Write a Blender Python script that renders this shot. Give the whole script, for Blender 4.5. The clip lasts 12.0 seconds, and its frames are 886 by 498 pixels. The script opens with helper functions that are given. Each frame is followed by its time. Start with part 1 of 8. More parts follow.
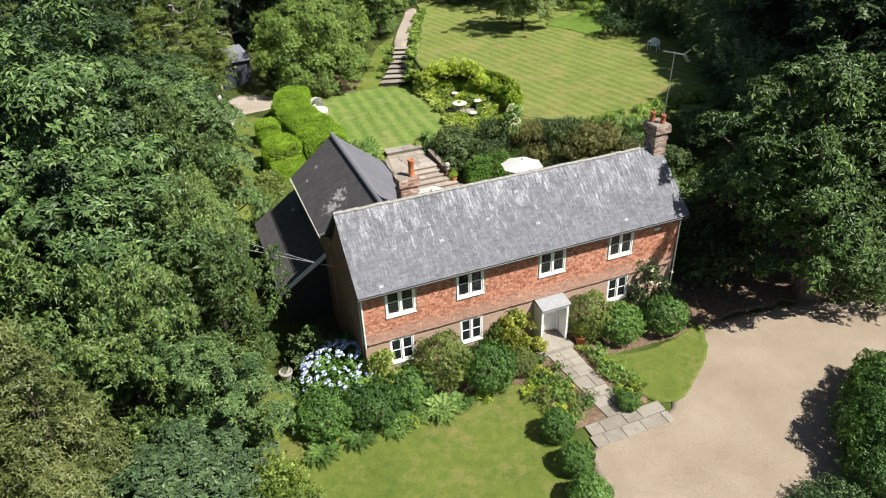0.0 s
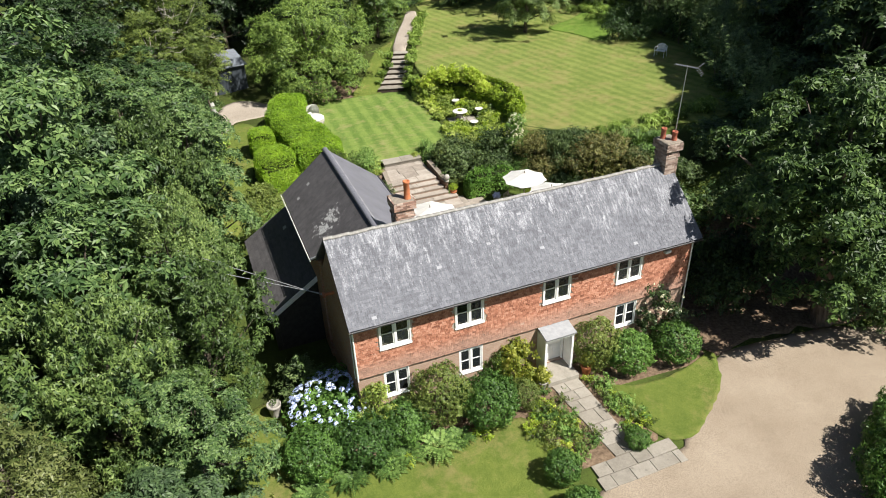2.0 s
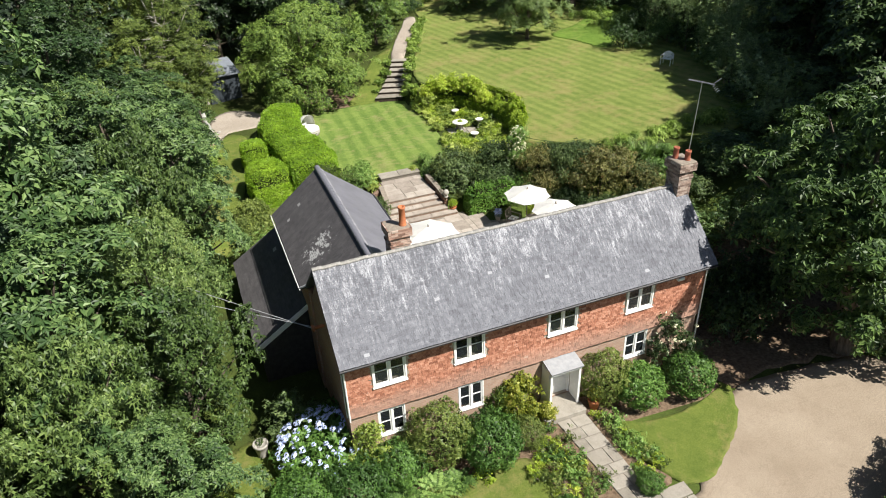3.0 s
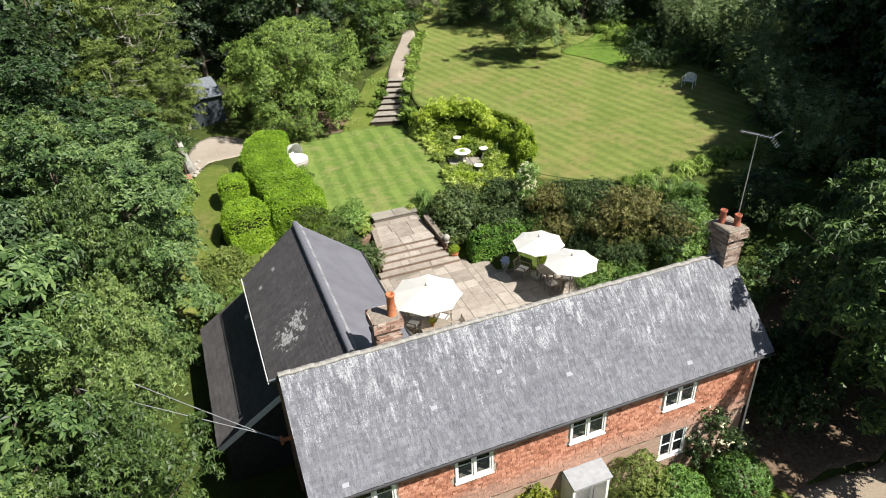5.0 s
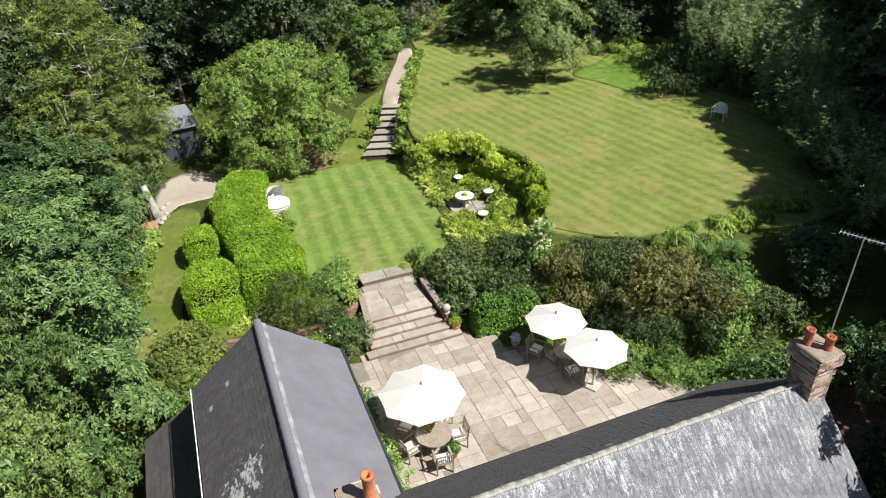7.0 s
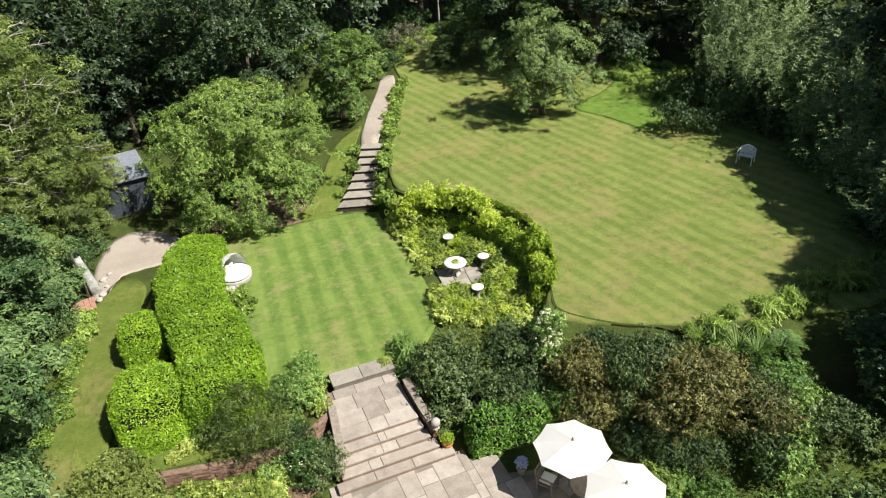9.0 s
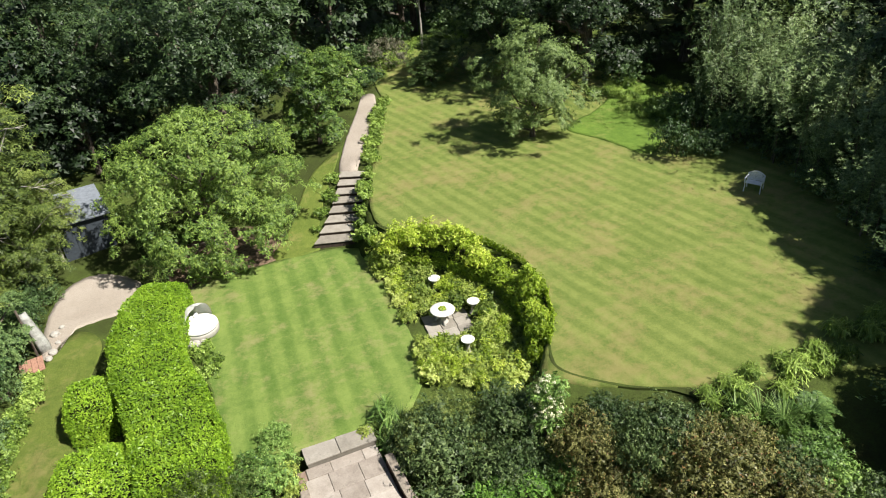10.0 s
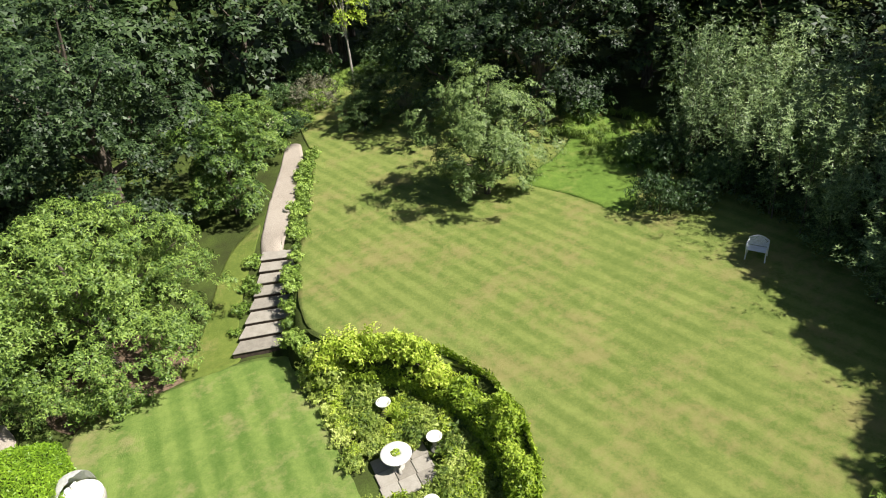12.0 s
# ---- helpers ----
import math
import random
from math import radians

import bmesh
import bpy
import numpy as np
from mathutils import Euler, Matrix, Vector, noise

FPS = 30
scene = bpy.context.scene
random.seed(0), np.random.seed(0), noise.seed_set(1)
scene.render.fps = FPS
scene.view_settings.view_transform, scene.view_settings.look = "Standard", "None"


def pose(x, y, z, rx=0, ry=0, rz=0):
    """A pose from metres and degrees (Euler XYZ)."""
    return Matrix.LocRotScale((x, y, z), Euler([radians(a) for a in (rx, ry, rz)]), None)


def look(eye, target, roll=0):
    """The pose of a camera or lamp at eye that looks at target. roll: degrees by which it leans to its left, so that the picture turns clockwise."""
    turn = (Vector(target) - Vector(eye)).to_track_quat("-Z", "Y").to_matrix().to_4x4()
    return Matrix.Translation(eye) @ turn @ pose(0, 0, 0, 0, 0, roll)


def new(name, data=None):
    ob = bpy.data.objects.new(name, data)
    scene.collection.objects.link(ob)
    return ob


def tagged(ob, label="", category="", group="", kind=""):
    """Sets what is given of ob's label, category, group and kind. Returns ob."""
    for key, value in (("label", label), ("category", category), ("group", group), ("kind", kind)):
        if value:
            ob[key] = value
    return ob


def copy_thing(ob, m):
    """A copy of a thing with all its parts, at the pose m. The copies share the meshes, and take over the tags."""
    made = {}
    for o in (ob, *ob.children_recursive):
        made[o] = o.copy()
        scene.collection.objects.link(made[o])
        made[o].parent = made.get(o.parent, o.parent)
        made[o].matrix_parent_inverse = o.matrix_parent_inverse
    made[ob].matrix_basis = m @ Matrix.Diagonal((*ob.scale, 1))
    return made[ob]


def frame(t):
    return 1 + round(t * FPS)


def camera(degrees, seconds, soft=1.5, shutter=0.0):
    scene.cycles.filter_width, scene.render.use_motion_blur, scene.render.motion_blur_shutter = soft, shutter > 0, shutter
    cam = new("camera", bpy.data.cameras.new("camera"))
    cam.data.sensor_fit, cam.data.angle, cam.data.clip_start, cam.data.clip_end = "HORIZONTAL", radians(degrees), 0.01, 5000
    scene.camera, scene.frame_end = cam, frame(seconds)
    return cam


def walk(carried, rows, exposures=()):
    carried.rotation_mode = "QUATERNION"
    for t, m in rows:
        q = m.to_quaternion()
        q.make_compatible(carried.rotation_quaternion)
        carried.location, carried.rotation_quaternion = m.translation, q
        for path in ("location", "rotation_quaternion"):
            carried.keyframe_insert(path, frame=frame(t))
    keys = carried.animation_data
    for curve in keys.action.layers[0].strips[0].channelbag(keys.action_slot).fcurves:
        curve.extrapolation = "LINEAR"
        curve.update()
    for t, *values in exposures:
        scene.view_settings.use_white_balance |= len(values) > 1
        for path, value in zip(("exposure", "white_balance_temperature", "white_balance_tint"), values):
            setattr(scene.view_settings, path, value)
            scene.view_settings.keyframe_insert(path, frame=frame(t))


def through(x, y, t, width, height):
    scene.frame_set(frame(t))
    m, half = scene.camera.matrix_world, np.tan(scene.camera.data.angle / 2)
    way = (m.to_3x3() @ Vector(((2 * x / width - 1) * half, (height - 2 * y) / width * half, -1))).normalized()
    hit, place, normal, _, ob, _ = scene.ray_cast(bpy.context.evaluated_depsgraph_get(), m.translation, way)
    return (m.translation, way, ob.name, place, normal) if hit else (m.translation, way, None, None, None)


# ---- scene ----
cam = camera(66.0, 12.0, soft=1.0)
PATH = [
    (0.0, (-0.070, -0.181, 18.101), (2.9460, 7.8058, 12.8938), -2.453),
    (0.5, (0.017, -0.026, 18.149), (3.0173, 7.9518, 12.9181), -2.404),
    (1.0, (0.193, 0.311, 18.165), (3.1850, 8.2864, 12.9270), -2.402),
    (1.5, (0.443, 0.810, 18.160), (3.4304, 8.7892, 12.9238), -2.427),
    (2.0, (0.754, 1.456, 18.139), (3.7380, 9.4413, 12.9119), -2.466),
    (2.5, (1.112, 2.231, 18.110), (4.0948, 10.2247, 12.8941), -2.508),
    (3.0, (1.510, 3.121, 18.077), (4.4902, 11.1228, 12.8731), -2.545),
    (5.0, (3.366, 7.544, 17.975), (6.3259, 15.5734, 12.8011), -2.612),
    (5.5, (3.879, 8.806, 17.966), (6.8324, 16.8393, 12.7947), -2.620),
    (6.0, (4.408, 10.110, 17.964), (7.3573, 18.1467, 12.7954), -2.634),
    (6.5, (4.955, 11.450, 17.971), (7.9028, 19.4877, 12.8041), -2.663),
    (7.0, (5.520, 12.817, 17.985), (8.4722, 20.8558, 12.8211), -2.712),
    (9.0, (8.011, 18.504, 18.109), (11.0814, 26.5170, 12.9741), -3.268),
    (9.5, (8.706, 19.976, 18.156), (11.8448, 27.9696, 13.0313), -3.525),
    (10.0, (9.436, 21.474, 18.209), (12.6645, 29.4375, 13.0942), -3.835),
    (10.5, (10.203, 23.003, 18.270), (13.5464, 30.9227, 13.1614), -4.198),
    (11.0, (11.010, 24.570, 18.340), (14.4954, 32.4282, 13.2311), -4.610),
    (11.5, (11.858, 26.187, 18.422), (15.5157, 33.9581, 13.3014), -5.064),
    (12.0, (12.749, 27.864, 18.520), (16.6098, 35.5171, 13.3701), -5.552),
]
walk(cam, [(t, look(eye, target, roll)) for t, eye, target, roll in PATH], exposures=[(0.0, 0.80), (7.0, 0.80), (9.5, 0.84), (12.0, 0.92)])

# ---- light ----
SUN_EL, SHADOW_AZ = 52.0, 129.0
_ce, _se = math.cos(radians(SUN_EL)), math.sin(radians(SUN_EL))
SUN_WAY = Vector((math.cos(radians(SHADOW_AZ)) * _ce, math.sin(radians(SHADOW_AZ)) * _ce, -_se))
world = bpy.data.worlds.new("summer_sky")
scene.world = world
world.use_nodes = True
_wn = world.node_tree.nodes
_sky = _wn.new("ShaderNodeTexSky")
_sky.sky_type = "NISHITA"
_sky.sun_disc = False
_sky.sun_elevation = radians(SUN_EL)
_sky.sun_rotation = math.atan2(-SUN_WAY.x, -SUN_WAY.y)
_wn["Background"].inputs["Strength"].default_value = 0.042
world.node_tree.links.new(_sky.outputs[0], _wn["Background"].inputs["Color"])
_sun = bpy.data.lights.new("sun", "SUN")
_sun.energy, _sun.angle, _sun.color = 5.0, radians(0.55), (1.0, 0.955, 0.89)
sun = new("sun", _sun)
sun.matrix_world = Matrix.Translation((20, -20, 60)) @ SUN_WAY.to_track_quat("-Z", "Y").to_matrix().to_4x4()

# ---- small tools ----


def link_mesh(name, me, material, parent=None, label=""):
    """Links a mesh as one object; under a parent it is a part."""
    if material is not None and not me.materials:
        me.materials.append(material)
    ob = new(name, me)
    if parent is not None:
        ob.parent = parent
    if label:
        ob["label"] = label
    return ob


def part(name, bm, material, parent=None, label="", smooth=False):
    me = bpy.data.meshes.new(name)
    bm.to_mesh(me)
    bm.free()
    if smooth:
        me.polygons.foreach_set("use_smooth", [True] * len(me.polygons))
    return link_mesh(name, me, material, parent, label)


def thing(name, x, y, z, rz, label, category, group="", kind=""):
    """An empty at a thing's base, which carries its parts."""
    ob = new(name)
    ob.empty_display_size = 0.2
    ob.matrix_basis = pose(x, y, z, 0, 0, rz)
    return tagged(ob, label, category, group, kind)


def quads(name, verts, faces):
    """A mesh from an array of points and an array of faces with as many corners each."""
    verts, faces = np.asarray(verts, np.float32), np.asarray(faces, np.int32)
    me = bpy.data.meshes.new(name)
    me.vertices.add(len(verts))
    me.vertices.foreach_set("co", verts.ravel())
    me.loops.add(faces.size)
    me.loops.foreach_set("vertex_index", faces.ravel())
    me.polygons.add(len(faces))
    me.polygons.foreach_set("loop_start", np.arange(len(faces), dtype=np.int32) * faces.shape[1])
    me.update(calc_edges=True)
    me.polygons.foreach_set("use_smooth", [False] * len(faces))
    me.validate()
    return me


def box(bm, lo, hi, bevel=0.0):
    """Adds a box between two corners to bm."""
    lo, hi = Vector(lo), Vector(hi)
    made = bmesh.ops.create_cube(bm, size=1.0)["verts"]
    bmesh.ops.scale(bm, verts=made, vec=hi - lo)
    bmesh.ops.translate(bm, verts=made, vec=(lo + hi) / 2)
    if bevel:
        edges = list({e for v in made for e in v.link_edges})
        bmesh.ops.bevel(bm, geom=edges, offset=bevel, segments=1, affect="EDGES")
    return bm


def prism(bm, outline, z0, z1):
    """Adds an upright prism over a plan outline (counterclockwise)."""
    low = [bm.verts.new((x, y, z0)) for x, y in outline]
    top = [bm.verts.new((x, y, z1)) for x, y in outline]
    n = len(outline)
    bm.faces.new(top)
    bm.faces.new(low[::-1])
    for i in range(n):
        bm.faces.new((low[i], low[(i + 1) % n], top[(i + 1) % n], top[i]))
    return bm


def slab(bm, corners, thickness):
    """Adds a plate: four or more corners of its upper face, and a thickness along the normal."""
    pts = [Vector(c) for c in corners]
    normal = (pts[1] - pts[0]).cross(pts[-1] - pts[0]).normalized()
    top = [bm.verts.new(p) for p in pts]
    low = [bm.verts.new(p - normal * thickness) for p in pts]
    n = len(pts)
    bm.faces.new(top)
    bm.faces.new(low[::-1])
    for i in range(n):
        bm.faces.new((low[i], low[(i + 1) % n], top[(i + 1) % n], top[i]))
    return bm


def lathe(bm, profile, sides=20, centre=(0, 0, 0)):
    """Turns a profile of (radius, height) round the z axis."""
    rings = []
    for r, z in profile:
        if r < 1e-4:
            rings.append([bm.verts.new((centre[0], centre[1], centre[2] + z))])
        else:
            rings.append([bm.verts.new((centre[0] + r * math.cos(2 * math.pi * i / sides), centre[1] + r * math.sin(2 * math.pi * i / sides), centre[2] + z)) for i in range(sides)])
    for a, b in zip(rings, rings[1:]):
        for i in range(sides):
            j = (i + 1) % sides
            if len(a) == 1 and len(b) > 1:
                bm.faces.new((a[0], b[j], b[i]))
            elif len(b) == 1 and len(a) > 1:
                bm.faces.new((a[i], a[j], b[0]))
            elif len(a) > 1:
                bm.faces.new((a[i], a[j], b[j], b[i]))
    return bm


def tube(bm, points, radii, sides=8):
    """A tapered tube along points."""
    points = [Vector(p) for p in points]
    rings = []
    for i, p in enumerate(points):
        way = (points[min(i + 1, len(points) - 1)] - points[max(i - 1, 0)]).normalized()
        side = way.cross(Vector((0.31, 0.12, 0.94)))
        if side.length < 0.05:
            side = way.cross(Vector((1, 0, 0)))
        side.normalize()
        other = way.cross(side)
        rings.append([bm.verts.new(p + radii[i] * (math.cos(2 * math.pi * k / sides) * side + math.sin(2 * math.pi * k / sides) * other)) for k in range(sides)])
    for a, b in zip(rings, rings[1:]):
        for k in range(sides):
            bm.faces.new((a[k], a[(k + 1) % sides], b[(k + 1) % sides], b[k]))
    bm.faces.new(rings[0][::-1])
    bm.faces.new(rings[-1])
    return bm


def recalc(bm):
    bmesh.ops.recalc_face_normals(bm, faces=bm.faces[:])
    return bm


# ---- materials ----


class Shade:
    """A node material under construction: a principled surface and a few shorthands."""

    def __init__(self, name, rough=0.8, spec=0.3, metal=0.0):
        self.mat = bpy.data.materials.new(name)
        self.mat.use_nodes = True
        self.tree = self.mat.node_tree
        self.b = self.tree.nodes["Principled BSDF"]
        self.b.inputs["Roughness"].default_value = rough
        self.b.inputs["Specular IOR Level"].default_value = spec
        self.b.inputs["Metallic"].default_value = metal

    def node(self, kind, **values):
        n = self.tree.nodes.new(kind)
        for key, value in values.items():
            n.inputs[key.replace("_", " ")].default_value = value
        return n

    def link(self, a, b):
        self.tree.links.new(a, b)

    def place(self):
        return self.node("ShaderNodeNewGeometry").outputs["Position"]

    def own(self):
        return self.node("ShaderNodeTexCoord").outputs["Object"]

    def noise(self, where, scale, detail=4.0, rough=0.55, stretch=None):
        n = self.node("ShaderNodeTexNoise", Scale=scale, Detail=detail, Roughness=rough)
        if stretch is not None:
            m = self.node("ShaderNodeMapping")
            m.inputs["Scale"].default_value = stretch
            self.link(where, m.inputs["Vector"])
            where = m.outputs["Vector"]
        self.link(where, n.inputs["Vector"])
        return n.outputs["Fac"]

    def ramp(self, fac, *stops):
        n = self.node("ShaderNodeValToRGB")
        while len(n.color_ramp.elements) < len(stops):
            n.color_ramp.elements.new(0.5)
        for e, (at, colour) in zip(n.color_ramp.elements, stops):
            e.position = at
            e.color = (*colour, 1) if not isinstance(colour, (int, float)) else (colour, colour, colour, 1)
        self.link(fac, n.inputs["Fac"])
        return n.outputs["Color"]

    def mix(self, fac, a, b, blend="MIX"):
        n = self.tree.nodes.new("ShaderNodeMix")
        n.data_type = "RGBA"
        n.blend_type = blend
        for socket, value in ((n.inputs[0], fac), (n.inputs[6], a), (n.inputs[7], b)):
            if isinstance(value, (int, float)):
                socket.default_value = value
            elif isinstance(value, tuple):
                socket.default_value = (*value, 1)
            else:
                self.link(value, socket)
        return n.outputs[2]

    def maths(self, op, a, b=0.0):
        n = self.tree.nodes.new("ShaderNodeMath")
        n.operation = op
        for socket, value in ((n.inputs[0], a), (n.inputs[1], b)):
            if isinstance(value, (int, float)):
                socket.default_value = value
            else:
                self.link(value, socket)
        return n.outputs[0]

    def island(self):
        return self.node("ShaderNodeNewGeometry").outputs["Random Per Island"]

    def each(self):
        return self.node("ShaderNodeObjectInfo").outputs["Random"]

    def colour(self, c):
        if isinstance(c, tuple):
            self.b.inputs["Base Color"].default_value = (*c, 1)
        else:
            self.link(c, self.b.inputs["Base Color"])
        return self

    def bump(self, height, strength=0.4, distance=0.02):
        n = self.node("ShaderNodeBump", Strength=strength, Distance=distance)
        self.link(height, n.inputs["Height"])
        self.link(n.outputs["Normal"], self.b.inputs["Normal"])
        return self


def leaf_material(name, dark, mid, light, through=0.17, rough=0.5, dead=0.0):
    """Leaves: each one varies, so do clumps and whole plants; some light comes through."""
    s = Shade(name, rough, 0.35)
    own = s.own()
    per_leaf = s.island()
    clump = s.noise(own, 0.9, 3.0, 0.6)
    fac = s.maths("ADD", s.maths("MULTIPLY", per_leaf, 0.36), s.maths("ADD", s.maths("MULTIPLY", clump, 0.66), 0.02))
    fac = s.maths("ADD", fac, s.maths("MULTIPLY", s.maths("SUBTRACT", s.each(), 0.5), 0.32))
    c = s.ramp(fac, (0.28, dark), (0.53, mid), (0.78, light))
    if dead:
        pick = s.maths("LESS_THAN", s.maths("FRACT", s.maths("MULTIPLY", per_leaf, 37.3)), dead)
        c = s.mix(pick, c, (0.22, 0.13, 0.05))
    s.colour(c)
    t = s.node("ShaderNodeBsdfTranslucent")
    s.link(s.mix(1.0, c, (1.15, 1.15, 0.7), "MULTIPLY"), t.inputs["Color"])
    m = s.node("ShaderNodeMixShader")
    m.inputs[0].default_value = through
    s.link(s.b.outputs[0], m.inputs[1])
    s.link(t.outputs[0], m.inputs[2])
    s.link(m.outputs[0], s.tree.nodes["Material Output"].inputs["Surface"])
    return s.mat


LEAF_OAK = leaf_material("oak_leaves", (0.011, 0.023, 0.007), (0.029, 0.057, 0.016), (0.086, 0.138, 0.043))
# Near-black version of the oak greens: deep woodland shade is put into the colour.
LEAF_WOOD_SHADE = leaf_material("shade_darkened_woodland_leaves", (0.008, 0.018, 0.006), (0.021, 0.043, 0.013), (0.060, 0.100, 0.030), through=0.08)
LEAF_MAPLE = leaf_material("broad_leaves", (0.020, 0.043, 0.014), (0.055, 0.108, 0.031), (0.172, 0.258, 0.084))
LEAF_WALNUT = leaf_material("walnut_leaves", (0.033, 0.066, 0.017), (0.112, 0.188, 0.046), (0.315, 0.420, 0.130))
LEAF_ASH = leaf_material("ash_leaves", (0.033, 0.063, 0.014), (0.090, 0.147, 0.035), (0.225, 0.305, 0.088))
LEAF_CHERRY = leaf_material("cherry_leaves", (0.030, 0.064, 0.012), (0.084, 0.150, 0.026), (0.232, 0.332, 0.064))
LEAF_WILLOW = leaf_material("willow_leaves", (0.036, 0.066, 0.022), (0.122, 0.188, 0.064), (0.340, 0.440, 0.185), rough=0.45)
LEAF_GREY = leaf_material("sycamore_leaves", (0.032, 0.060, 0.024), (0.076, 0.128, 0.050), (0.185, 0.265, 0.108))
LEAF_THORN = leaf_material("hawthorn_leaves", (0.034, 0.062, 0.018), (0.088, 0.142, 0.038), (0.190, 0.265, 0.080))
LEAF_YEW = leaf_material("yew_needles", (0.039, 0.056, 0.014), (0.089, 0.114, 0.031), (0.189, 0.211, 0.070), through=0.15)
LEAF_PINE = leaf_material("pine_needles", (0.046, 0.076, 0.016), (0.128, 0.178, 0.036), (0.285, 0.350, 0.086), through=0.2)
LEAF_LAUREL = leaf_material("laurel_hedge_leaves", (0.130, 0.240, 0.020), (0.258, 0.420, 0.030), (0.460, 0.640, 0.066), through=0.35, rough=0.4)
LEAF_LIME = leaf_material("golden_leaves", (0.160, 0.250, 0.022), (0.370, 0.490, 0.050), (0.650, 0.720, 0.140), through=0.4)
LEAF_YELLOW = leaf_material("yellow_leaves", (0.125, 0.165, 0.020), (0.330, 0.350, 0.050), (0.720, 0.680, 0.200), through=0.35)
LEAF_MANTLE = leaf_material("mantle_leaves", (0.146, 0.207, 0.031), (0.370, 0.454, 0.095), (0.672, 0.728, 0.235), through=0.35)
LEAF_BOX = leaf_material("box_leaves", (0.034, 0.080, 0.017), (0.076, 0.160, 0.030), (0.165, 0.295, 0.060), through=0.2)
LEAF_CLIPPED = leaf_material("bright_box_leaves", (0.060, 0.140, 0.020), (0.135, 0.275, 0.040), (0.270, 0.450, 0.080), through=0.25)
LEAF_FRESH = leaf_material("fresh_yellow_green_leaves", (0.070, 0.118, 0.020), (0.185, 0.262, 0.045), (0.400, 0.470, 0.110), through=0.3)
LEAF_TWIG = leaf_material("grey_brown_twig_leaves", (0.060, 0.060, 0.036), (0.150, 0.146, 0.090), (0.300, 0.285, 0.190))
LEAF_DARK = leaf_material("evergreen_leaves", (0.024, 0.050, 0.015), (0.066, 0.108, 0.033), (0.170, 0.232, 0.082), through=0.2)
LEAF_BRONZE = leaf_material("bronze_leaves", (0.070, 0.081, 0.024), (0.195, 0.196, 0.062), (0.380, 0.360, 0.130), through=0.25, dead=0.04)
LEAF_OLIVE = leaf_material("olive_leaves", (0.046, 0.074, 0.017), (0.122, 0.172, 0.036), (0.235, 0.285, 0.070), through=0.2)
LEAF_FERN = leaf_material("fern_leaves", (0.059, 0.123, 0.026), (0.145, 0.259, 0.053), (0.328, 0.471, 0.127))
LEAF_FROND = leaf_material("dark_fern_fronds", (0.042, 0.086, 0.020), (0.105, 0.185, 0.042), (0.235, 0.350, 0.095))
LEAF_GRASSY = leaf_material("rough_grass_blades", (0.066, 0.117, 0.018), (0.174, 0.273, 0.040), (0.396, 0.520, 0.118))


def bark_material():
    s = Shade("bark", 0.9, 0.2)
    own = s.own()
    n = s.noise(own, 9.0, 5.0, stretch=(1, 1, 0.25))
    s.colour(s.ramp(n, (0.3, (0.045, 0.035, 0.025)), (0.7, (0.17, 0.14, 0.11))))
    return s.bump(n, 0.8, 0.03).mat


def pale_bark_material():
    s = Shade("pale_dead_wood", 0.85, 0.2)
    n = s.noise(s.own(), 12.0, 4.0)
    return s.colour(s.ramp(n, (0.3, (0.22, 0.20, 0.17)), (0.7, (0.46, 0.43, 0.38)))).bump(n, 0.5, 0.01).mat


BARK, PALE_BARK = bark_material(), pale_bark_material()


def lawn_material(name, way, period, dark, light, straw, dry, contrast=0.42):
    """Mown grass in stripes: way is the unit vector across them."""
    s = Shade(name, 0.85, 0.2)
    p = s.place()
    dot = s.node("ShaderNodeVectorMath")
    dot.operation = "DOT_PRODUCT"
    s.link(p, dot.inputs[0])
    dot.inputs[1].default_value = (way[0], way[1], 0)
    wob = s.noise(p, 0.6, 3.0)
    along = s.maths("ADD", s.maths("MULTIPLY", dot.outputs["Value"], 2 * math.pi / period), s.maths("MULTIPLY", wob, 1.6))
    wave = s.ramp(s.maths("ADD", s.maths("MULTIPLY", s.maths("SINE", along), 0.5), 0.5), (0.2, 0.0), (0.8, 1.0))
    broken = s.ramp(s.noise(p, 0.8, 4.0, 0.7), (0.36, 0.35), (0.58, 1.0))
    patch = s.noise(p, 0.5, 5.0, 0.7)
    mottle = s.noise(p, 2.6, 5.0, 0.75)
    grain = s.noise(p, 14.0, 5.0, 0.85)
    stripes = s.maths("MULTIPLY", s.maths("SUBTRACT", wave, 0.5), contrast if period < 50 else 0.0)
    fac = s.maths("ADD", s.maths("MULTIPLY", stripes, broken), s.maths("ADD", s.maths("MULTIPLY", patch, 0.46), s.maths("ADD", s.maths("MULTIPLY", mottle, 0.50), s.maths("MULTIPLY", grain, 0.46))))
    c = s.ramp(fac, (0.53, dark), (0.89, light))
    dryness = s.ramp(s.maths("ADD", s.maths("MULTIPLY", s.noise(p, 0.45, 5.0, 0.7), 0.7), s.maths("MULTIPLY", mottle, 0.32)), (0.56 - 0.22 * dry, 0.0), (0.69 - 0.22 * dry, 1.0))
    c = s.mix(s.maths("MULTIPLY", dryness, 0.6), c, straw)
    s.colour(c)
    return s.bump(s.noise(p, 60.0, 2.0, 0.8), 0.9, 0.03).mat


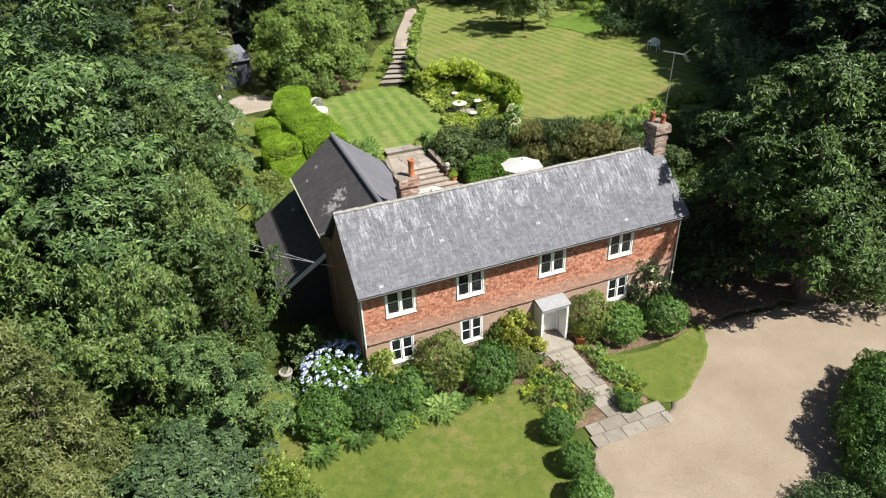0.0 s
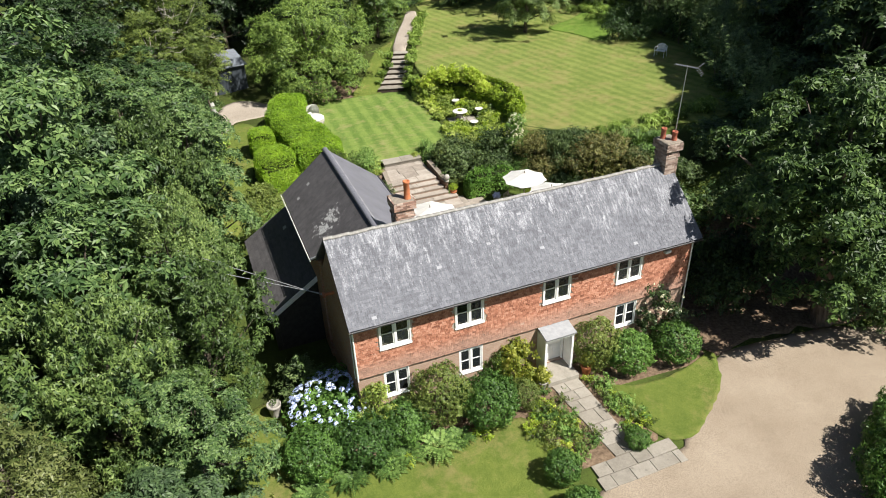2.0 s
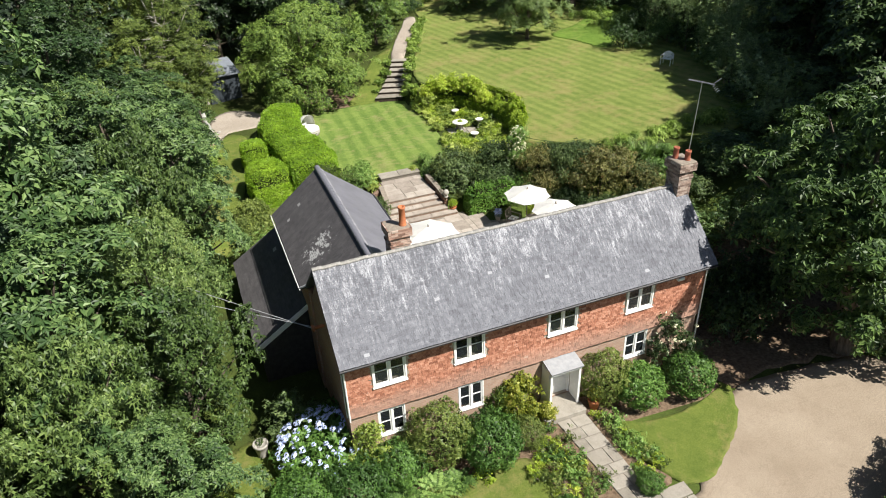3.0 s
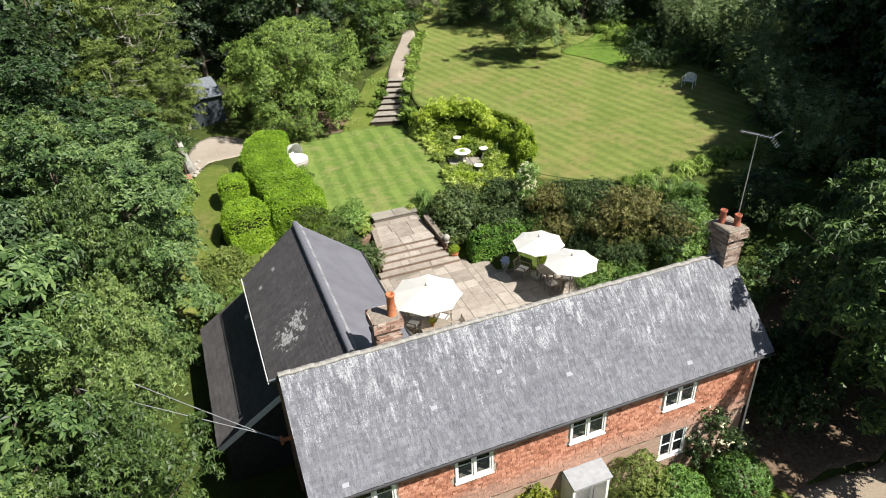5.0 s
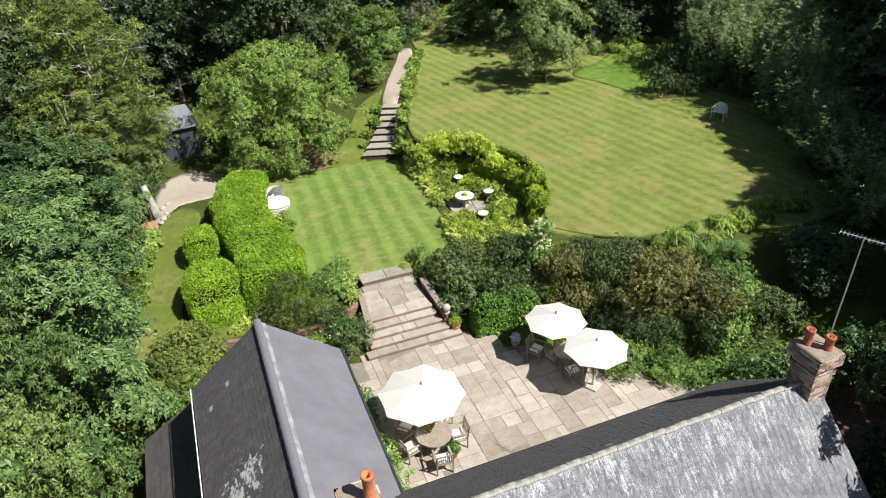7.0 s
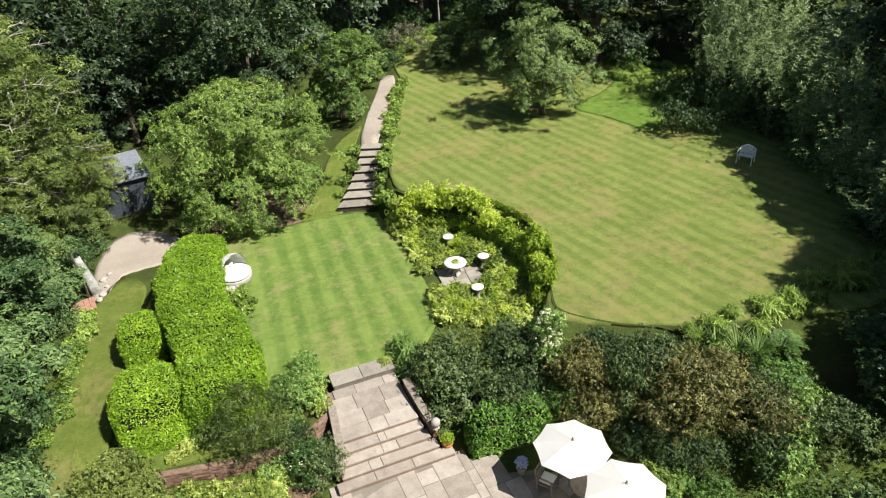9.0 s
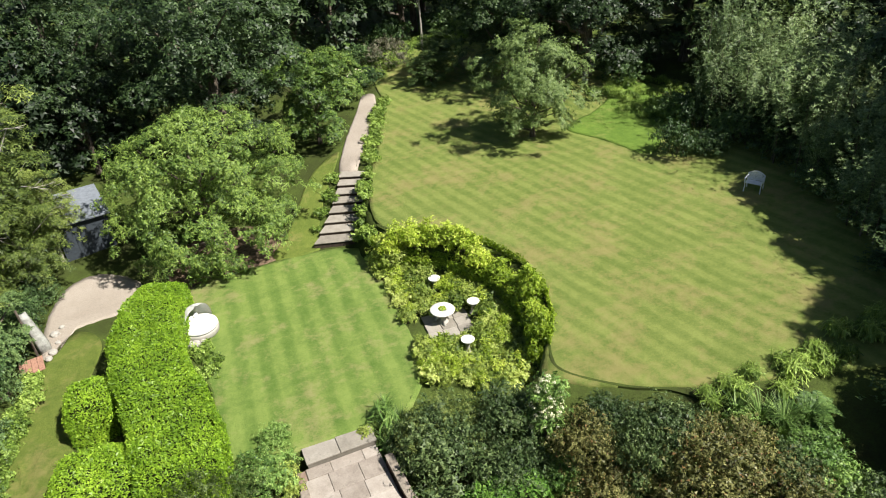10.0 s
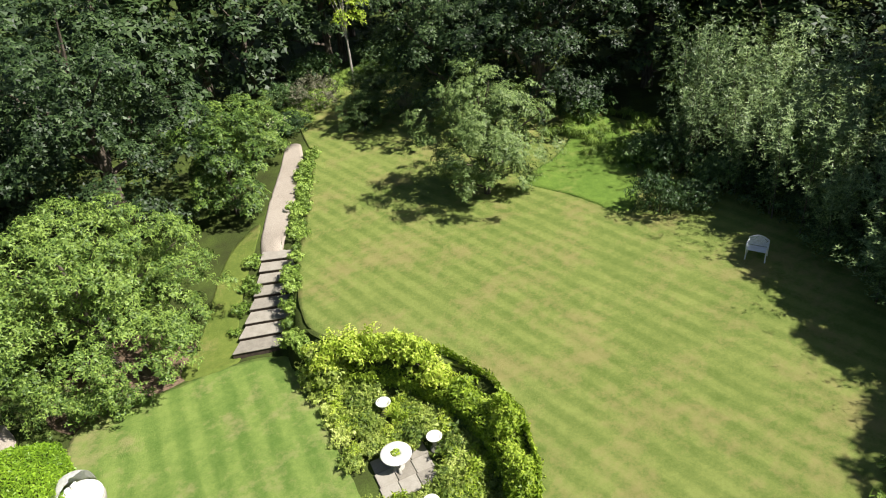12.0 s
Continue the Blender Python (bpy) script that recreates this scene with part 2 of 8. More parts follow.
LAWN_FRONT = lawn_material("front_lawn_grass", (1.0, 0.0), 99.0, (0.075, 0.118, 0.018), (0.170, 0.205, 0.040), (0.250, 0.210, 0.085), 0.20)
LAWN_ROUGH = lawn_material("unmown_grass", (1.0, 0.0), 99.0, (0.072, 0.140, 0.018), (0.165, 0.255, 0.040), (0.240, 0.245, 0.075), 0.1)
LAWN_LOWER = lawn_material("striped_lawn_grass", (0.997, -0.072), 0.98, (0.092, 0.160, 0.028), (0.205, 0.276, 0.064), (0.300, 0.255, 0.120), 0.22, 0.20)
LAWN_UPPER = lawn_material("large_lawn_grass", (0.984, 0.178), 0.76, (0.104, 0.150, 0.028), (0.218, 0.258, 0.066), (0.270, 0.222, 0.090), 0.27, 0.17)


def rough_ground_material():
    s = Shade("rough_grass_and_leaf_litter", 0.95, 0.1)
    p = s.place()
    a = s.noise(p, 0.4, 5.0, 0.65)
    g = s.noise(p, 14.0, 4.0, 0.7)
    c = s.ramp(s.maths("ADD", s.maths("MULTIPLY", a, 0.7), s.maths("MULTIPLY", g, 0.3)), (0.3, (0.030, 0.028, 0.014)), (0.5, (0.055, 0.075, 0.018)), (0.7, (0.105, 0.150, 0.030)))
    return s.colour(c).bump(g, 0.8, 0.06).mat


def soil_material():
    s = Shade("garden_soil", 0.95, 0.15)
    p = s.place()
    n = s.noise(p, 8.0, 5.0, 0.65)
    return s.colour(s.ramp(n, (0.3, (0.075, 0.050, 0.032)), (0.7, (0.23, 0.165, 0.11)))).bump(n, 0.9, 0.04).mat


def gravel_material(name, dark, light):
    s = Shade(name, 0.9, 0.2)
    p = s.place()
    fine = s.node("ShaderNodeTexVoronoi", Scale=34.0)
    s.link(p, fine.inputs["Vector"])
    big = s.noise(p, 0.5, 4.0, 0.6)
    stones = s.ramp(fine.outputs["Distance"], (0.0, 1.0), (0.75, 0.55))
    c = s.ramp(s.maths("ADD", s.maths("MULTIPLY", big, 0.7), s.maths("MULTIPLY", s.noise(p, 30.0, 2.0), 0.3)), (0.3, dark), (0.68, light))
    c = s.mix(1.0, c, stones, "MULTIPLY")
    return s.colour(c).bump(fine.outputs["Distance"], 0.5, 0.015).mat


def stone_material(name, dark, mid, light, wear=0.5):
    """Paving stone, each piece a little different, with lichen and dirt."""
    s = Shade(name, 0.85, 0.25)
    p = s.place()
    n = s.noise(p, 2.6, 6.0, 0.62)
    f = s.noise(p, 22.0, 4.0, 0.7)
    fac = s.maths("ADD", s.maths("MULTIPLY", n, 0.45), s.maths("ADD", s.maths("MULTIPLY", f, 0.33), s.maths("MULTIPLY", s.each(), 0.22)))
    c = s.ramp(fac, (0.28, dark), (0.5, mid), (0.74, light))
    spots = s.ramp(s.noise(p, 6.5, 5.0, 0.7), (0.60, 0.0), (0.70, wear))
    c = s.mix(spots, c, (0.10, 0.095, 0.075))
    return s.colour(c).bump(f, 0.5, 0.015).mat


ROUGH, SOIL = rough_ground_material(), soil_material()
GRAVEL = gravel_material("pale_pea_gravel", (0.322, 0.256, 0.185), (0.455, 0.378, 0.285))
PATH_GRAVEL = gravel_material("pale_path_gravel", (0.42, 0.36, 0.29), (0.56, 0.49, 0.41))
PAVING = stone_material("riven_sandstone", (0.20, 0.168, 0.138), (0.315, 0.275, 0.232), (0.46, 0.415, 0.36), 0.50)
OLD_PAVING = stone_material("grey_path_stone", (0.17, 0.155, 0.125), (0.27, 0.245, 0.205), (0.38, 0.355, 0.305), 0.55)
JOINT = stone_material("mortar_joint", (0.13, 0.115, 0.09), (0.185, 0.165, 0.135), (0.26, 0.24, 0.20), 0.5)
RISER = stone_material("brown_riser_stone", (0.13, 0.088, 0.064), (0.21, 0.150, 0.113), (0.30, 0.235, 0.185), 0.5)


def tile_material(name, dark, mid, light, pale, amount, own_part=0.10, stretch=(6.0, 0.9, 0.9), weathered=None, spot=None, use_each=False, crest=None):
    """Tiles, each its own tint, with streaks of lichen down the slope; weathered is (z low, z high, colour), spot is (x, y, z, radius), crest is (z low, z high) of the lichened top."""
    s = Shade(name, 0.8, 0.3)
    p = s.place()
    own = s.each() if use_each else s.island()
    run = s.noise(p, 1.9, 6.0, 0.8, stretch=stretch)
    cloud = s.noise(p, 1.3, 5.0, 0.7)
    fine = s.noise(p, 26.0, 4.0, 0.85)
    fac = s.maths("ADD", s.maths("MULTIPLY", own, own_part), s.maths("ADD", s.maths("MULTIPLY", run, 0.45), s.maths("ADD", s.maths("MULTIPLY", fine, 0.36), s.maths("MULTIPLY", cloud, 0.16))))
    mean = 0.5 * (own_part + 0.97)
    c = s.ramp(fac, (mean - 0.16, dark), (mean, mid), (mean + 0.17, light))
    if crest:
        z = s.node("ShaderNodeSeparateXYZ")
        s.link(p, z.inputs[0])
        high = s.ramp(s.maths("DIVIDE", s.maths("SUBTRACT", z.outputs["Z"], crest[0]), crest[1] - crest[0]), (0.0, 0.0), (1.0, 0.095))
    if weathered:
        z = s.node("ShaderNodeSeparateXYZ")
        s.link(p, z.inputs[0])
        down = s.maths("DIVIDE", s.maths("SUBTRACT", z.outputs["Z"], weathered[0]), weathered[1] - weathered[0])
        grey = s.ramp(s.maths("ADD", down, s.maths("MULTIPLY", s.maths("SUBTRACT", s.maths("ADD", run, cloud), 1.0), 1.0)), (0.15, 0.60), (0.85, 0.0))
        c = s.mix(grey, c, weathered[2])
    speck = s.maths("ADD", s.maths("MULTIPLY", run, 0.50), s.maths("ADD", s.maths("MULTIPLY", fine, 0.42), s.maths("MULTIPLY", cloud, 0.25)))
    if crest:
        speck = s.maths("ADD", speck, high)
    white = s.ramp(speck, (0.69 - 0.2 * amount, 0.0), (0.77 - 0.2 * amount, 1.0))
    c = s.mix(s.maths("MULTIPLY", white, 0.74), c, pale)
    odd = s.maths("LESS_THAN", s.maths("FRACT", s.maths("MULTIPLY", own, 53.7)), 0.005)
    c = s.mix(s.maths("MULTIPLY", odd, 0.5), c, s.mix(s.maths("GREATER_THAN", own, 0.5), dark, pale))
    if spot:
        d = s.node("ShaderNodeVectorMath")
        d.operation = "DISTANCE"
        s.link(p, d.inputs[0])
        d.inputs[1].default_value = spot[:3]
        near = s.ramp(s.maths("DIVIDE", d.outputs["Value"], spot[3]), (0.2, 1.0), (1.0, 0.0))
        marks = s.maths("ADD", s.maths("MULTIPLY", own, 0.16), s.maths("ADD", s.maths("MULTIPLY", s.noise(p, 9.0, 4.0, 0.7), 0.75), s.maths("MULTIPLY", near, 0.34)))
        c = s.mix(s.ramp(marks, (0.78, 0.0), (0.84, 0.9)), c, pale)
    return s.colour(c).bump(fine, 0.5, 0.012).mat


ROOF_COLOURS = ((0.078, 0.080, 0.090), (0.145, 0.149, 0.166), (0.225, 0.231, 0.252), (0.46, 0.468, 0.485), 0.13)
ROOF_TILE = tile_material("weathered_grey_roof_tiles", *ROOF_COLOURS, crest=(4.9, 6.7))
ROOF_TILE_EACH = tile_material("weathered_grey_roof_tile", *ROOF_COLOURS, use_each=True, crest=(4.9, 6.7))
DARK_COLOURS = ((0.048, 0.045, 0.047), (0.078, 0.074, 0.076), (0.120, 0.114, 0.115), (0.48, 0.48, 0.47), -0.2, 0.07)
DARK_TILE = tile_material("dark_roof_tiles", *DARK_COLOURS)
WEST_TILE = tile_material("dark_wing_tiles_with_lichen", *DARK_COLOURS, stretch=(0.7, 2.5, 0.7), spot=(4.75, 24.6, 5.4, 1.7))
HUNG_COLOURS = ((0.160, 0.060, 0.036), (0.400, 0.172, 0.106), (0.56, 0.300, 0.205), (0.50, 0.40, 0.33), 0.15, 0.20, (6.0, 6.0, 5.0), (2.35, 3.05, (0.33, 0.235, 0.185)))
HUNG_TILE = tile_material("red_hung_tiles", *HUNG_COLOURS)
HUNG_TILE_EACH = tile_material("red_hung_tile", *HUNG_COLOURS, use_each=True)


def plain_material(name, colour, rough=0.5, spec=0.3, vary=0.12, scale=6.0, metal=0.0, bump=0.15):
    s = Shade(name, rough, spec, metal)
    n = s.noise(s.own(), scale, 5.0, 0.65)
    dark = tuple(c * (1 - vary) for c in colour)
    light = tuple(min(1.0, c * (1 + vary)) for c in colour)
    return s.colour(s.ramp(n, (0.3, dark), (0.7, light))).bump(n, bump, 0.005).mat


def canvas_material():
    s = Shade("white_canvas", 0.9, 0.1)
    n = s.noise(s.own(), 40.0, 2.0)
    s.colour(s.ramp(n, (0.3, (0.88, 0.88, 0.86)), (0.7, (0.92, 0.92, 0.90))))
    t = s.node("ShaderNodeBsdfTranslucent")
    t.inputs["Color"].default_value = (0.85, 0.85, 0.82, 1)
    m = s.node("ShaderNodeMixShader")
    m.inputs[0].default_value = 0.2
    s.link(s.b.outputs[0], m.inputs[1])
    s.link(t.outputs[0], m.inputs[2])
    s.link(m.outputs[0], s.tree.nodes["Material Output"].inputs["Surface"])
    return s.mat


WHITE = plain_material("white_paint", (0.80, 0.80, 0.77), 0.45, 0.4, 0.05)
SLATE = plain_material("smooth_dark_slate", (0.160, 0.160, 0.182), 0.5, 0.4, 0.16, 1.3)
LEAD = plain_material("lead_sheet", (0.30, 0.31, 0.32), 0.55, 0.4, 0.15)
DARK_METAL = plain_material("black_gutter", (0.035, 0.035, 0.037), 0.5, 0.4, 0.2)
STEEL = plain_material("galvanised_steel", (0.52, 0.53, 0.54), 0.4, 0.5, 0.1, metal=0.7)
TERRACOTTA = plain_material("terracotta", (0.46, 0.165, 0.075), 0.8, 0.2, 0.25)
OLD_POT = plain_material("sooty_chimney_pot", (0.34, 0.115, 0.07), 0.85, 0.2, 0.3)
BRICK_RED = plain_material("chimney_brick", (0.33, 0.185, 0.13), 0.9, 0.2, 0.35, 14.0)
MORTAR = plain_material("mortar", (0.42, 0.38, 0.32), 0.95, 0.1, 0.25, 10.0)
CANVAS = canvas_material()
TEAK = plain_material("weathered_teak", (0.25, 0.215, 0.175), 0.75, 0.2, 0.2)
DARK_WOOD = plain_material("dark_timber", (0.06, 0.045, 0.035), 0.85, 0.2, 0.3)
WEATHERBOARD = plain_material("dark_weatherboard", (0.050, 0.046, 0.042), 0.8, 0.2, 0.3)
STONE_WHITE = plain_material("pale_cast_stone", (0.66, 0.65, 0.61), 0.8, 0.25, 0.12)
COPING = plain_material("weathered_coping", (0.24, 0.205, 0.165), 0.9, 0.2, 0.3, 9.0)
STONE_GREY = plain_material("grey_stone", (0.36, 0.34, 0.30), 0.85, 0.25, 0.22)
WICKER = plain_material("white_rattan", (0.74, 0.73, 0.70), 0.75, 0.2, 0.1, 30.0)
CUSHION = plain_material("white_cushion", (0.66, 0.66, 0.63), 0.9, 0.1, 0.05)
FLOWER_BLUE = plain_material("blue_hydrangea_petals", (0.52, 0.60, 0.84), 0.7, 0.2, 0.2, 3.0)
CURTAIN = plain_material("pale_curtain", (0.55, 0.53, 0.48), 0.9, 0.1, 0.1)
INTERIOR = plain_material("dim_room_plaster", (0.30, 0.28, 0.25), 0.9, 0.1, 0.1)


def glass_material():
    s = Shade("window_glass", 0.04, 0.5)
    s.colour((0.02, 0.024, 0.026))
    tr = s.node("ShaderNodeBsdfTransparent")
    m = s.node("ShaderNodeMixShader")
    m.inputs[0].default_value = 0.55
    s.link(tr.outputs[0], m.inputs[1])
    s.link(s.b.outputs[0], m.inputs[2])
    s.link(m.outputs[0], s.tree.nodes["Material Output"].inputs["Surface"])
    return s.mat


GLASS = glass_material()

# ---- the lie of the land ----
FAR = 2500.0
ZONES = [
    ([(-FAR, -FAR), (FAR, -FAR), (FAR, 21), (18, 22), (3, 22), (-FAR, 24)], lambda x, y: 0.03 - 0.035 * np.clip(18.5 - y, 0, 12)),
    ([(8, 23), (20, 23.4), (20.3, 27.4), (19.5, 28.1), (15.4, 31.3), (14.2, 33.4), (13.8, 33.9), (9.7, 33.9), (8.1, 34.1)], lambda x, y: 0.19 + 0 * x),
    ([(2.6, 30.8), (8.2, 30.8), (8.2, 34.2), (10.1, 34.2), (10.15, 36.2), (9.6, 35.8), (8.3, 35.5), (6.9, 35.65), (5.5, 35.95), (4.2, 36.25), (2.9, 35.0)], lambda x, y: 0.26 + 0 * x),
    ([(4.3, 36.75), (5.5, 36.45), (6.9, 36.15), (8.3, 36.0), (9.6, 36.3), (10.4, 36.8), (10.4, 38.0), (8.5, 38.1), (4.2, 38.0)], lambda x, y: 1.0 + 0 * x),
    ([(4.2, 38.2), (8.5, 38.2), (13.2, 38.1), (16, 38.6), (19.0, 37.8), (20.0, 39.6), (20.7, 41.7), (20.4, 43.5), (18.7, 45.5), (16.9, 47.3), (16.5, 49.4), (16.3, 51.0), (14.7, 51.5), (9, 51.5), (-3, 53), (-3, 37)],
     lambda x, y: 1.28 - 0.03 * np.clip(y - 38, 0, 13)),
    ([(19.1, 36.4), (20.7, 39), (21.6, 41.7), (21.2, 44), (19.4, 46.4), (17.8, 48), (17.4, 50), (18.2, 53), (19.2, 56), (18.4, 57), (22, 66), (24, 75), (24, FAR), (FAR, FAR), (FAR, 24), (40, 24), (30, 28.5), (27, 32.6), (23, 33.2)],
     lambda x, y: 2.5 + 0.06 * (np.clip(x, 14, 45) - 19) + 0.01 * (np.clip(y, 30, 80) - 36)),
    ([(-FAR, 36), (2.4, 36), (3.6, 38), (-3, 53), (-FAR, 53)], lambda x, y: 0.95 + 0 * x),
    ([(10.3, 34.0), (13.2, 34.0), (13.12, 37.95), (10.78, 37.95)], lambda x, y: 0.15 + 0 * x),
    ([(14.6, 51.7), (16.6, 51.0), (17.6, 53.3), (19.2, 55.9), (17.6, 56.9), (15.9, 54.0)], lambda x, y: 0.80 + 1.55 * np.clip(((x - 15.66) * 2.82 + (y - 51.45) * 4.95) / 32.5, 0, 1)),
    ([(-FAR, 64), (12, 64), (14, 75), (14, FAR), (-FAR, FAR)], lambda x, y: 2.2 + 0 * x),
]


def reach(x, y, outline):
    """How far points lie outside an outline; 0 within."""
    inside = np.zeros(x.shape, bool)
    far = np.full(x.shape, 1e12)
    for (ax, ay), (bx, by) in zip(outline, outline[1:] + outline[:1]):
        dx, dy = bx - ax, by - ay
        t = np.clip(((x - ax) * dx + (y - ay) * dy) / (dx * dx + dy * dy), 0, 1)
        far = np.minimum(far, (x - ax - t * dx) ** 2 + (y - ay - t * dy) ** 2)
        if ay != by:
            inside ^= ((ay > y) != (by > y)) & (x < dx * (y - ay) / dy + ax)
    return np.where(inside, 0.0, np.sqrt(far))


def heights(x, y):
    x, y = np.asarray(x, float), np.asarray(y, float)
    total, weight = np.zeros(x.shape), np.zeros(x.shape)
    for outline, level in ZONES:
        w = 1.0 / (reach(x, y, outline) ** 2 + 0.004)
        total += w * level(x, y)
        weight += w
    return total / weight


def ground_at(x, y):
    return float(heights(np.array([x]), np.array([y]))[0])


def spread(lo, hi, step, out):
    near = np.arange(lo, hi + step / 2, step)
    far = step * 1.35 ** np.arange(1, 40)
    far = np.cumsum(far)
    far = far[far < out]
    return np.concatenate([lo - far[::-1], near, hi + far])


def sheet(name, xs, ys, lift, material, rough=0.0):
    gx, gy = np.meshgrid(xs, ys)
    gz = heights(gx, gy) + lift
    if rough:
        bumps = np.sin(gx * 1.7 + 0.6 * np.sin(gy)) * np.cos(gy * 1.3 + 0.8 * np.sin(gx * 0.7))
        gz = gz + rough * bumps
    n, m = len(ys), len(xs)
    idx = np.arange(n * m).reshape(n, m)
    faces = np.stack([idx[:-1, :-1], idx[:-1, 1:], idx[1:, 1:], idx[1:, :-1]], -1).reshape(-1, 4)
    me = quads(name, np.stack([gx, gy, gz], -1).reshape(-1, 3), faces)
    me.polygons.foreach_set("use_smooth", [True] * len(me.polygons))
    return link_mesh(name, me, material)


ground = sheet("ground", spread(-8, 42, 0.36, 2200), spread(6, 74, 0.36, 2200), -0.03, ROUGH)
tagged(ground, "rough grass and leaf litter over rolling garden ground", "ground", kind="structure")


def rounded(outline, steps=6):
    """A closed smooth curve through corners."""
    pts = np.array(outline, float)
    n, out = len(pts), []
    for i in range(n):
        a, b, c, d = pts[i - 1], pts[i], pts[(i + 1) % n], pts[(i + 2) % n]
        for k in range(steps):
            t = k / steps
            out.append(0.5 * (2 * b + (c - a) * t + (2 * a - 5 * b + 4 * c - d) * t * t + (3 * b - a - 3 * c + d) * t ** 3))
    return np.array(out)


def patch(name, outline, centre, lift, material, label, category, rings=22, smooth=True, skirt=0.12, ragged=0.03):
    """A sheet over the land inside an outline that can be seen whole from its centre, with an edge that goes down."""
    edge = rounded(outline) if smooth else np.array(outline, float)
    rng = np.random.default_rng(len(name))
    from_mid = edge - np.array(centre)
    edge = np.array(centre) + from_mid * (1 + rng.normal(0, ragged, (len(edge), 1)) / np.linalg.norm(from_mid, axis=1, keepdims=True))
    turn = np.unwrap(np.arctan2(*(edge - np.array(centre)).T[::-1]))
    if turn[-1] < turn[0]:
        edge, turn = edge[::-1], turn[::-1]
    keep = np.concatenate([[True], turn[1:] > np.maximum.accumulate(turn)[:-1] + 1e-3]) & (turn < turn[0] + 2 * math.pi - 1e-3)
    edge = edge[keep]
    k = len(edge)
    scale = np.linspace(0, 1, rings + 1)[1:] ** 0.8
    pts = np.concatenate([np.array(centre) + (edge - np.array(centre)) * s for s in scale])
    xy = np.concatenate([[centre], pts, edge])
    z = heights(xy[:, 0], xy[:, 1]) + lift
    z[-k:] -= skirt
    bm = bmesh.new()
    vs = [bm.verts.new((*p, h)) for p, h in zip(xy, z)]
    for i in range(k):
        j = (i + 1) % k
        bm.faces.new((vs[0], vs[1 + i], vs[1 + j]))
        for r in range(rings):
            a = 1 + r * k
            bm.faces.new((vs[a + i], vs[a + k + i], vs[a + k + j], vs[a + j]))
    bmesh.ops.recalc_face_normals(bm, faces=bm.faces[:])
    for f in bm.faces:
        f.smooth = True
    ob = part(name, bm, material)
    if sum(p.normal.z for p in ob.data.polygons) < 0:
        ob.data.flip_normals()
    return tagged(ob, label, category, kind="structure")


patch("front_lawn", [(-1.2, 20.4), (0.8, 21.6), (2.0, 20.6), (3.4, 17.3), (6.0, 16.9), (8.9, 17.3), (9.7, 16.6), (9.6, 15.2), (9.4, 14.0), (9.2, 12.6), (8.7, 11.2), (7.6, 8.6), (5.0, 6.0), (0.0, 6.0), (0.6, 12.0), (0.2, 15.5), (-0.6, 18.0)],
      (5.0, 13.8), 0.03, LAWN_FRONT, "mown front lawn with dry yellowish patches", "lawn")
patch("side_lawn", [(13.0, 17.3), (14.2, 16.9), (16.2, 16.9), (17.9, 17.3), (17.15, 15.85), (15.9, 14.85), (14.55, 14.1), (13.5, 14.4), (13.0, 15.8)],
      (15.0, 16.0), 0.03, LAWN_FRONT, "small mown lawn beside the gravel drive", "lawn", rings=10, skirt=0.03, ragged=0.03)
patch("drive", [(10.2, 13.4), (13.6, 13.8), (14.4, 14.3), (15.8, 15.1), (17.0, 16.0), (18.0, 17.0), (20.5, 17.0), (24.5, 16.2), (30, 13), (33, 6), (28, -2), (14, -4), (7.5, 1), (7.8, 7), (9.0, 11.0), (9.8, 12.5)],
      (17, 9), 0.015, GRAVEL, "pale buff gravel drive in front of the house", "drive", rings=24, skirt=0.05, ragged=0.05)
patch("lower_lawn", [(8.6, 38.2), (10.9, 38.4), (13.2, 38.2), (14.6, 38.4), (15.8, 39.9), (16.3, 42.0), (16.4, 44.6), (16.8, 46.5), (16.7, 48.5), (16.5, 50.6), (14.6, 51.4), (12.0, 51.4), (8.9, 51.2), (7.9, 49.0), (8.0, 46.0), (8.4, 43.0), (8.4, 40.5)],
      (12.4, 44.5), 0.03, LAWN_LOWER, "striped mown lower lawn above the terrace", "lawn")
patch("upper_lawn", [(19.0, 36.4), (20.7, 39.0), (21.6, 41.7), (21.2, 44.0), (19.4, 46.4), (17.9, 48.0), (17.6, 50.5), (18.6, 54.0), (20.2, 57.5), (22.0, 61.5), (23.4, 65.0), (24.4, 70.0), (26.2, 74.0), (31.0, 76.0), (35.0, 72.0), (37.0, 64.0), (38.4, 58.0), (39.0, 54.5), (37.0, 50.6), (36.6, 47.6), (37.6, 44.6), (38.0, 40.0), (36.6, 36.0), (33.6, 32.4), (29.6, 31.2), (26.4, 32.3), (23.0, 33.6)],
      (25.0, 42.5), 0.05, LAWN_UPPER, "large striped upper lawn with straw-coloured dry patches", "lawn", rings=34)
patch("path_verge", [(13.2, 51.35), (14.8, 51.5), (15.3, 53.1), (16.4, 55.4), (17.6, 57.4), (18.4, 59.2), (17.2, 58.6), (15.6, 56.6), (14.2, 54.2), (12.6, 52.0)], (15.1, 54.0), 0.035, LAWN_FRONT, "narrow grass verge beside the garden steps", "lawn", rings=8)
patch("side_grass", [(0.2, 33.5), (1.6, 34.2), (2.8, 36.8), (3.3, 39.5), (3.7, 42.0), (4.1, 45.5), (4.6, 48.4), (3.6, 49.8), (2.6, 48.2), (1.9, 45.5), (1.0, 42.0), (0.3, 38.0)],
      (2.2, 41.0), 0.03, LAWN_FRONT, "narrow strip of mown grass beside the hedge", "lawn", rings=10)
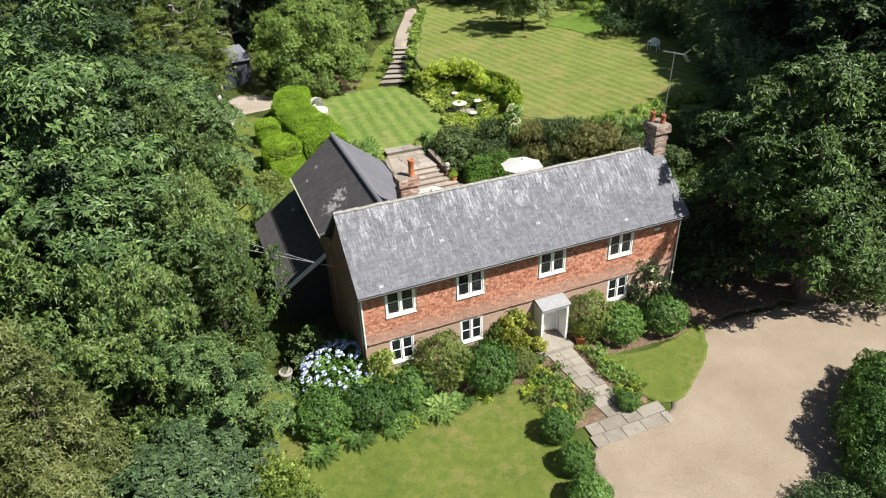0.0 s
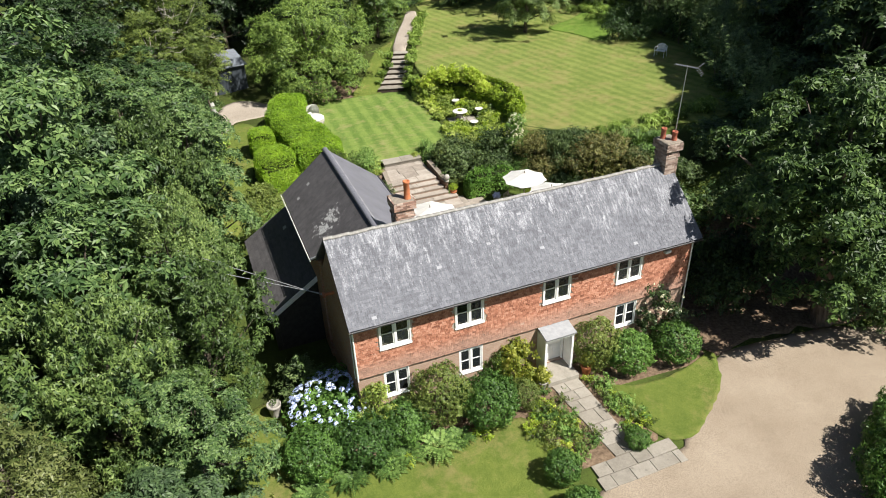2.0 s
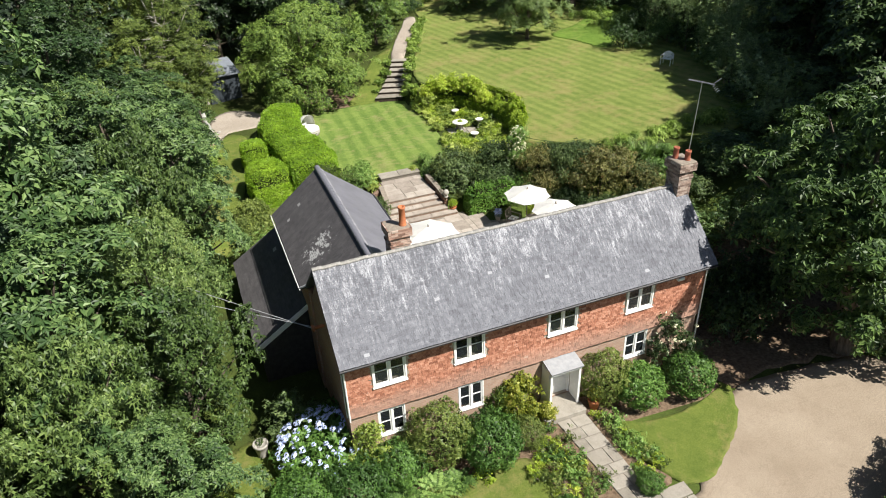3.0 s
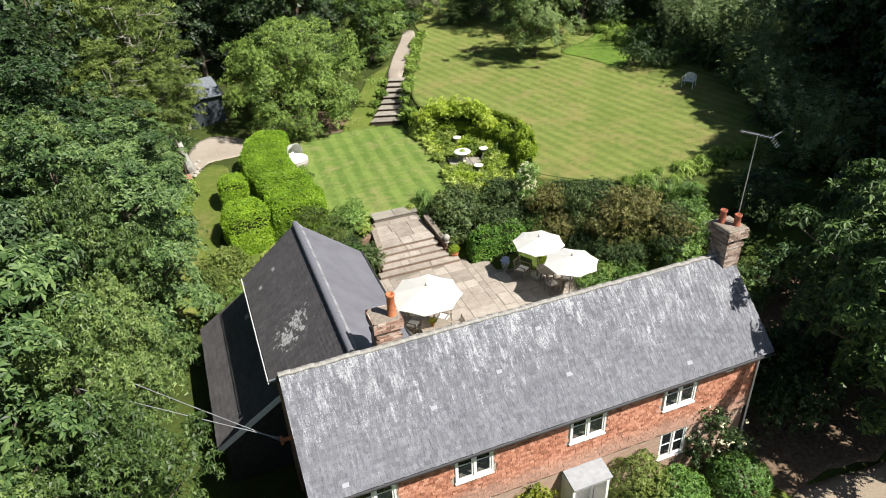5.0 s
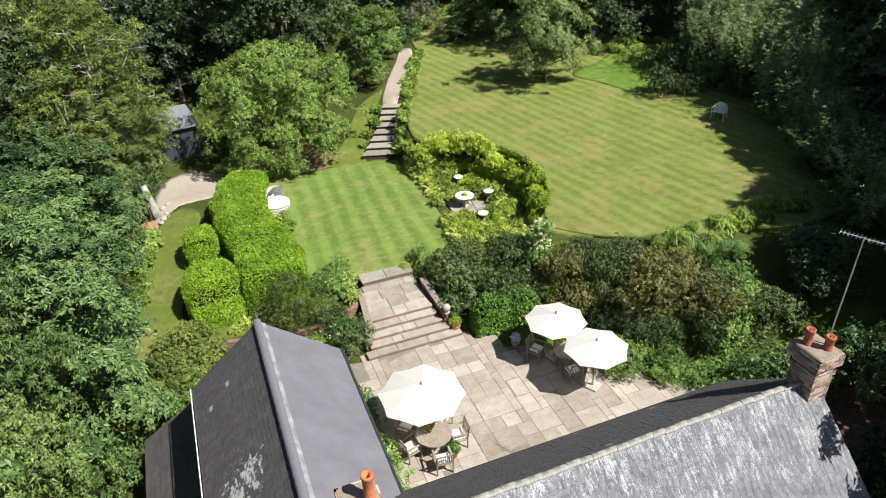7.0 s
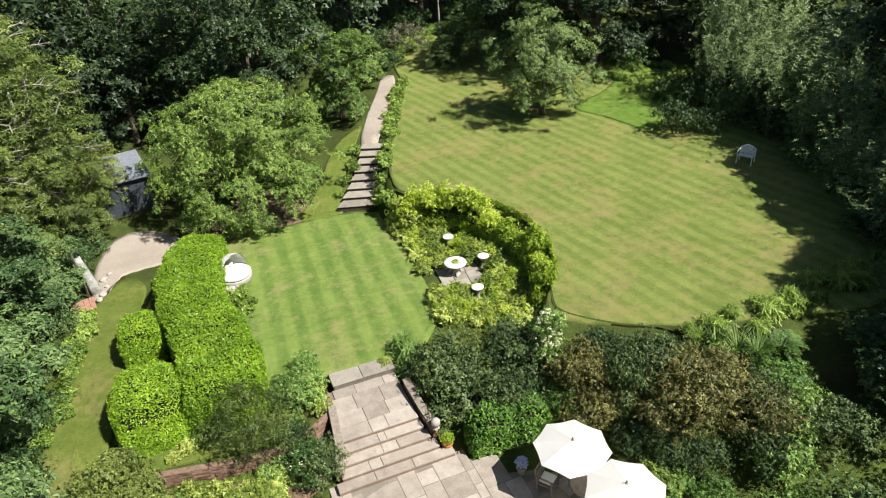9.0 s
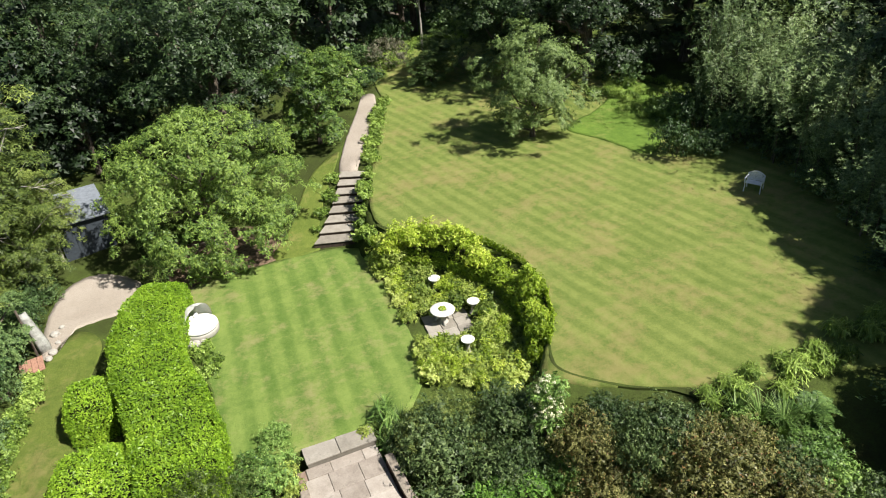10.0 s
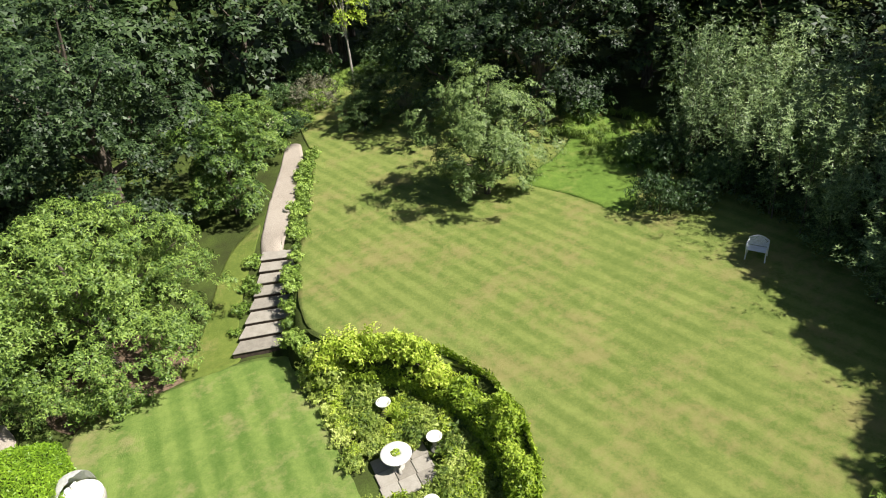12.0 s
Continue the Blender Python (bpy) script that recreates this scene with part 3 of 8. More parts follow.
patch("gravel_path", [(17.7, 56.7), (18.6, 56.3), (19.9, 58.8), (21.2, 61.4), (22.6, 64.4), (23.4, 67.0), (22.6, 67.3), (21.4, 64.8), (20.0, 62.0), (18.6, 59.0)],
      (20.2, 60.8), 0.03, PATH_GRAVEL, "pale gravel path curving up to the woodland", "path", rings=6)
patch("yard_gravel", [(2.3, 48.7), (2.8, 48.4), (3.1, 49.0), (3.15, 49.8), (3.6, 50.1), (4.3, 50.3), (5.6, 50.5), (6.6, 51.4), (6.2, 53.0), (4.6, 54.4), (3.2, 54.0), (2.4, 51.8)],
      (4.0, 51.8), 0.03, PATH_GRAVEL, "patch of pale gravel by the garden shed", "path", rings=6)
patch("bed_soil", [(9.7, 18.9), (13.4, 18.9), (17.3, 18.9), (17.3, 17.0), (14.2, 16.7), (12.9, 17.2), (12.9, 15.6), (13.4, 14.6), (12.5, 14.4), (9.9, 14.4), (9.4, 15.2), (9.6, 16.7), (8.8, 17.2), (6.0, 16.8), (3.2, 17.2), (1.6, 20.4), (2.2, 22.0), (5.0, 19.2)],
      (10.4, 17.4), 0.008, SOIL, "bare brown soil of the front flower beds", "flower bed", rings=8)
# Brown soil sheet darkens the ground where the trees' shade should fall.
patch("tree_litter", [(17.9, 17.4), (20.4, 17.3), (24.3, 16.6), (27.5, 16.5), (29.0, 20.0), (27.0, 25.0), (22.0, 27.0), (18.4, 25.0), (17.8, 21.0)],
      (22.5, 20.5), 0.012, SOIL, "brown soil sheet standing in for tree shade beside the house", "ground", rings=12, ragged=0.15)
patch("shade_soil", [(8.6, 50.9), (11.0, 51.3), (13.4, 51.9), (13.6, 53.6), (11.6, 55.4), (9.0, 55.2), (7.6, 52.8)],
      (10.8, 53.2), 0.015, SOIL, "bare brown soil under the cherry tree", "flower bed", rings=6)
patch("planting_soil", [(3.0, 34.4), (5.6, 34.0), (8.2, 33.9), (9.9, 34.6), (9.8, 35.7), (8.3, 35.5), (6.9, 35.65), (5.5, 35.95), (4.2, 36.2), (3.0, 36.0)],
      (6.0, 34.9), 0.02, SOIL, "bare brown soil below the brick wall", "flower bed", rings=6)
patch("dry_verge", [(3.6, 36.75), (5.5, 36.5), (6.9, 36.25), (8.3, 36.15), (9.4, 36.5), (9.2, 37.3), (7.0, 37.2), (5.0, 37.5), (3.8, 37.6)],
      (6.4, 36.85), 0.03, LAWN_FRONT, "thin dry grass above the brick wall", "grass", rings=6)


def edging(name, line, width, lift, material, label):
    """A narrow cut edge that follows the land along a line."""
    pts = rounded(line)[: 6 * (len(line) - 1)]
    way = np.gradient(pts, axis=0)
    way /= np.linalg.norm(way, axis=1, keepdims=True)
    side = np.stack([-way[:, 1], way[:, 0]], -1)
    g = np.random.default_rng(77)
    bm = bmesh.new()
    rows = []
    for p, n in zip(pts, side):
        w = width * g.uniform(0.7, 1.2)
        rows.append([bm.verts.new((*(p + n * o), float(heights(*(p + n * o).reshape(2, 1))[0]) + h)) for o, h in ((-w / 2, -0.06), (-w / 2, lift), (w / 2, lift), (w / 2, -0.06))])
    for a, b in zip(rows, rows[1:]):
        for i in range(3):
            bm.faces.new((a[i], a[i + 1], b[i + 1], b[i]))
    recalc(bm)
    return tagged(part(name, bm, material), label, "lawn edge", kind="structure")


# Cut soil edge and its shadow line in one strip, the shadow as dark colour.
edging("lawn_edge", [(17.75, 48.5), (18.3, 47.85), (19.6, 46.6), (20.7, 45.2), (21.35, 43.9), (21.65, 41.8), (21.2, 40.2), (20.6, 38.9), (19.7, 37.4), (19.6, 36.4), (20.8, 34.9), (22.0, 34.0), (23.4, 33.0)], 0.10, 0.058, ROUGH, "cut soil edge of the upper lawn, coloured dark for its shadow line")
patch("rough_wedge", [(30.7, 53.5), (31.5, 50.6), (32.0, 48.4), (33.0, 48.2), (35.2, 50.4), (37.8, 53.6), (38.6, 56.6), (36.6, 56.6), (33.4, 54.6)],
      (34.2, 52.8), 0.09, LAWN_ROUGH, "wedge of brighter unmown grass beside the lawn", "grass", rings=10)

# ---- the house ----
X0, X1 = 4.0, 17.62          # gable ends
YF, YB = 19.05, 23.25        # front and back walls
EAVE_Y, EAVE_Z = 18.68, 4.60
RIDGE_Y, RIDGE_Z = 21.12, 6.74
BACK_Y = 2 * RIDGE_Y - EAVE_Y
PITCH = math.atan2(RIDGE_Z - EAVE_Z, RIDGE_Y - EAVE_Y)
HANG_Z = 2.22                # lower edge of the hung tiles
WX0, WX1, WRX, WY1 = 3.92, 7.90, 5.87, 29.35   # wing walls, ridge line, far end
W_EAVE, W_RIDGE = 4.62, 6.38
LX0, LY0, LY1 = 1.95, 24.25, 30.9              # lean-to

house = thing("house", 10.8, 21.4, 0.0, 0, "long brick and tile-hung country house with grey tiled roofs", "house")
house.matrix_basis = Matrix.Identity(4)


def brick_wall_material(name, a, b, joint):
    s = Shade(name, 0.9, 0.15)
    p = s.place()
    m = s.node("ShaderNodeMapping")
    m.inputs["Rotation"].default_value = (radians(90), 0, 0)
    s.link(p, m.inputs["Vector"])
    t = s.node("ShaderNodeTexBrick", Scale=1.0)
    t.inputs["Brick Width"].default_value = 0.225
    t.inputs["Row Height"].default_value = 0.075
    t.inputs["Mortar Size"].default_value = 0.006
    t.inputs["Color1"].default_value, t.inputs["Color2"].default_value, t.inputs["Mortar"].default_value = (*a, 1), (*b, 1), (*joint, 1)
    s.link(m.outputs[0], t.inputs["Vector"])
    n = s.noise(p, 3.0, 5.0)
    s.colour(s.mix(s.ramp(n, (0.3, 0.0), (0.75, 0.5)), t.outputs["Color"], (0.30, 0.24, 0.18)))
    return s.bump(t.outputs["Fac"], -0.3, 0.01).mat


BRICK_WALL = brick_wall_material("red_brick_wall", (0.30, 0.13, 0.08), (0.40, 0.20, 0.12), (0.36, 0.32, 0.27))


def wall_with_holes(name, x0, x1, z0, z1, y0, y1, holes, material, label=""):
    """A wall along x between two depths, with rectangular openings (x0, x1, z0, z1) cut through it."""
    xs = sorted({x0, x1, *(v for h in holes for v in h[:2])})
    zs = sorted({z0, z1, *(v for h in holes for v in h[2:])})
    solid = {}
    for i in range(len(xs) - 1):
        for k in range(len(zs) - 1):
            cx, cz = (xs[i] + xs[i + 1]) / 2, (zs[k] + zs[k + 1]) / 2
            solid[i, k] = not any(h[0] < cx < h[1] and h[2] < cz < h[3] for h in holes)
    bm = bmesh.new()
    at = {}

    def v(i, k, y):
        key = (i, k, y)
        if key not in at:
            at[key] = bm.verts.new((xs[i], y, zs[k]))
        return at[key]

    for (i, k), full in solid.items():
        if not full:
            continue
        bm.faces.new((v(i, k, y0), v(i + 1, k, y0), v(i + 1, k + 1, y0), v(i, k + 1, y0)))
        bm.faces.new((v(i, k, y1), v(i, k + 1, y1), v(i + 1, k + 1, y1), v(i + 1, k, y1)))
        for di, dk, a, b in ((-1, 0, (i, k), (i, k + 1)), (1, 0, (i + 1, k + 1), (i + 1, k)), (0, -1, (i + 1, k), (i, k)), (0, 1, (i, k + 1), (i + 1, k + 1))):
            if not solid.get((i + di, k + dk), False):
                bm.faces.new((v(*a, y0), v(*b, y0), v(*b, y1), v(*a, y1)))
    recalc(bm)
    return part(name, bm, material, house, label)


UPPER = [(4.90, 6.03), (7.66, 8.76), (11.11, 12.26), (14.24, 15.36)]
LOWER = [(4.95, 5.90), (7.80, 8.74), (14.44, 15.42)]
SILL_U, HEAD_U, SILL_L, HEAD_L = 3.27, 4.42, 1.02, 2.12
DOOR = (11.30, 12.16, 0.30, 2.05)
upper_holes = [(a, b, SILL_U, HEAD_U) for a, b in UPPER]
lower_holes = [(a, b, SILL_L, HEAD_L) for a, b in LOWER] + [DOOR]
wall_with_holes("front_wall_upper", X0, X1, HANG_Z + 0.02, EAVE_Z + 0.02, YF + 0.03, YF + 0.25, upper_holes, MORTAR)
wall_with_holes("front_wall_lower", X0 + 0.03, X1 - 0.03, -0.4, HANG_Z + 0.02, YF + 0.09, YF + 0.30, lower_holes, brick_wall_material("pale_red_front_brick", (0.36, 0.215, 0.155), (0.43, 0.29, 0.215), (0.43, 0.37, 0.31)), "pale red brick ground-floor front wall")
wall_with_holes("back_wall", X0, X1, -0.3, EAVE_Z, YB - 0.25, YB, [], BRICK_WALL)


def gable(name, x0, x1, y0, y1, ym, z0, ze, zr, material):
    bm = bmesh.new()
    for x in (x0, x1):
        for y, z in ((y0, z0), (y1, z0), (y1, ze), (ym, zr), (y0, ze)):
            bm.verts.new((x, y, z))
    vs = list(bm.verts)
    bm.faces.new(vs[:5])
    bm.faces.new(vs[5:][::-1])
    for i in range(5):
        j = (i + 1) % 5
        bm.faces.new((vs[i], vs[j], vs[5 + j], vs[5 + i]))
    recalc(bm)
    return part(name, bm, material, house)


gable("gable_wall_west", X0, X0 + 0.25, YF + 0.28, YB - 0.26, RIDGE_Y, -0.4, EAVE_Z - 0.1, RIDGE_Z - 0.14, BRICK_WALL)
gable("gable_wall_east", X1 - 0.25, X1, YF + 0.28, YB - 0.26, RIDGE_Y, -0.4, EAVE_Z - 0.1, RIDGE_Z - 0.14, BRICK_WALL)

rng = np.random.default_rng(7)


def tile_rows(o, u, v, n, length, height, width, step, thick, keep=None, lift=0.35, rough=0.004, lap=1.35, gap=0.006):
    """Lapped tiles over a plane: origin, unit vectors along, up and out. Returns corners of each tile, (count, 8, 3)."""
    o, u, v, n = (np.array(a, float) for a in (o, u, v, n))
    out, mids = [], []
    rows = int(round(height / step))
    step = height / rows
    for r in range(rows):
        a = -(r % 2) * width / 2
        while a < length - 0.01:
            w = width * (1 + rng.normal(0, 0.05))
            s0, s1 = max(a, 0) + gap / 2, min(a + w, length) - gap / 2
            a += w
            if s1 - s0 < 0.02:
                continue
            h0 = r * step + rng.normal(0, step * 0.035)
            h1 = h0 + step * lap
            h1 = min(h1, height + 0.01)
            mid = o + u * (s0 + s1) / 2 + v * (h0 + step / 2)
            if keep is not None and not keep(mid, s0, s1, h0, h0 + step):
                continue
            lo, hi = thick * (1 + lift) + rng.normal(0, rough), 0.002
            skew = rng.normal(0, 0.004)
            base = [o + u * s0 + v * (h0 + skew), o + u * s1 + v * (h0 - skew), o + u * s1 + v * h1, o + u * s0 + v * h1]
            top = [base[0] + n * lo, base[1] + n * (lo + rng.normal(0, rough)), base[2] + n * hi, base[3] + n * hi]
            low = [base[0] + n * (lo - thick), base[1] + n * (lo - thick), base[2] + n * (hi - thick), base[3] + n * (hi - thick)]
            out.append(top + low)
            mids.append(mid)
    return np.array(out), np.array(mids)


TILE_FACES = np.array([[0, 1, 2, 3], [4, 5, 1, 0], [5, 6, 2, 1], [7, 4, 0, 3]])


def tile_mesh(name, corners):
    k = len(corners)
    faces = (TILE_FACES[None] + 8 * np.arange(k)[:, None, None]).reshape(-1, 4)
    return quads(name, corners.reshape(-1, 3), faces)


def lay_tiles(name, corners, mids, parent, stuff_material, each_material, chosen):
    """The chosen tiles become objects of their own; the rest are one mesh."""
    if chosen is None:
        chosen = np.zeros(len(mids), bool)
    rest = tile_mesh(name + "_field", corners[~chosen])
    ob = link_mesh(name + "_field", rest, stuff_material, parent)
    ob["kind"] = "stuff"
    for c in corners[chosen]:
        base = c.mean(0)
        me = tile_mesh(name, (c - base)[None])
        t = link_mesh(name, me, each_material, parent)
        t.location = base
    return ob


def roof_plane(name, corners, material, thick=0.1):
    bm = bmesh.new()
    slab(bm, corners, thick)
    return part(name, bm, material, house)


c, s_ = math.cos(PITCH), math.sin(PITCH)
RX0, RX1 = X0 - 0.13, X1 + 0.12
front_roof = roof_plane("front_roof", [(RX0, EAVE_Y, EAVE_Z), (RX1, EAVE_Y, EAVE_Z), (RX1, RIDGE_Y, RIDGE_Z), (RX0, RIDGE_Y, RIDGE_Z)], DARK_TILE)
back_roof = roof_plane("back_roof", [(RX1, BACK_Y, EAVE_Z), (RX0, BACK_Y, EAVE_Z), (RX0, RIDGE_Y, RIDGE_Z), (RX1, RIDGE_Y, RIDGE_Z)], DARK_TILE)
front_roof["label"] = "grey weathered tiled front roof slope with pale lichen"
slope = math.hypot(RIDGE_Y - EAVE_Y, RIDGE_Z - EAVE_Z)
FRONT_TILES = tile_rows((RX0, EAVE_Y, EAVE_Z), (1, 0, 0), (0, c, s_), (0, -s_, c), RX1 - RX0, slope, 0.168, 0.100, 0.011, lift=0.15, rough=0.003)
BACK_TILES = tile_rows((RX1, BACK_Y, EAVE_Z), (-1, 0, 0), (0, -c, s_), (0, s_, c), RX1 - RX0, slope, 0.168, 0.100, 0.011, lift=0.15, rough=0.003,
                       keep=lambda m, *a: not (WX0 - 0.2 < m[0] < WX1 + 0.15 and m[2] < W_EAVE + (W_RIDGE - W_EAVE) * (1 - abs(m[0] - WRX) / 2.15)))
# ridge tiles
RIDGE_MAT = plain_material("ridge_tiles_with_lichen", (0.22, 0.213, 0.195), 0.9, 0.15, 0.75, 5.0)


def ridge_tile_mesh(length, r):
    bm = bmesh.new()
    rings = []
    for x in (0, length):
        rr = r * (1.0 if x == 0 else 0.93)
        rings.append([bm.verts.new((x, rr * math.cos(a), rr * math.sin(a) * 0.8)) for a in np.linspace(-0.25, math.pi + 0.25, 9)])
    for i in range(8):
        bm.faces.new((rings[0][i], rings[1][i], rings[1][i + 1], rings[0][i + 1]))
    low = [[bm.verts.new((v.co.x, v.co.y * 0.86, v.co.z * 0.86 - 0.006)) for v in ring] for ring in rings]
    for i in range(8):
        bm.faces.new((low[0][i + 1], low[1][i + 1], low[1][i], low[0][i]))
        bm.faces.new((rings[0][i + 1], low[0][i + 1], low[0][i], rings[0][i]))
    me = bpy.data.meshes.new("ridge_tile")
    bm.to_mesh(me)
    bm.free()
    me.materials.append(RIDGE_MAT)
    return me


RIDGE_TILE = ridge_tile_mesh(0.31, 0.08)
x = RX0
while x < RX1 - 0.2:
    t = link_mesh("ridge_tile", RIDGE_TILE, None, house)
    t.matrix_basis = pose(x, RIDGE_Y + rng.normal(0, 0.006), RIDGE_Z - 0.005 + rng.normal(0, 0.006), rng.normal(0, 2), 0, rng.normal(0, 0.8))
    x += 0.30

# wing roof
roof_plane("wing_roof_west", [(WX0 - 0.22, WY1 + 0.1, W_EAVE), (WX0 - 0.22, 23.52, W_EAVE), (WRX, 21.54, W_RIDGE), (WRX, WY1 + 0.1, W_RIDGE)], DARK_TILE)
roof_plane("wing_roof_east", [(WX1 + 0.20, 23.52, W_EAVE), (WX1 + 0.20, WY1 + 0.1, W_EAVE), (WRX, WY1 + 0.1, W_RIDGE), (WRX, 21.54, W_RIDGE)], SLATE)["label"] = "smooth dark slate wing roof slope"
WP = math.atan2(W_RIDGE - W_EAVE, WRX - WX0 + 0.22)
wslope = math.hypot(W_RIDGE - W_EAVE, WRX - WX0 + 0.22)


def in_wing(m, *a):
    t = (m[2] - W_EAVE) / (W_RIDGE - W_EAVE)
    return m[1] > 23.52 + (21.54 - 23.52) * t


WEST_TILES = tile_rows((WX0 - 0.22, WY1 + 0.1, W_EAVE), (0, -1, 0), (math.cos(WP), 0, math.sin(WP)), (-math.sin(WP), 0, math.cos(WP)), WY1 + 0.1 - 21.5, wslope, 0.20, 0.14, 0.009, keep=in_wing, lift=0.15, rough=0.002)
EAST_P = math.atan2(W_RIDGE - W_EAVE, WX1 + 0.20 - WRX)
EAST_TILES = tile_rows((WX1 + 0.20, 21.5, W_EAVE), (0, 1, 0), (-math.cos(EAST_P), 0, math.sin(EAST_P)), (math.sin(EAST_P), 0, math.cos(EAST_P)), WY1 + 0.1 - 21.5, math.hypot(W_RIDGE - W_EAVE, WX1 + 0.2 - WRX), 0.42, 0.30, 0.003, keep=in_wing, lift=0.0, rough=0.0004, gap=0.002)
y = 21.66
WING_RIDGE_TILE = ridge_tile_mesh(0.31, 0.12)
WING_RIDGE_TILE.materials.clear()
WING_RIDGE_TILE.materials.append(SLATE)
while y < WY1 - 0.1:
    t = link_mesh("ridge_tile", WING_RIDGE_TILE, None, house)
    t.matrix_basis = pose(WRX, y, W_RIDGE - 0.005, 0, 0, 90)
    y += 0.30
gable("wing_gable_wall", 0, 0.25, WX0, WX1, WRX, 0.0, W_EAVE - 0.1, W_RIDGE - 0.15, BRICK_WALL).matrix_basis = Matrix(((0, 1, 0, 0), (1, 0, 0, WY1 - 0.25), (0, 0, 1, 0), (0, 0, 0, 1)))
bm = bmesh.new()
box(bm, (WX0, YB, -0.2), (WX0 + 0.25, WY1 - 0.26, W_EAVE))
part("wing_wall_west", bm, BRICK_WALL, house)
bm = bmesh.new()
box(bm, (WX1 - 0.25, YB, -0.2), (WX1, WY1 - 0.26, W_EAVE))
part("wing_wall_east", bm, BRICK_WALL, house)
# lead capping beside the wing's ridge
bm = bmesh.new()
run = WX1 + 0.20 - WRX
slab(bm, [(WRX + 0.22, 21.95, W_RIDGE - 0.22 * (W_RIDGE - W_EAVE) / run + 0.034), (WRX + 0.22, WY1 + 0.1, W_RIDGE - 0.22 * (W_RIDGE - W_EAVE) / run + 0.034), (WRX + 0.02, WY1 + 0.1, W_RIDGE + 0.02), (WRX + 0.02, 21.62, W_RIDGE + 0.02)], 0.012)
part("lead_capping", bm, plain_material("pale_lead", (0.25, 0.25, 0.265), 0.5, 0.4, 0.4, 3.0), house, "pale lead capping")
# white verge boards and gutters
for name, a, b in (("wing_gutter", (WX0 - 0.27, WY1 + 0.12, W_EAVE - 0.02), (WX0 - 0.27, 23.42, W_EAVE - 0.02)),
                   ("valley_flashing", (WX0 - 0.24, 23.48, W_EAVE + 0.03), (WRX, 21.51, W_RIDGE + 0.03)),):
    bm = bmesh.new()
    tube(bm, [a, b], [0.016, 0.016] if name == "wing_gutter" else [0.045, 0.045], 6)
    part(name, bm, WHITE if name == "wing_gutter" else LEAD, house, "white gutter" if name == "wing_gutter" else "grey lead flashing")
bm = bmesh.new()
tube(bm, [(WX1 + 0.24, 23.52, W_EAVE - 0.03), (WX1 + 0.24, WY1 + 0.12, W_EAVE - 0.03)], [0.05, 0.05], 8)
part("wing_gutter", bm, DARK_METAL, house, "black gutter")

# lean-to
LTOP = 3.32
roof_plane("lean_to_roof", [(LX0 - 0.2, LY1, 1.90), (LX0 - 0.2, LY0, 1.90), (WX0 + 0.02, LY0, LTOP), (WX0 + 0.02, LY1, LTOP)], DARK_TILE)["label"] = "dark tiled lean-to roof"
LP = math.atan2(LTOP - 1.90, WX0 + 0.22 - LX0)
LEAN_TILES = tile_rows((LX0 - 0.2, LY1, 1.90), (0, -1, 0), (math.cos(LP), 0, math.sin(LP)), (-math.sin(LP), 0, math.cos(LP)), LY1 - LY0, math.hypot(LTOP - 1.9, WX0 + 0.2 - LX0), 0.26, 0.19, 0.009, lift=0.15, rough=0.002)
bm = bmesh.new()
box(bm, (LX0, LY0 + 0.12, -0.2), (LX0 + 0.2, LY1 - 0.12, 1.9))
part("lean_to_wall", bm, WEATHERBOARD, house)
for yy in (LY0 + 0.12, LY1 - 0.3):
    bm = bmesh.new()
    vs = []
    for y in (yy, yy + 0.18):
        vs.append([bm.verts.new(p) for p in ((LX0 + 0.21, y, -0.2), (WX0, y, -0.2), (WX0, y, LTOP - 0.14), (LX0 + 0.21, y, 1.95))])
    bm.faces.new(vs[0])
    bm.faces.new(vs[1][::-1])
    for i in range(4):
        j = (i + 1) % 4
        bm.faces.new((vs[0][i], vs[0][j], vs[1][j], vs[1][i]))
    recalc(bm)
    part("lean_to_end_wall", bm, WEATHERBOARD, house)
bm = bmesh.new()
slab(bm, [(LX0 - 0.24, LY0 - 0.045, 1.92), (WX0 - 0.02, LY0 - 0.045, LTOP + 0.05), (WX0 - 0.02, LY0 - 0.005, LTOP + 0.05), (LX0 - 0.24, LY0 - 0.005, 1.92)], 0.19)
recalc(bm)
part("barge_board", bm, WHITE, house, "white painted barge board")

# eaves: fascia, gutters and downpipes
bm = bmesh.new()
box(bm, (X0 + 0.01, EAVE_Y + 0.14, EAVE_Z - 0.10), (X1 - 0.01, YF + 0.02, EAVE_Z + 0.02))
part("soffit", bm, DARK_WOOD, house)


def gutter(name, a, b, r=0.055):
    bm = bmesh.new()
    a, b = Vector(a), Vector(b)
    way = (b - a).normalized()
    side = way.cross(Vector((0, 0, 1))).normalized()
    rings = []
    for p in (a, b):
        outer = [bm.verts.new(p + side * r * math.cos(t) + Vector((0, 0, r * math.sin(t)))) for t in np.linspace(math.pi, 2 * math.pi, 7)]
        inner = [bm.verts.new(p + side * (r - 0.008) * math.cos(t) + Vector((0, 0, (r - 0.008) * math.sin(t)))) for t in np.linspace(2 * math.pi, math.pi, 7)]
        rings.append(outer + inner)
    n = len(rings[0])
    for i in range(n):
        j = (i + 1) % n
        bm.faces.new((rings[0][i], rings[0][j], rings[1][j], rings[1][i]))
    bm.faces.new(rings[0][::-1])
    bm.faces.new(rings[1])
    recalc(bm)
    return part(name, bm, DARK_METAL, house, "black half-round gutter")


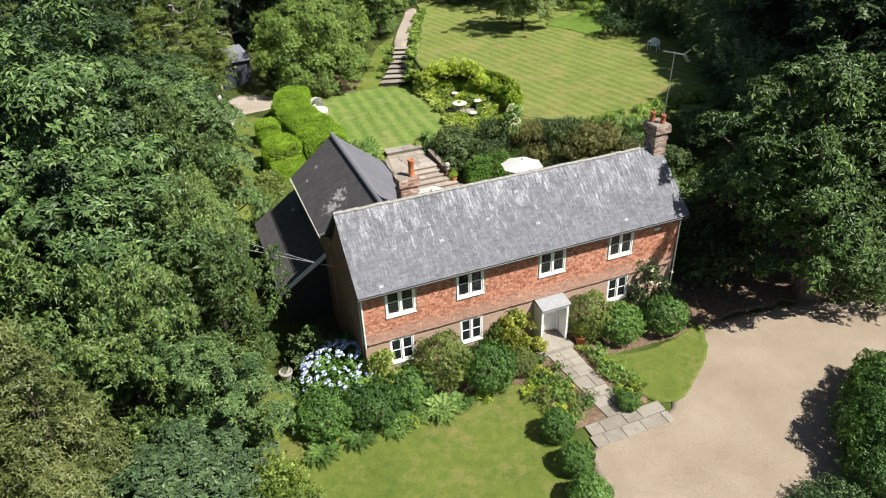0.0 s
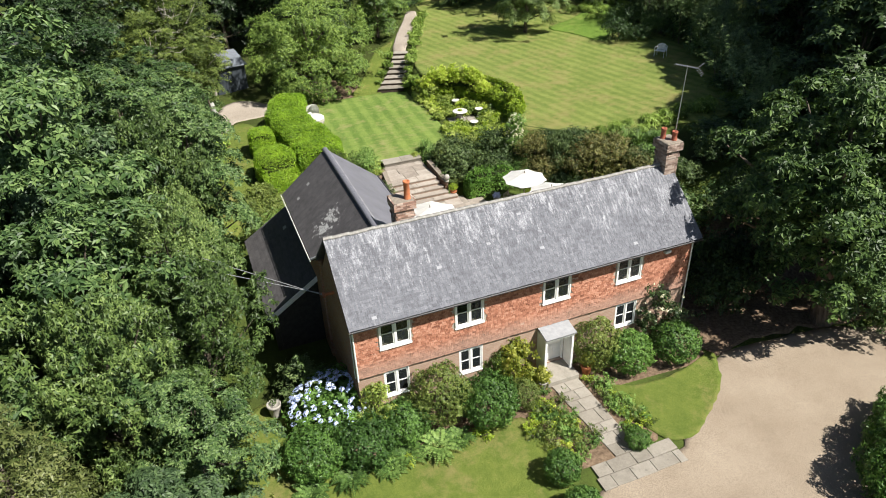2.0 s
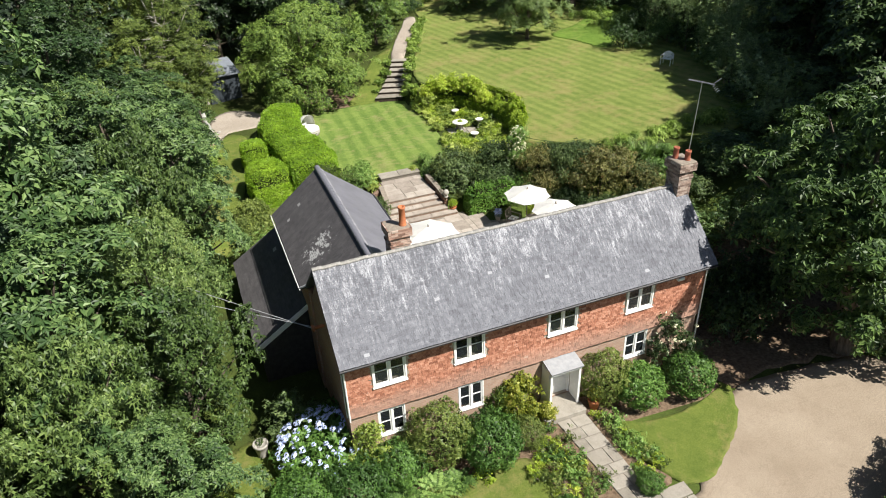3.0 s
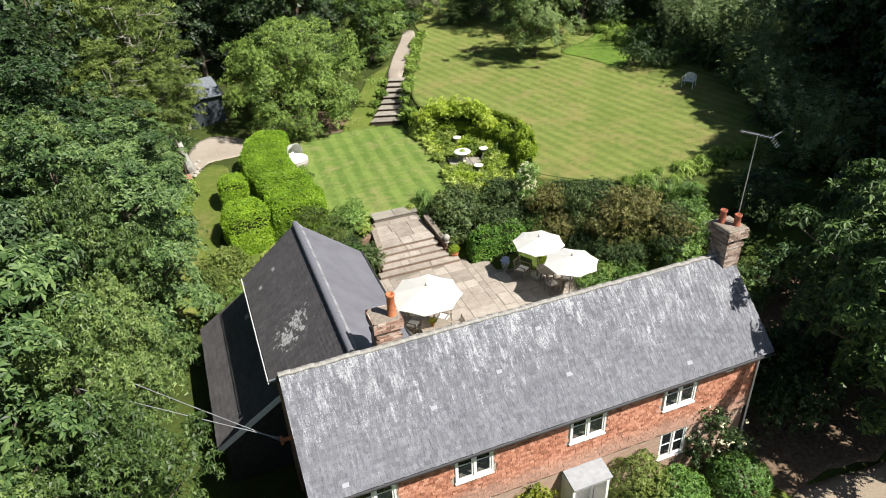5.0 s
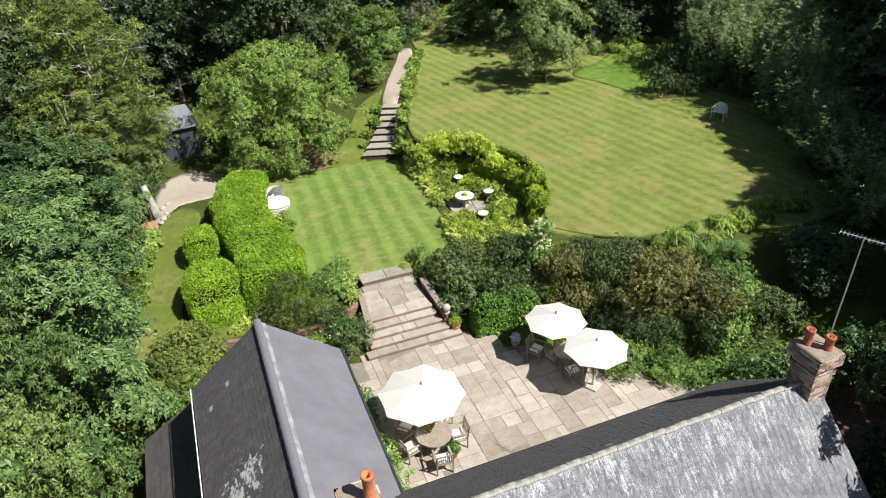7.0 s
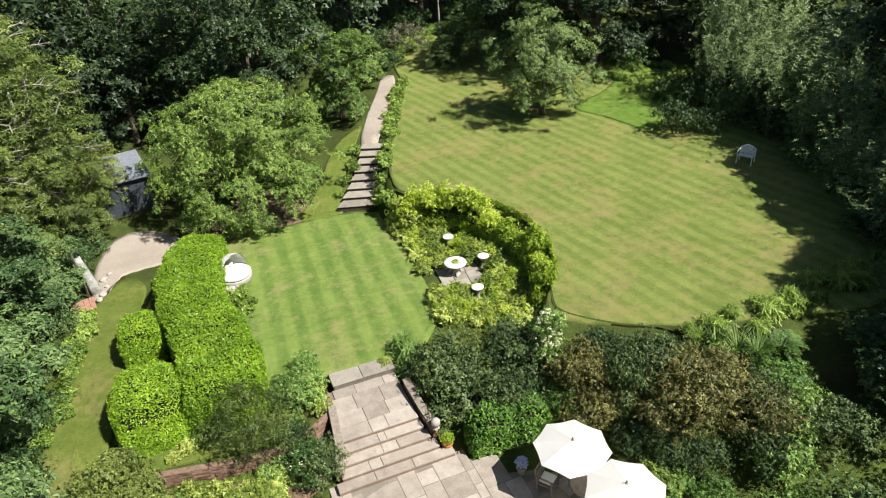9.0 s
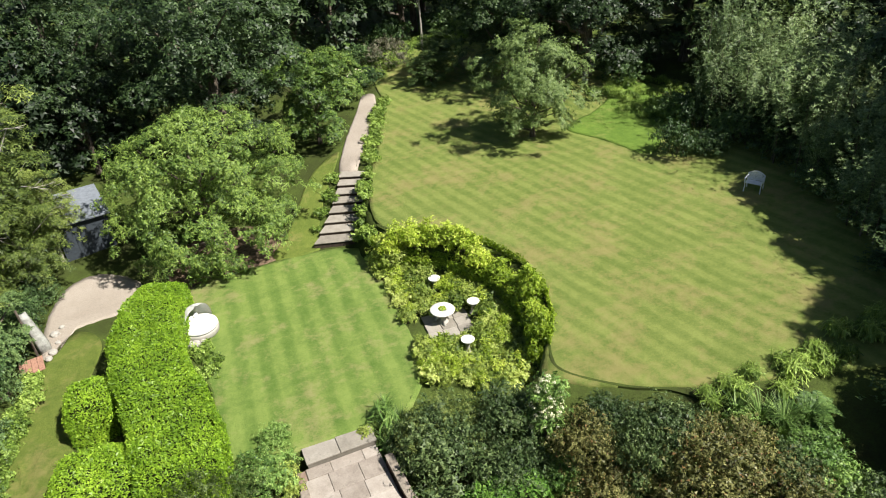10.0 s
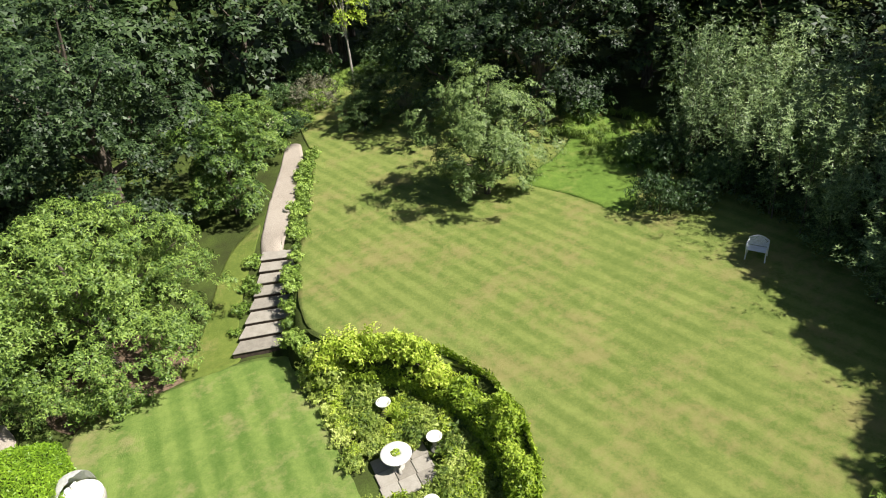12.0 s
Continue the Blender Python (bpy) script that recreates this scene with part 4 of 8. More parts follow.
gutter("gutter", (RX0, EAVE_Y - 0.02, EAVE_Z - 0.03), (RX1, EAVE_Y - 0.02, EAVE_Z - 0.03))
gutter("gutter", (RX1, BACK_Y + 0.02, EAVE_Z - 0.03), (WX1 + 0.3, BACK_Y + 0.02, EAVE_Z - 0.03))
for px, z0 in ((X0 + 0.02, HANG_Z - 0.05), (X1 - 0.03, 0.1)):
    bm = bmesh.new()
    tube(bm, [(px, EAVE_Y, EAVE_Z - 0.08), (px, YF - 0.05, EAVE_Z - 0.30), (px, YF - 0.05, z0)], [0.03, 0.03, 0.03], 8)
    part("downpipe", bm, WHITE, house, "white downpipe")
bm = bmesh.new()
tube(bm, [(X0 - 0.03, YF + 0.12, HANG_Z), (X0 - 0.03, YF + 0.12, EAVE_Z - 0.05)], [0.018, 0.018], 6)
part("corner_strip", bm, WHITE, house)
bm = bmesh.new()
box(bm, (16.28, YF - 0.14, 4.10), (16.56, YF + 0.01, 4.22), 0.02)
part("security_light", bm, WHITE, house, "white security light under the eaves")


def window(name, x0, x1, z0, z1, y, curtain=0.0):
    """A white two-light casement with a glazing bar across, glass, a sill and the room's dark behind."""
    w = thing(name, 0, 0, 0, 0, "", "")
    w.parent = house
    w["label"] = "white two-light casement window"
    f = 0.055
    mid = (x0 + x1) / 2
    bm = bmesh.new()
    for lo, hi in (((x0, z0), (x0 + f, z1)), ((x1 - f, z0), (x1, z1)), ((x0 + f, z0), (x1 - f, z0 + f)), ((x0 + f, z1 - f), (x1 - f, z1)), ((mid - 0.03, z0 + f), (mid + 0.03, z1 - f))):
        box(bm, (lo[0], y - 0.02, lo[1]), (hi[0], y + 0.08, hi[1]), 0.006)
    part("window_frame", bm, WHITE, w)
    for a, b in ((x0 + f, mid - 0.03), (mid + 0.03, x1 - f)):
        bm = bmesh.new()
        g, e = 0.045, 0.002
        for lo, hi in (((a + e, z0 + f + e), (a + g, z1 - f - e)), ((b - g, z0 + f + e), (b - e, z1 - f - e)), ((a + g, z0 + f + e), (b - g, z0 + f + g)), ((a + g, z1 - f - g), (b - g, z1 - f - e)), ((a + g, (z0 + z1) / 2 - 0.016), (b - g, (z0 + z1) / 2 + 0.016))):
            box(bm, (lo[0], y + 0.005, lo[1]), (hi[0], y + 0.045, hi[1]), 0.004)
        part("casement", bm, WHITE, w)
        for lo, hi in ((z0 + f + g, (z0 + z1) / 2 - 0.012), ((z0 + z1) / 2 + 0.012, z1 - f - g)):
            bm = bmesh.new()
            box(bm, (a + g, y + 0.022, lo), (b - g, y + 0.028, hi))
            pane = part("pane", bm, GLASS, w)
            pane.visible_shadow = False
    bm = bmesh.new()
    box(bm, (x0 - 0.02, y - 0.055, z0 - 0.06), (x1 + 0.02, y + 0.05, z0 - 0.003), 0.012)
    part("window_sill", bm, WHITE, w)
    if curtain:
        for a, b in ((x0 + 0.05, x0 + 0.05 + curtain), (x1 - 0.05 - curtain, x1 - 0.05)):
            bm = bmesh.new()
            n = 10
            fr = [bm.verts.new((a + (b - a) * i / n, y + 0.32 + 0.025 * math.sin(i * 2.1), z0 - 0.02)) for i in range(n + 1)]
            up = [bm.verts.new((v.co.x, v.co.y, z1)) for v in fr]
            for i in range(n):
                bm.faces.new((fr[i], fr[i + 1], up[i + 1], up[i]))
            bmesh.ops.solidify(bm, geom=bm.faces[:], thickness=0.01)
            part("curtain", bm, CURTAIN, w)
    return w


for i, (a, b) in enumerate(UPPER):
    window("window", a, b, SILL_U, HEAD_U, YF + 0.0, 0.20 if i in (0, 1) else 0.12)
for a, b in LOWER:
    window("window", a, b, SILL_L, HEAD_L, YF + 0.10)
# dim rooms behind the glass
for z0, z1, name in ((0.1, 2.28, "ground_floor_room"), (2.42, 4.5, "first_floor_room")):
    bm = bmesh.new()
    box(bm, (X0 + 0.27, YF + 0.32, z0), (X1 - 0.27, YB - 0.27, z1))
    for f in bm.faces[:]:
        if f.normal.y < -0.5:
            bm.faces.remove(f)
    bmesh.ops.reverse_faces(bm, faces=bm.faces[:])
    part(name, bm, INTERIOR, house)

# door with its porch hood
door = thing("front_door", 0, 0, 0, 0, "", "")
door.parent = house
door["label"] = "white panelled front door"
bm = bmesh.new()
dx0, dx1, dz0, dz1 = DOOR
box(bm, (dx0 + 0.06, YF + 0.17, dz0 + 0.02), (dx1 - 0.06, YF + 0.215, dz1 - 0.06), 0.004)
for px in (dx0 + 0.14, (dx0 + dx1) / 2 + 0.03):
    for z0, z1 in ((dz0 + 0.15, dz0 + 0.75), (dz0 + 0.88, dz1 - 0.18)):
        box(bm, (px, YF + 0.155, z0), (px + 0.27, YF + 0.175, z1), 0.01)
part("door_leaf", bm, WHITE, door)
bm = bmesh.new()
for lo, hi in (((dx0, dz0), (dx0 + 0.055, dz1)), ((dx1 - 0.055, dz0), (dx1, dz1)), ((dx0 + 0.055, dz1 - 0.055), (dx1 - 0.055, dz1))):
    box(bm, (lo[0], YF + 0.06, lo[1]), (hi[0], YF + 0.23, hi[1]), 0.005)
part("door_frame", bm, WHITE, door)
bm = bmesh.new()
lathe(bm, [(0.0, 0.0), (0.022, 0.004), (0.026, 0.02), (0.012, 0.032), (0.012, 0.05)], 12)
part("door_knob", bm, STEEL, door, "steel door knob").matrix_basis = pose(dx0 + 0.13, YF + 0.12, dz0 + 0.95, -90, 0, 0)
bm = bmesh.new()
box(bm, ((dx0 + dx1) / 2 - 0.11, YF + 0.140, dz0 + 1.02), ((dx0 + dx1) / 2 + 0.11, YF + 0.155, dz0 + 1.07), 0.004)
part("letter_plate", bm, STEEL, door, "steel letter plate")
bm = bmesh.new()
slab(bm, [(10.98, 18.40, 2.06), (12.26, 18.40, 2.06), (12.26, YF + 0.06, 2.20), (10.98, YF + 0.06, 2.20)], 0.06)
recalc(bm)
part("porch_hood", bm, LEAD, house, "grey lead-covered flat porch hood")
for px in (11.05, 12.18):
    bm = bmesh.new()
    box(bm, (px - 0.05, 18.50, 0.26), (px + 0.05, 18.60, 2.00), 0.012)
    part("porch_post", bm, WHITE, house, "white porch post")
bm = bmesh.new()
box(bm, (11.0, 18.46, 1.90), (12.23, 18.495, 2.0), 0.01)
part("porch_fascia", bm, WHITE, house)
for px in (11.0, 12.18):
    bm = bmesh.new()
    box(bm, (px, 18.61, 0.26), (px + 0.04, YF + 0.08, 2.0), 0.005)
    part("porch_side", bm, WHITE, house, "white porch side panel")


# chimneys
def chimney(x0, x1, y0, y1, z0, z1, material, label, pots, corbel=0.05, pot=None):
    stack = thing("chimney", 0, 0, 0, 0, "", "")
    stack.parent = house
    stack["label"] = label
    bm = bmesh.new()
    box(bm, (x0 + 0.012, y0 + 0.012, z0), (x1 - 0.012, y1 - 0.012, z1 - 0.02))
    part("core", bm, MORTAR, stack)
    course, r = 0.075, 0
    corners = []
    z = z0
    while z < z1 - 0.01:
        out = corbel if z > z1 - 0.30 else 0.0
        if z1 - 0.62 < z < z1 - 0.52:
            out = 0.03
        a0, a1, b0, b1 = x0 - out, x1 + out, y0 - out, y1 + out
        for fixed, lo, hi, along in ((b0, a0, a1, "x"), (b1, a0, a1, "x"), (a0, b0, b1, "y"), (a1, b0, b1, "y")):
            p = lo - (r % 2) * 0.11
            while p < hi - 0.02:
                q0, q1 = max(p, lo), min(p + 0.215, hi)
                p += 0.225
                if q1 - q0 < 0.03:
                    continue
                j = rng.normal(0, 0.004)
                d0, d1 = (fixed - 0.0 + j, fixed + 0.09) if fixed in (a0, b0) else (fixed - 0.09, fixed + j)
                corners.append(((q0, d0, z + 0.005), (q1, d1, z + 0.068)) if along == "x" else ((d0, q0, z + 0.005), (d1, q1, z + 0.068)))
        z += course
        r += 1
    verts = np.array([[(lo[0], lo[1], lo[2]), (hi[0], lo[1], lo[2]), (hi[0], hi[1], lo[2]), (lo[0], hi[1], lo[2]), (lo[0], lo[1], hi[2]), (hi[0], lo[1], hi[2]), (hi[0], hi[1], hi[2]), (lo[0], hi[1], hi[2])] for lo, hi in corners])
    six = np.array([[3, 2, 1, 0], [4, 5, 6, 7], [0, 1, 5, 4], [1, 2, 6, 5], [2, 3, 7, 6], [3, 0, 4, 7]])
    faces = (six[None] + 8 * np.arange(len(verts))[:, None, None]).reshape(-1, 4)
    ob = link_mesh("bricks", quads("bricks", verts.reshape(-1, 3), faces), material, stack)
    ob["kind"] = "stuff"
    bm = bmesh.new()
    box(bm, (x0 - corbel + 0.01, y0 - corbel + 0.01, z1 - 0.02), (x1 + corbel - 0.01, y1 + corbel - 0.01, z1 + 0.05), 0.03)
    part("flaunching", bm, COPING, stack, "stained mortar flaunching")
    for px, py, h, r in pots:
        bm = bmesh.new()
        lathe(bm, [(r * 1.12, 0), (r * 1.12, 0.06), (r, 0.09), (r * 0.92, h - 0.09), (r * 1.10, h - 0.07), (r * 1.12, h - 0.01), (r * 1.0, h), (r * 0.78, h), (r * 0.74, 0.05), (0, 0.05)], 18)
        recalc(bm)
        part("chimney_pot", bm, pot or TERRACOTTA, stack, "red terracotta chimney pot", smooth=True).location = (px, py, z1 + 0.03)
    bm = bmesh.new()
    slab(bm, [(x0 - 0.16, y0 - 0.12, z0 + 0.06), (x1 + 0.16, y0 - 0.12, z0 + 0.06), (x1 + 0.16, y0 - 0.02, z0 + 0.22), (x0 - 0.16, y0 - 0.02, z0 + 0.22)], 0.01)
    part("lead_apron", bm, LEAD, stack)
    return stack


def island_brick(name, dark, mid, light):
    s = Shade(name, 0.9, 0.15)
    p = s.place()
    f = s.noise(p, 9.0, 4.0)
    fac = s.maths("ADD", s.maths("MULTIPLY", s.island(), 0.6), s.maths("MULTIPLY", f, 0.4))
    return s.colour(s.ramp(fac, (0.2, dark), (0.5, mid), (0.8, light))).bump(s.noise(p, 30.0, 3.0), 0.5, 0.01).mat


STACK_BRICK = island_brick("weathered_stack_brick", (0.15, 0.11, 0.09), (0.32, 0.235, 0.19), (0.48, 0.40, 0.34))
PALE_BRICK = island_brick("pale_red_stack_brick", (0.20, 0.125, 0.095), (0.42, 0.26, 0.20), (0.52, 0.42, 0.35))
chimney(17.24, 17.80, 20.76, 21.46, 5.6, 7.70, STACK_BRICK, "tall weathered brick chimney with two red pots", [(17.38, 21.29, 0.44, 0.10), (17.64, 20.96, 0.38, 0.10)], 0.09, OLD_POT)
chimney(6.47, 7.13, 21.18, 21.82, 5.8, 7.40, PALE_BRICK, "short pale red brick chimney with one terracotta pot", [(6.98, 21.40, 0.68, 0.11)], 0.07)

# aerial on its mast
aerial = thing("tv_aerial", 17.72, 21.08, 7.80, 0, "tall thin steel mast with a yagi television aerial", "aerial")
bm = bmesh.new()
tube(bm, [(-0.02, 0, -1.2), (0.14, 0.0, 2.75)], [0.018, 0.015], 8)
part("mast", bm, STEEL, aerial)
boom = Vector((-0.48, 0.86, 0.03))
bm = bmesh.new()
a, b = Vector((0.14, 0, 2.72)) + boom * 0.46, Vector((0.14, 0, 2.72)) - boom * 0.42
tube(bm, [a, b], [0.010, 0.010], 6)
part("boom", bm, STEEL, aerial)
across = Vector((0.86, 0.48, 0)).normalized()
for i in range(11):
    p = a.lerp(b, i / 11)
    bm = bmesh.new()
    tube(bm, [p - across * 0.11, p + across * 0.11], [0.005, 0.005], 5)
    part("element", bm, STEEL, aerial)
for k in (-1, 1):
    for i in range(4):
        p = b + Vector((0, 0, 0.05 + 0.05 * i)) * k + boom.normalized() * -0.05 * i
        bm = bmesh.new()
        tube(bm, [p - across * 0.15, p + across * 0.15], [0.005, 0.005], 5)
        part("reflector_bar", bm, STEEL, aerial)

# wires to the west gable
bracket = thing("cable_bracket", 3.86, 21.15, 4.55, 0, "small insulator bracket on the gable wall", "bracket")
bm = bmesh.new()
box(bm, (-0.22, -0.05, -0.05), (0.14, 0.05, 0.05), 0.02)
box(bm, (-0.28, -0.16, -0.03), (-0.2, 0.16, 0.03), 0.015)
part("arm", bm, TERRACOTTA, bracket)
for k, (ex, ey, ez) in enumerate(((-10.5, 35.0, 6.6), (-11.0, 31.6, 6.8))):
    wire = thing("overhead_wire", 0, 0, 0, 0, "thin overhead wire running from the gable to the trees", "wire")
    bm = bmesh.new()
    p0, p1 = Vector((3.6, 21.15 + 0.1 * k, 4.55)), Vector((ex, ey, ez))
    pts = [p0.lerp(p1, i / 14) - Vector((0, 0, 0.12 * 4 * (i / 14) * (1 - i / 14))) for i in range(15)]
    tube(bm, pts, [0.011] * 15, 5)
    part("cable", bm, LEAD, wire)

# ---- plants ----


def leaf_mesh(name, points, normals, size, aspect=0.55, fold=0.18, rng=None, droop=None):
    """One pointed blade at each point; size may be one number a leaf."""
    n = len(points)
    size = np.broadcast_to(np.asarray(size, float), (n,))[:, None] * rng.uniform(0.7, 1.25, (n, 1))
    normals = normals / np.linalg.norm(normals, axis=1, keepdims=True)
    way = rng.normal(size=(n, 3))
    if droop is not None:
        way = way * 0.45 + droop
    way -= normals * (way * normals).sum(1, keepdims=True)
    way /= np.linalg.norm(way, axis=1, keepdims=True) + 1e-9
    side = np.cross(normals, way)
    half, wide = way * size * 0.5, side * size * 0.5 * aspect
    up = normals * size * fold * 0.5
    verts = np.stack([points - half + wide + up, points + half - up, points - half - wide + up], 1).reshape(-1, 3)
    return quads(name, verts, np.arange(3 * n).reshape(n, 3))


def rosettes(name, points, normals, size, rng, k=5, aspect=0.42, sag=0.3, hang=0.0, corners=4):
    """Clusters of k leaves spread round each point like the leaves at a twig's end."""
    n = len(points)
    normals = normals / (np.linalg.norm(normals, axis=1, keepdims=True) + 1e-9)
    first = np.cross(normals, rng.normal(size=(n, 3)))
    first /= np.linalg.norm(first, axis=1, keepdims=True) + 1e-9
    second = np.cross(normals, first)
    size = np.broadcast_to(np.asarray(size, float), (n,)) * rng.uniform(0.75, 1.2, n)
    verts = []
    for j in range(k):
        a = (2 * math.pi * j / k + rng.normal(0, 0.35, n))[:, None]
        way = np.cos(a) * first + np.sin(a) * second + normals * rng.normal(-0.1, 0.22, (n, 1)) + np.array((0, 0, -hang))
        way /= np.linalg.norm(way, axis=1, keepdims=True)
        side = np.cross(normals, way)
        side /= np.linalg.norm(side, axis=1, keepdims=True) + 1e-9
        L = (size * rng.uniform(0.65, 1.15, n))[:, None]
        base = points + way * L * 0.06
        mid = points + way * L * 0.52 + normals * L * 0.07
        tip = points + way * L - normals * L * sag * 0.5
        if corners == 4:
            verts.append(np.stack([base, mid + side * L * aspect * 0.5, tip, mid - side * L * aspect * 0.5], 1))
        else:
            root = points + way * L * 0.22 + normals * L * 0.05
            verts.append(np.stack([root + side * L * aspect * 0.55, tip, root - side * L * aspect * 0.55], 1))
    verts = np.concatenate(verts).reshape(-1, 3)
    return quads(name, verts, np.arange(len(verts)).reshape(-1, corners))


def boughs(centres, radii, middle, per_area, rng, dome=0.45, tilt=0.5, thin=0.10, noise_=0.28):
    """Places and normals of twig ends on drooping leafy plates, one for each bough of a crown."""
    P, N = [], []
    for c, R in zip(centres, radii):
        out = (c - middle) * (1, 1, 0.6)
        out = out / (np.linalg.norm(out) + 1e-9)
        axis = out * tilt + (0, 0, 0.9)
        axis /= np.linalg.norm(axis)
        e1 = np.cross(axis, (0.3, 0.9, 0.1))
        e1 /= np.linalg.norm(e1)
        e2 = np.cross(axis, e1)
        m = max(4, int(per_area * math.pi * R * R))
        a = rng.uniform(0, 2 * math.pi, m)
        f = np.sqrt(rng.uniform(0, 1, m)) * (0.78 + 0.26 * np.sin(3 * a + rng.uniform(0, 6)) + 0.12 * np.sin(7 * a + rng.uniform(0, 6)))
        radial = np.cos(a)[:, None] * e1 + np.sin(a)[:, None] * e2
        P.append(c + radial * (f * R)[:, None] + axis * (-dome * f * f * R + rng.normal(0, thin * R, m))[:, None])
        N.append(axis + radial * (0.55 * f)[:, None] + rng.normal(0, noise_, (m, 3)))
    return np.concatenate(P), np.concatenate(N)


def directions(n, rng, lowest=-1.0):
    z = rng.uniform(lowest, 1.0, n)
    a = rng.uniform(0, 2 * math.pi, n)
    r = np.sqrt(1 - z * z)
    return np.stack([r * np.cos(a), r * np.sin(a), z], -1)


def clumps(centres, radii, count, rng, lowest=-0.35, flat=0.8, scatter=0.5, up=0.35, inner=0.18):
    """Leaf places and normals round many clumps, shared out by their area."""
    centres, radii = np.asarray(centres, float), np.asarray(radii, float)
    share = radii ** 2 / (radii ** 2).sum()
    sprays = max(len(radii) * 9, 20)
    owner = rng.choice(len(radii), sprays, p=share)
    d = directions(sprays, rng, lowest)
    deep = np.where(rng.random((sprays, 1)) < inner, rng.uniform(0.35, 0.8, (sprays, 1)), rng.uniform(0.80, 1.18, (sprays, 1)))
    spray = centres[owner] + d * radii[owner][:, None] * deep * (1, 1, flat)
    which = rng.integers(0, sprays, count)
    out = d[which] + rng.normal(0, 0.35, (count, 3))
    off = rng.normal(0, 1, (count, 3)) * (1, 1, 0.55)
    pts = spray[which] + off * (radii[owner][which] * 0.23)[:, None]
    normals = out + rng.normal(0, scatter, out.shape) + np.array((0, 0, up))
    return pts, normals


def crown_clumps(rng, height, width, bottom, count, size, shape="round", lump=0.3):
    """Centres and radii of the clumps on the skin of a crown."""
    d = directions(count, rng, -0.75)
    mid, half = (height + bottom) / 2, (height - bottom) / 2
    t = d[:, 2]
    if shape == "cone":
        spread_ = np.clip((1 - t) / 1.6, 0.06, 1.0)
        xy = d[:, :2] / (np.linalg.norm(d[:, :2], axis=1, keepdims=True) + 1e-6) * spread_[:, None]
        centre = np.stack([xy[:, 0] * width, xy[:, 1] * width, mid + t * half], -1)
    else:
        wob = 1 + lump * rng.normal(0, 0.5, count)
        centre = np.stack([d[:, 0] * width * wob, d[:, 1] * width * wob, mid + t * half * (1 + 0.4 * (wob - 1))], -1)
    centre *= np.where(rng.random((count, 1)) < 0.3, rng.uniform(0.55, 0.8, (count, 1)), rng.uniform(0.88, 1.02, (count, 1))) * (1, 1, 0) + (0, 0, 1)
    return centre, size * rng.uniform(0.65, 1.3, count)


def trunk_and_limbs(rng, height, bottom, width, girth, centres, limbs=9):
    bm = bmesh.new()
    lean = rng.normal(0, 0.12, 2)
    top = height * 0.82
    line = [(lean[0] * t * t * 2, lean[1] * t * t * 2, -0.25 + t * (top + 0.25)) for t in (0, 0.15, 0.35, 0.6, 0.85, 1.0)]
    tube(bm, line, [girth * 1.35, girth, girth * 0.85, girth * 0.6, girth * 0.33, girth * 0.12], 9)
    pick = rng.choice(len(centres), min(limbs, len(centres)), replace=False)
    for i in pick:
        e = Vector(centres[i]) * 0.93
        t = float(np.clip((e.z / max(top, 0.1)) * 0.62, 0.12, 0.8))
        s = Vector((lean[0] * t * t * 2, lean[1] * t * t * 2, -0.25 + t * (top + 0.25)))
        m = s.lerp(e, 0.5) + Vector(rng.normal(0, 0.12, 3)) * width * 0.3 + Vector((0, 0, -0.06 * width))
        tube(bm, [s, m, e], [girth * 0.42, girth * 0.26, girth * 0.07], 6)
    return bm


def grow_tree(label, seed, height, width, bottom, twigs, leaf, material, count=70, clump=0.8, shape="round", lump=0.3, girth=0.22, name="tree", category="tree", k=5, aspect=0.45, dome=0.45, tilt=0.5, thin=0.10, sag=0.3, hang=0.0, bark=None, limbs=12, corners=3):
    """A tree at the origin: trunk with limbs, and a crown of leafy boughs; twigs is how many twig ends carry leaves."""
    rng = np.random.default_rng(seed)
    ob = thing(name, 0, 0, 0, 0, label, category)
    centres, radii = crown_clumps(rng, height, width, bottom, count, clump, shape, lump)
    part("trunk", trunk_and_limbs(rng, height, bottom, width, girth, centres, limbs), bark or BARK, ob)
    per_area = twigs / (math.pi * (radii ** 2).sum())
    middle = np.array((0, 0, (height + bottom) / 2 - 0.15 * (height - bottom)))
    pts, normals = boughs(centres, radii, middle, per_area, rng, dome, tilt, thin)
    m = twigs // 8
    inside = directions(m, rng, -0.6) * (rng.random((m, 1)) ** 0.5) * np.array((width, width, (height - bottom) / 2)) * 0.66 + (0, 0, (height + bottom) / 2)
    pts, normals = np.concatenate([pts, inside]), np.concatenate([normals, rng.normal(0, 1, (m, 3)) + (0, 0, 0.6)])
    size = np.concatenate([np.full(len(pts) - m, leaf), np.full(m, leaf * 1.3)])
    link_mesh("crown", rosettes("crown", pts, normals, size, rng, k, aspect, sag, hang, corners), material, ob)
    return ob


def plant(ob, x, y, rz=0.0, size=1.0, sink=0.0, tall=None, first=False, label=""):
    """Sets a grown plant down on the land; the first one is moved, others are copies."""
    m = pose(x, y, ground_at(x, y) - sink, 0, 0, rz) @ Matrix.Diagonal((size, size, tall or size, 1))
    if first:
        ob.matrix_basis = m
        made = ob
    else:
        made = copy_thing(ob, m @ Matrix.Diagonal((1 / ob.scale[0], 1 / ob.scale[1], 1 / ob.scale[2], 1)))
    if label:
        made["label"] = label
    return made


def set_out(ob, places):
    for i, p in enumerate(places):
        plant(ob, *p[:2], rz=p[2] if len(p) > 2 else 0, size=p[3] if len(p) > 3 else 1.0, tall=p[4] if len(p) > 4 else None, first=i == 0, label=p[5] if len(p) > 5 else "")


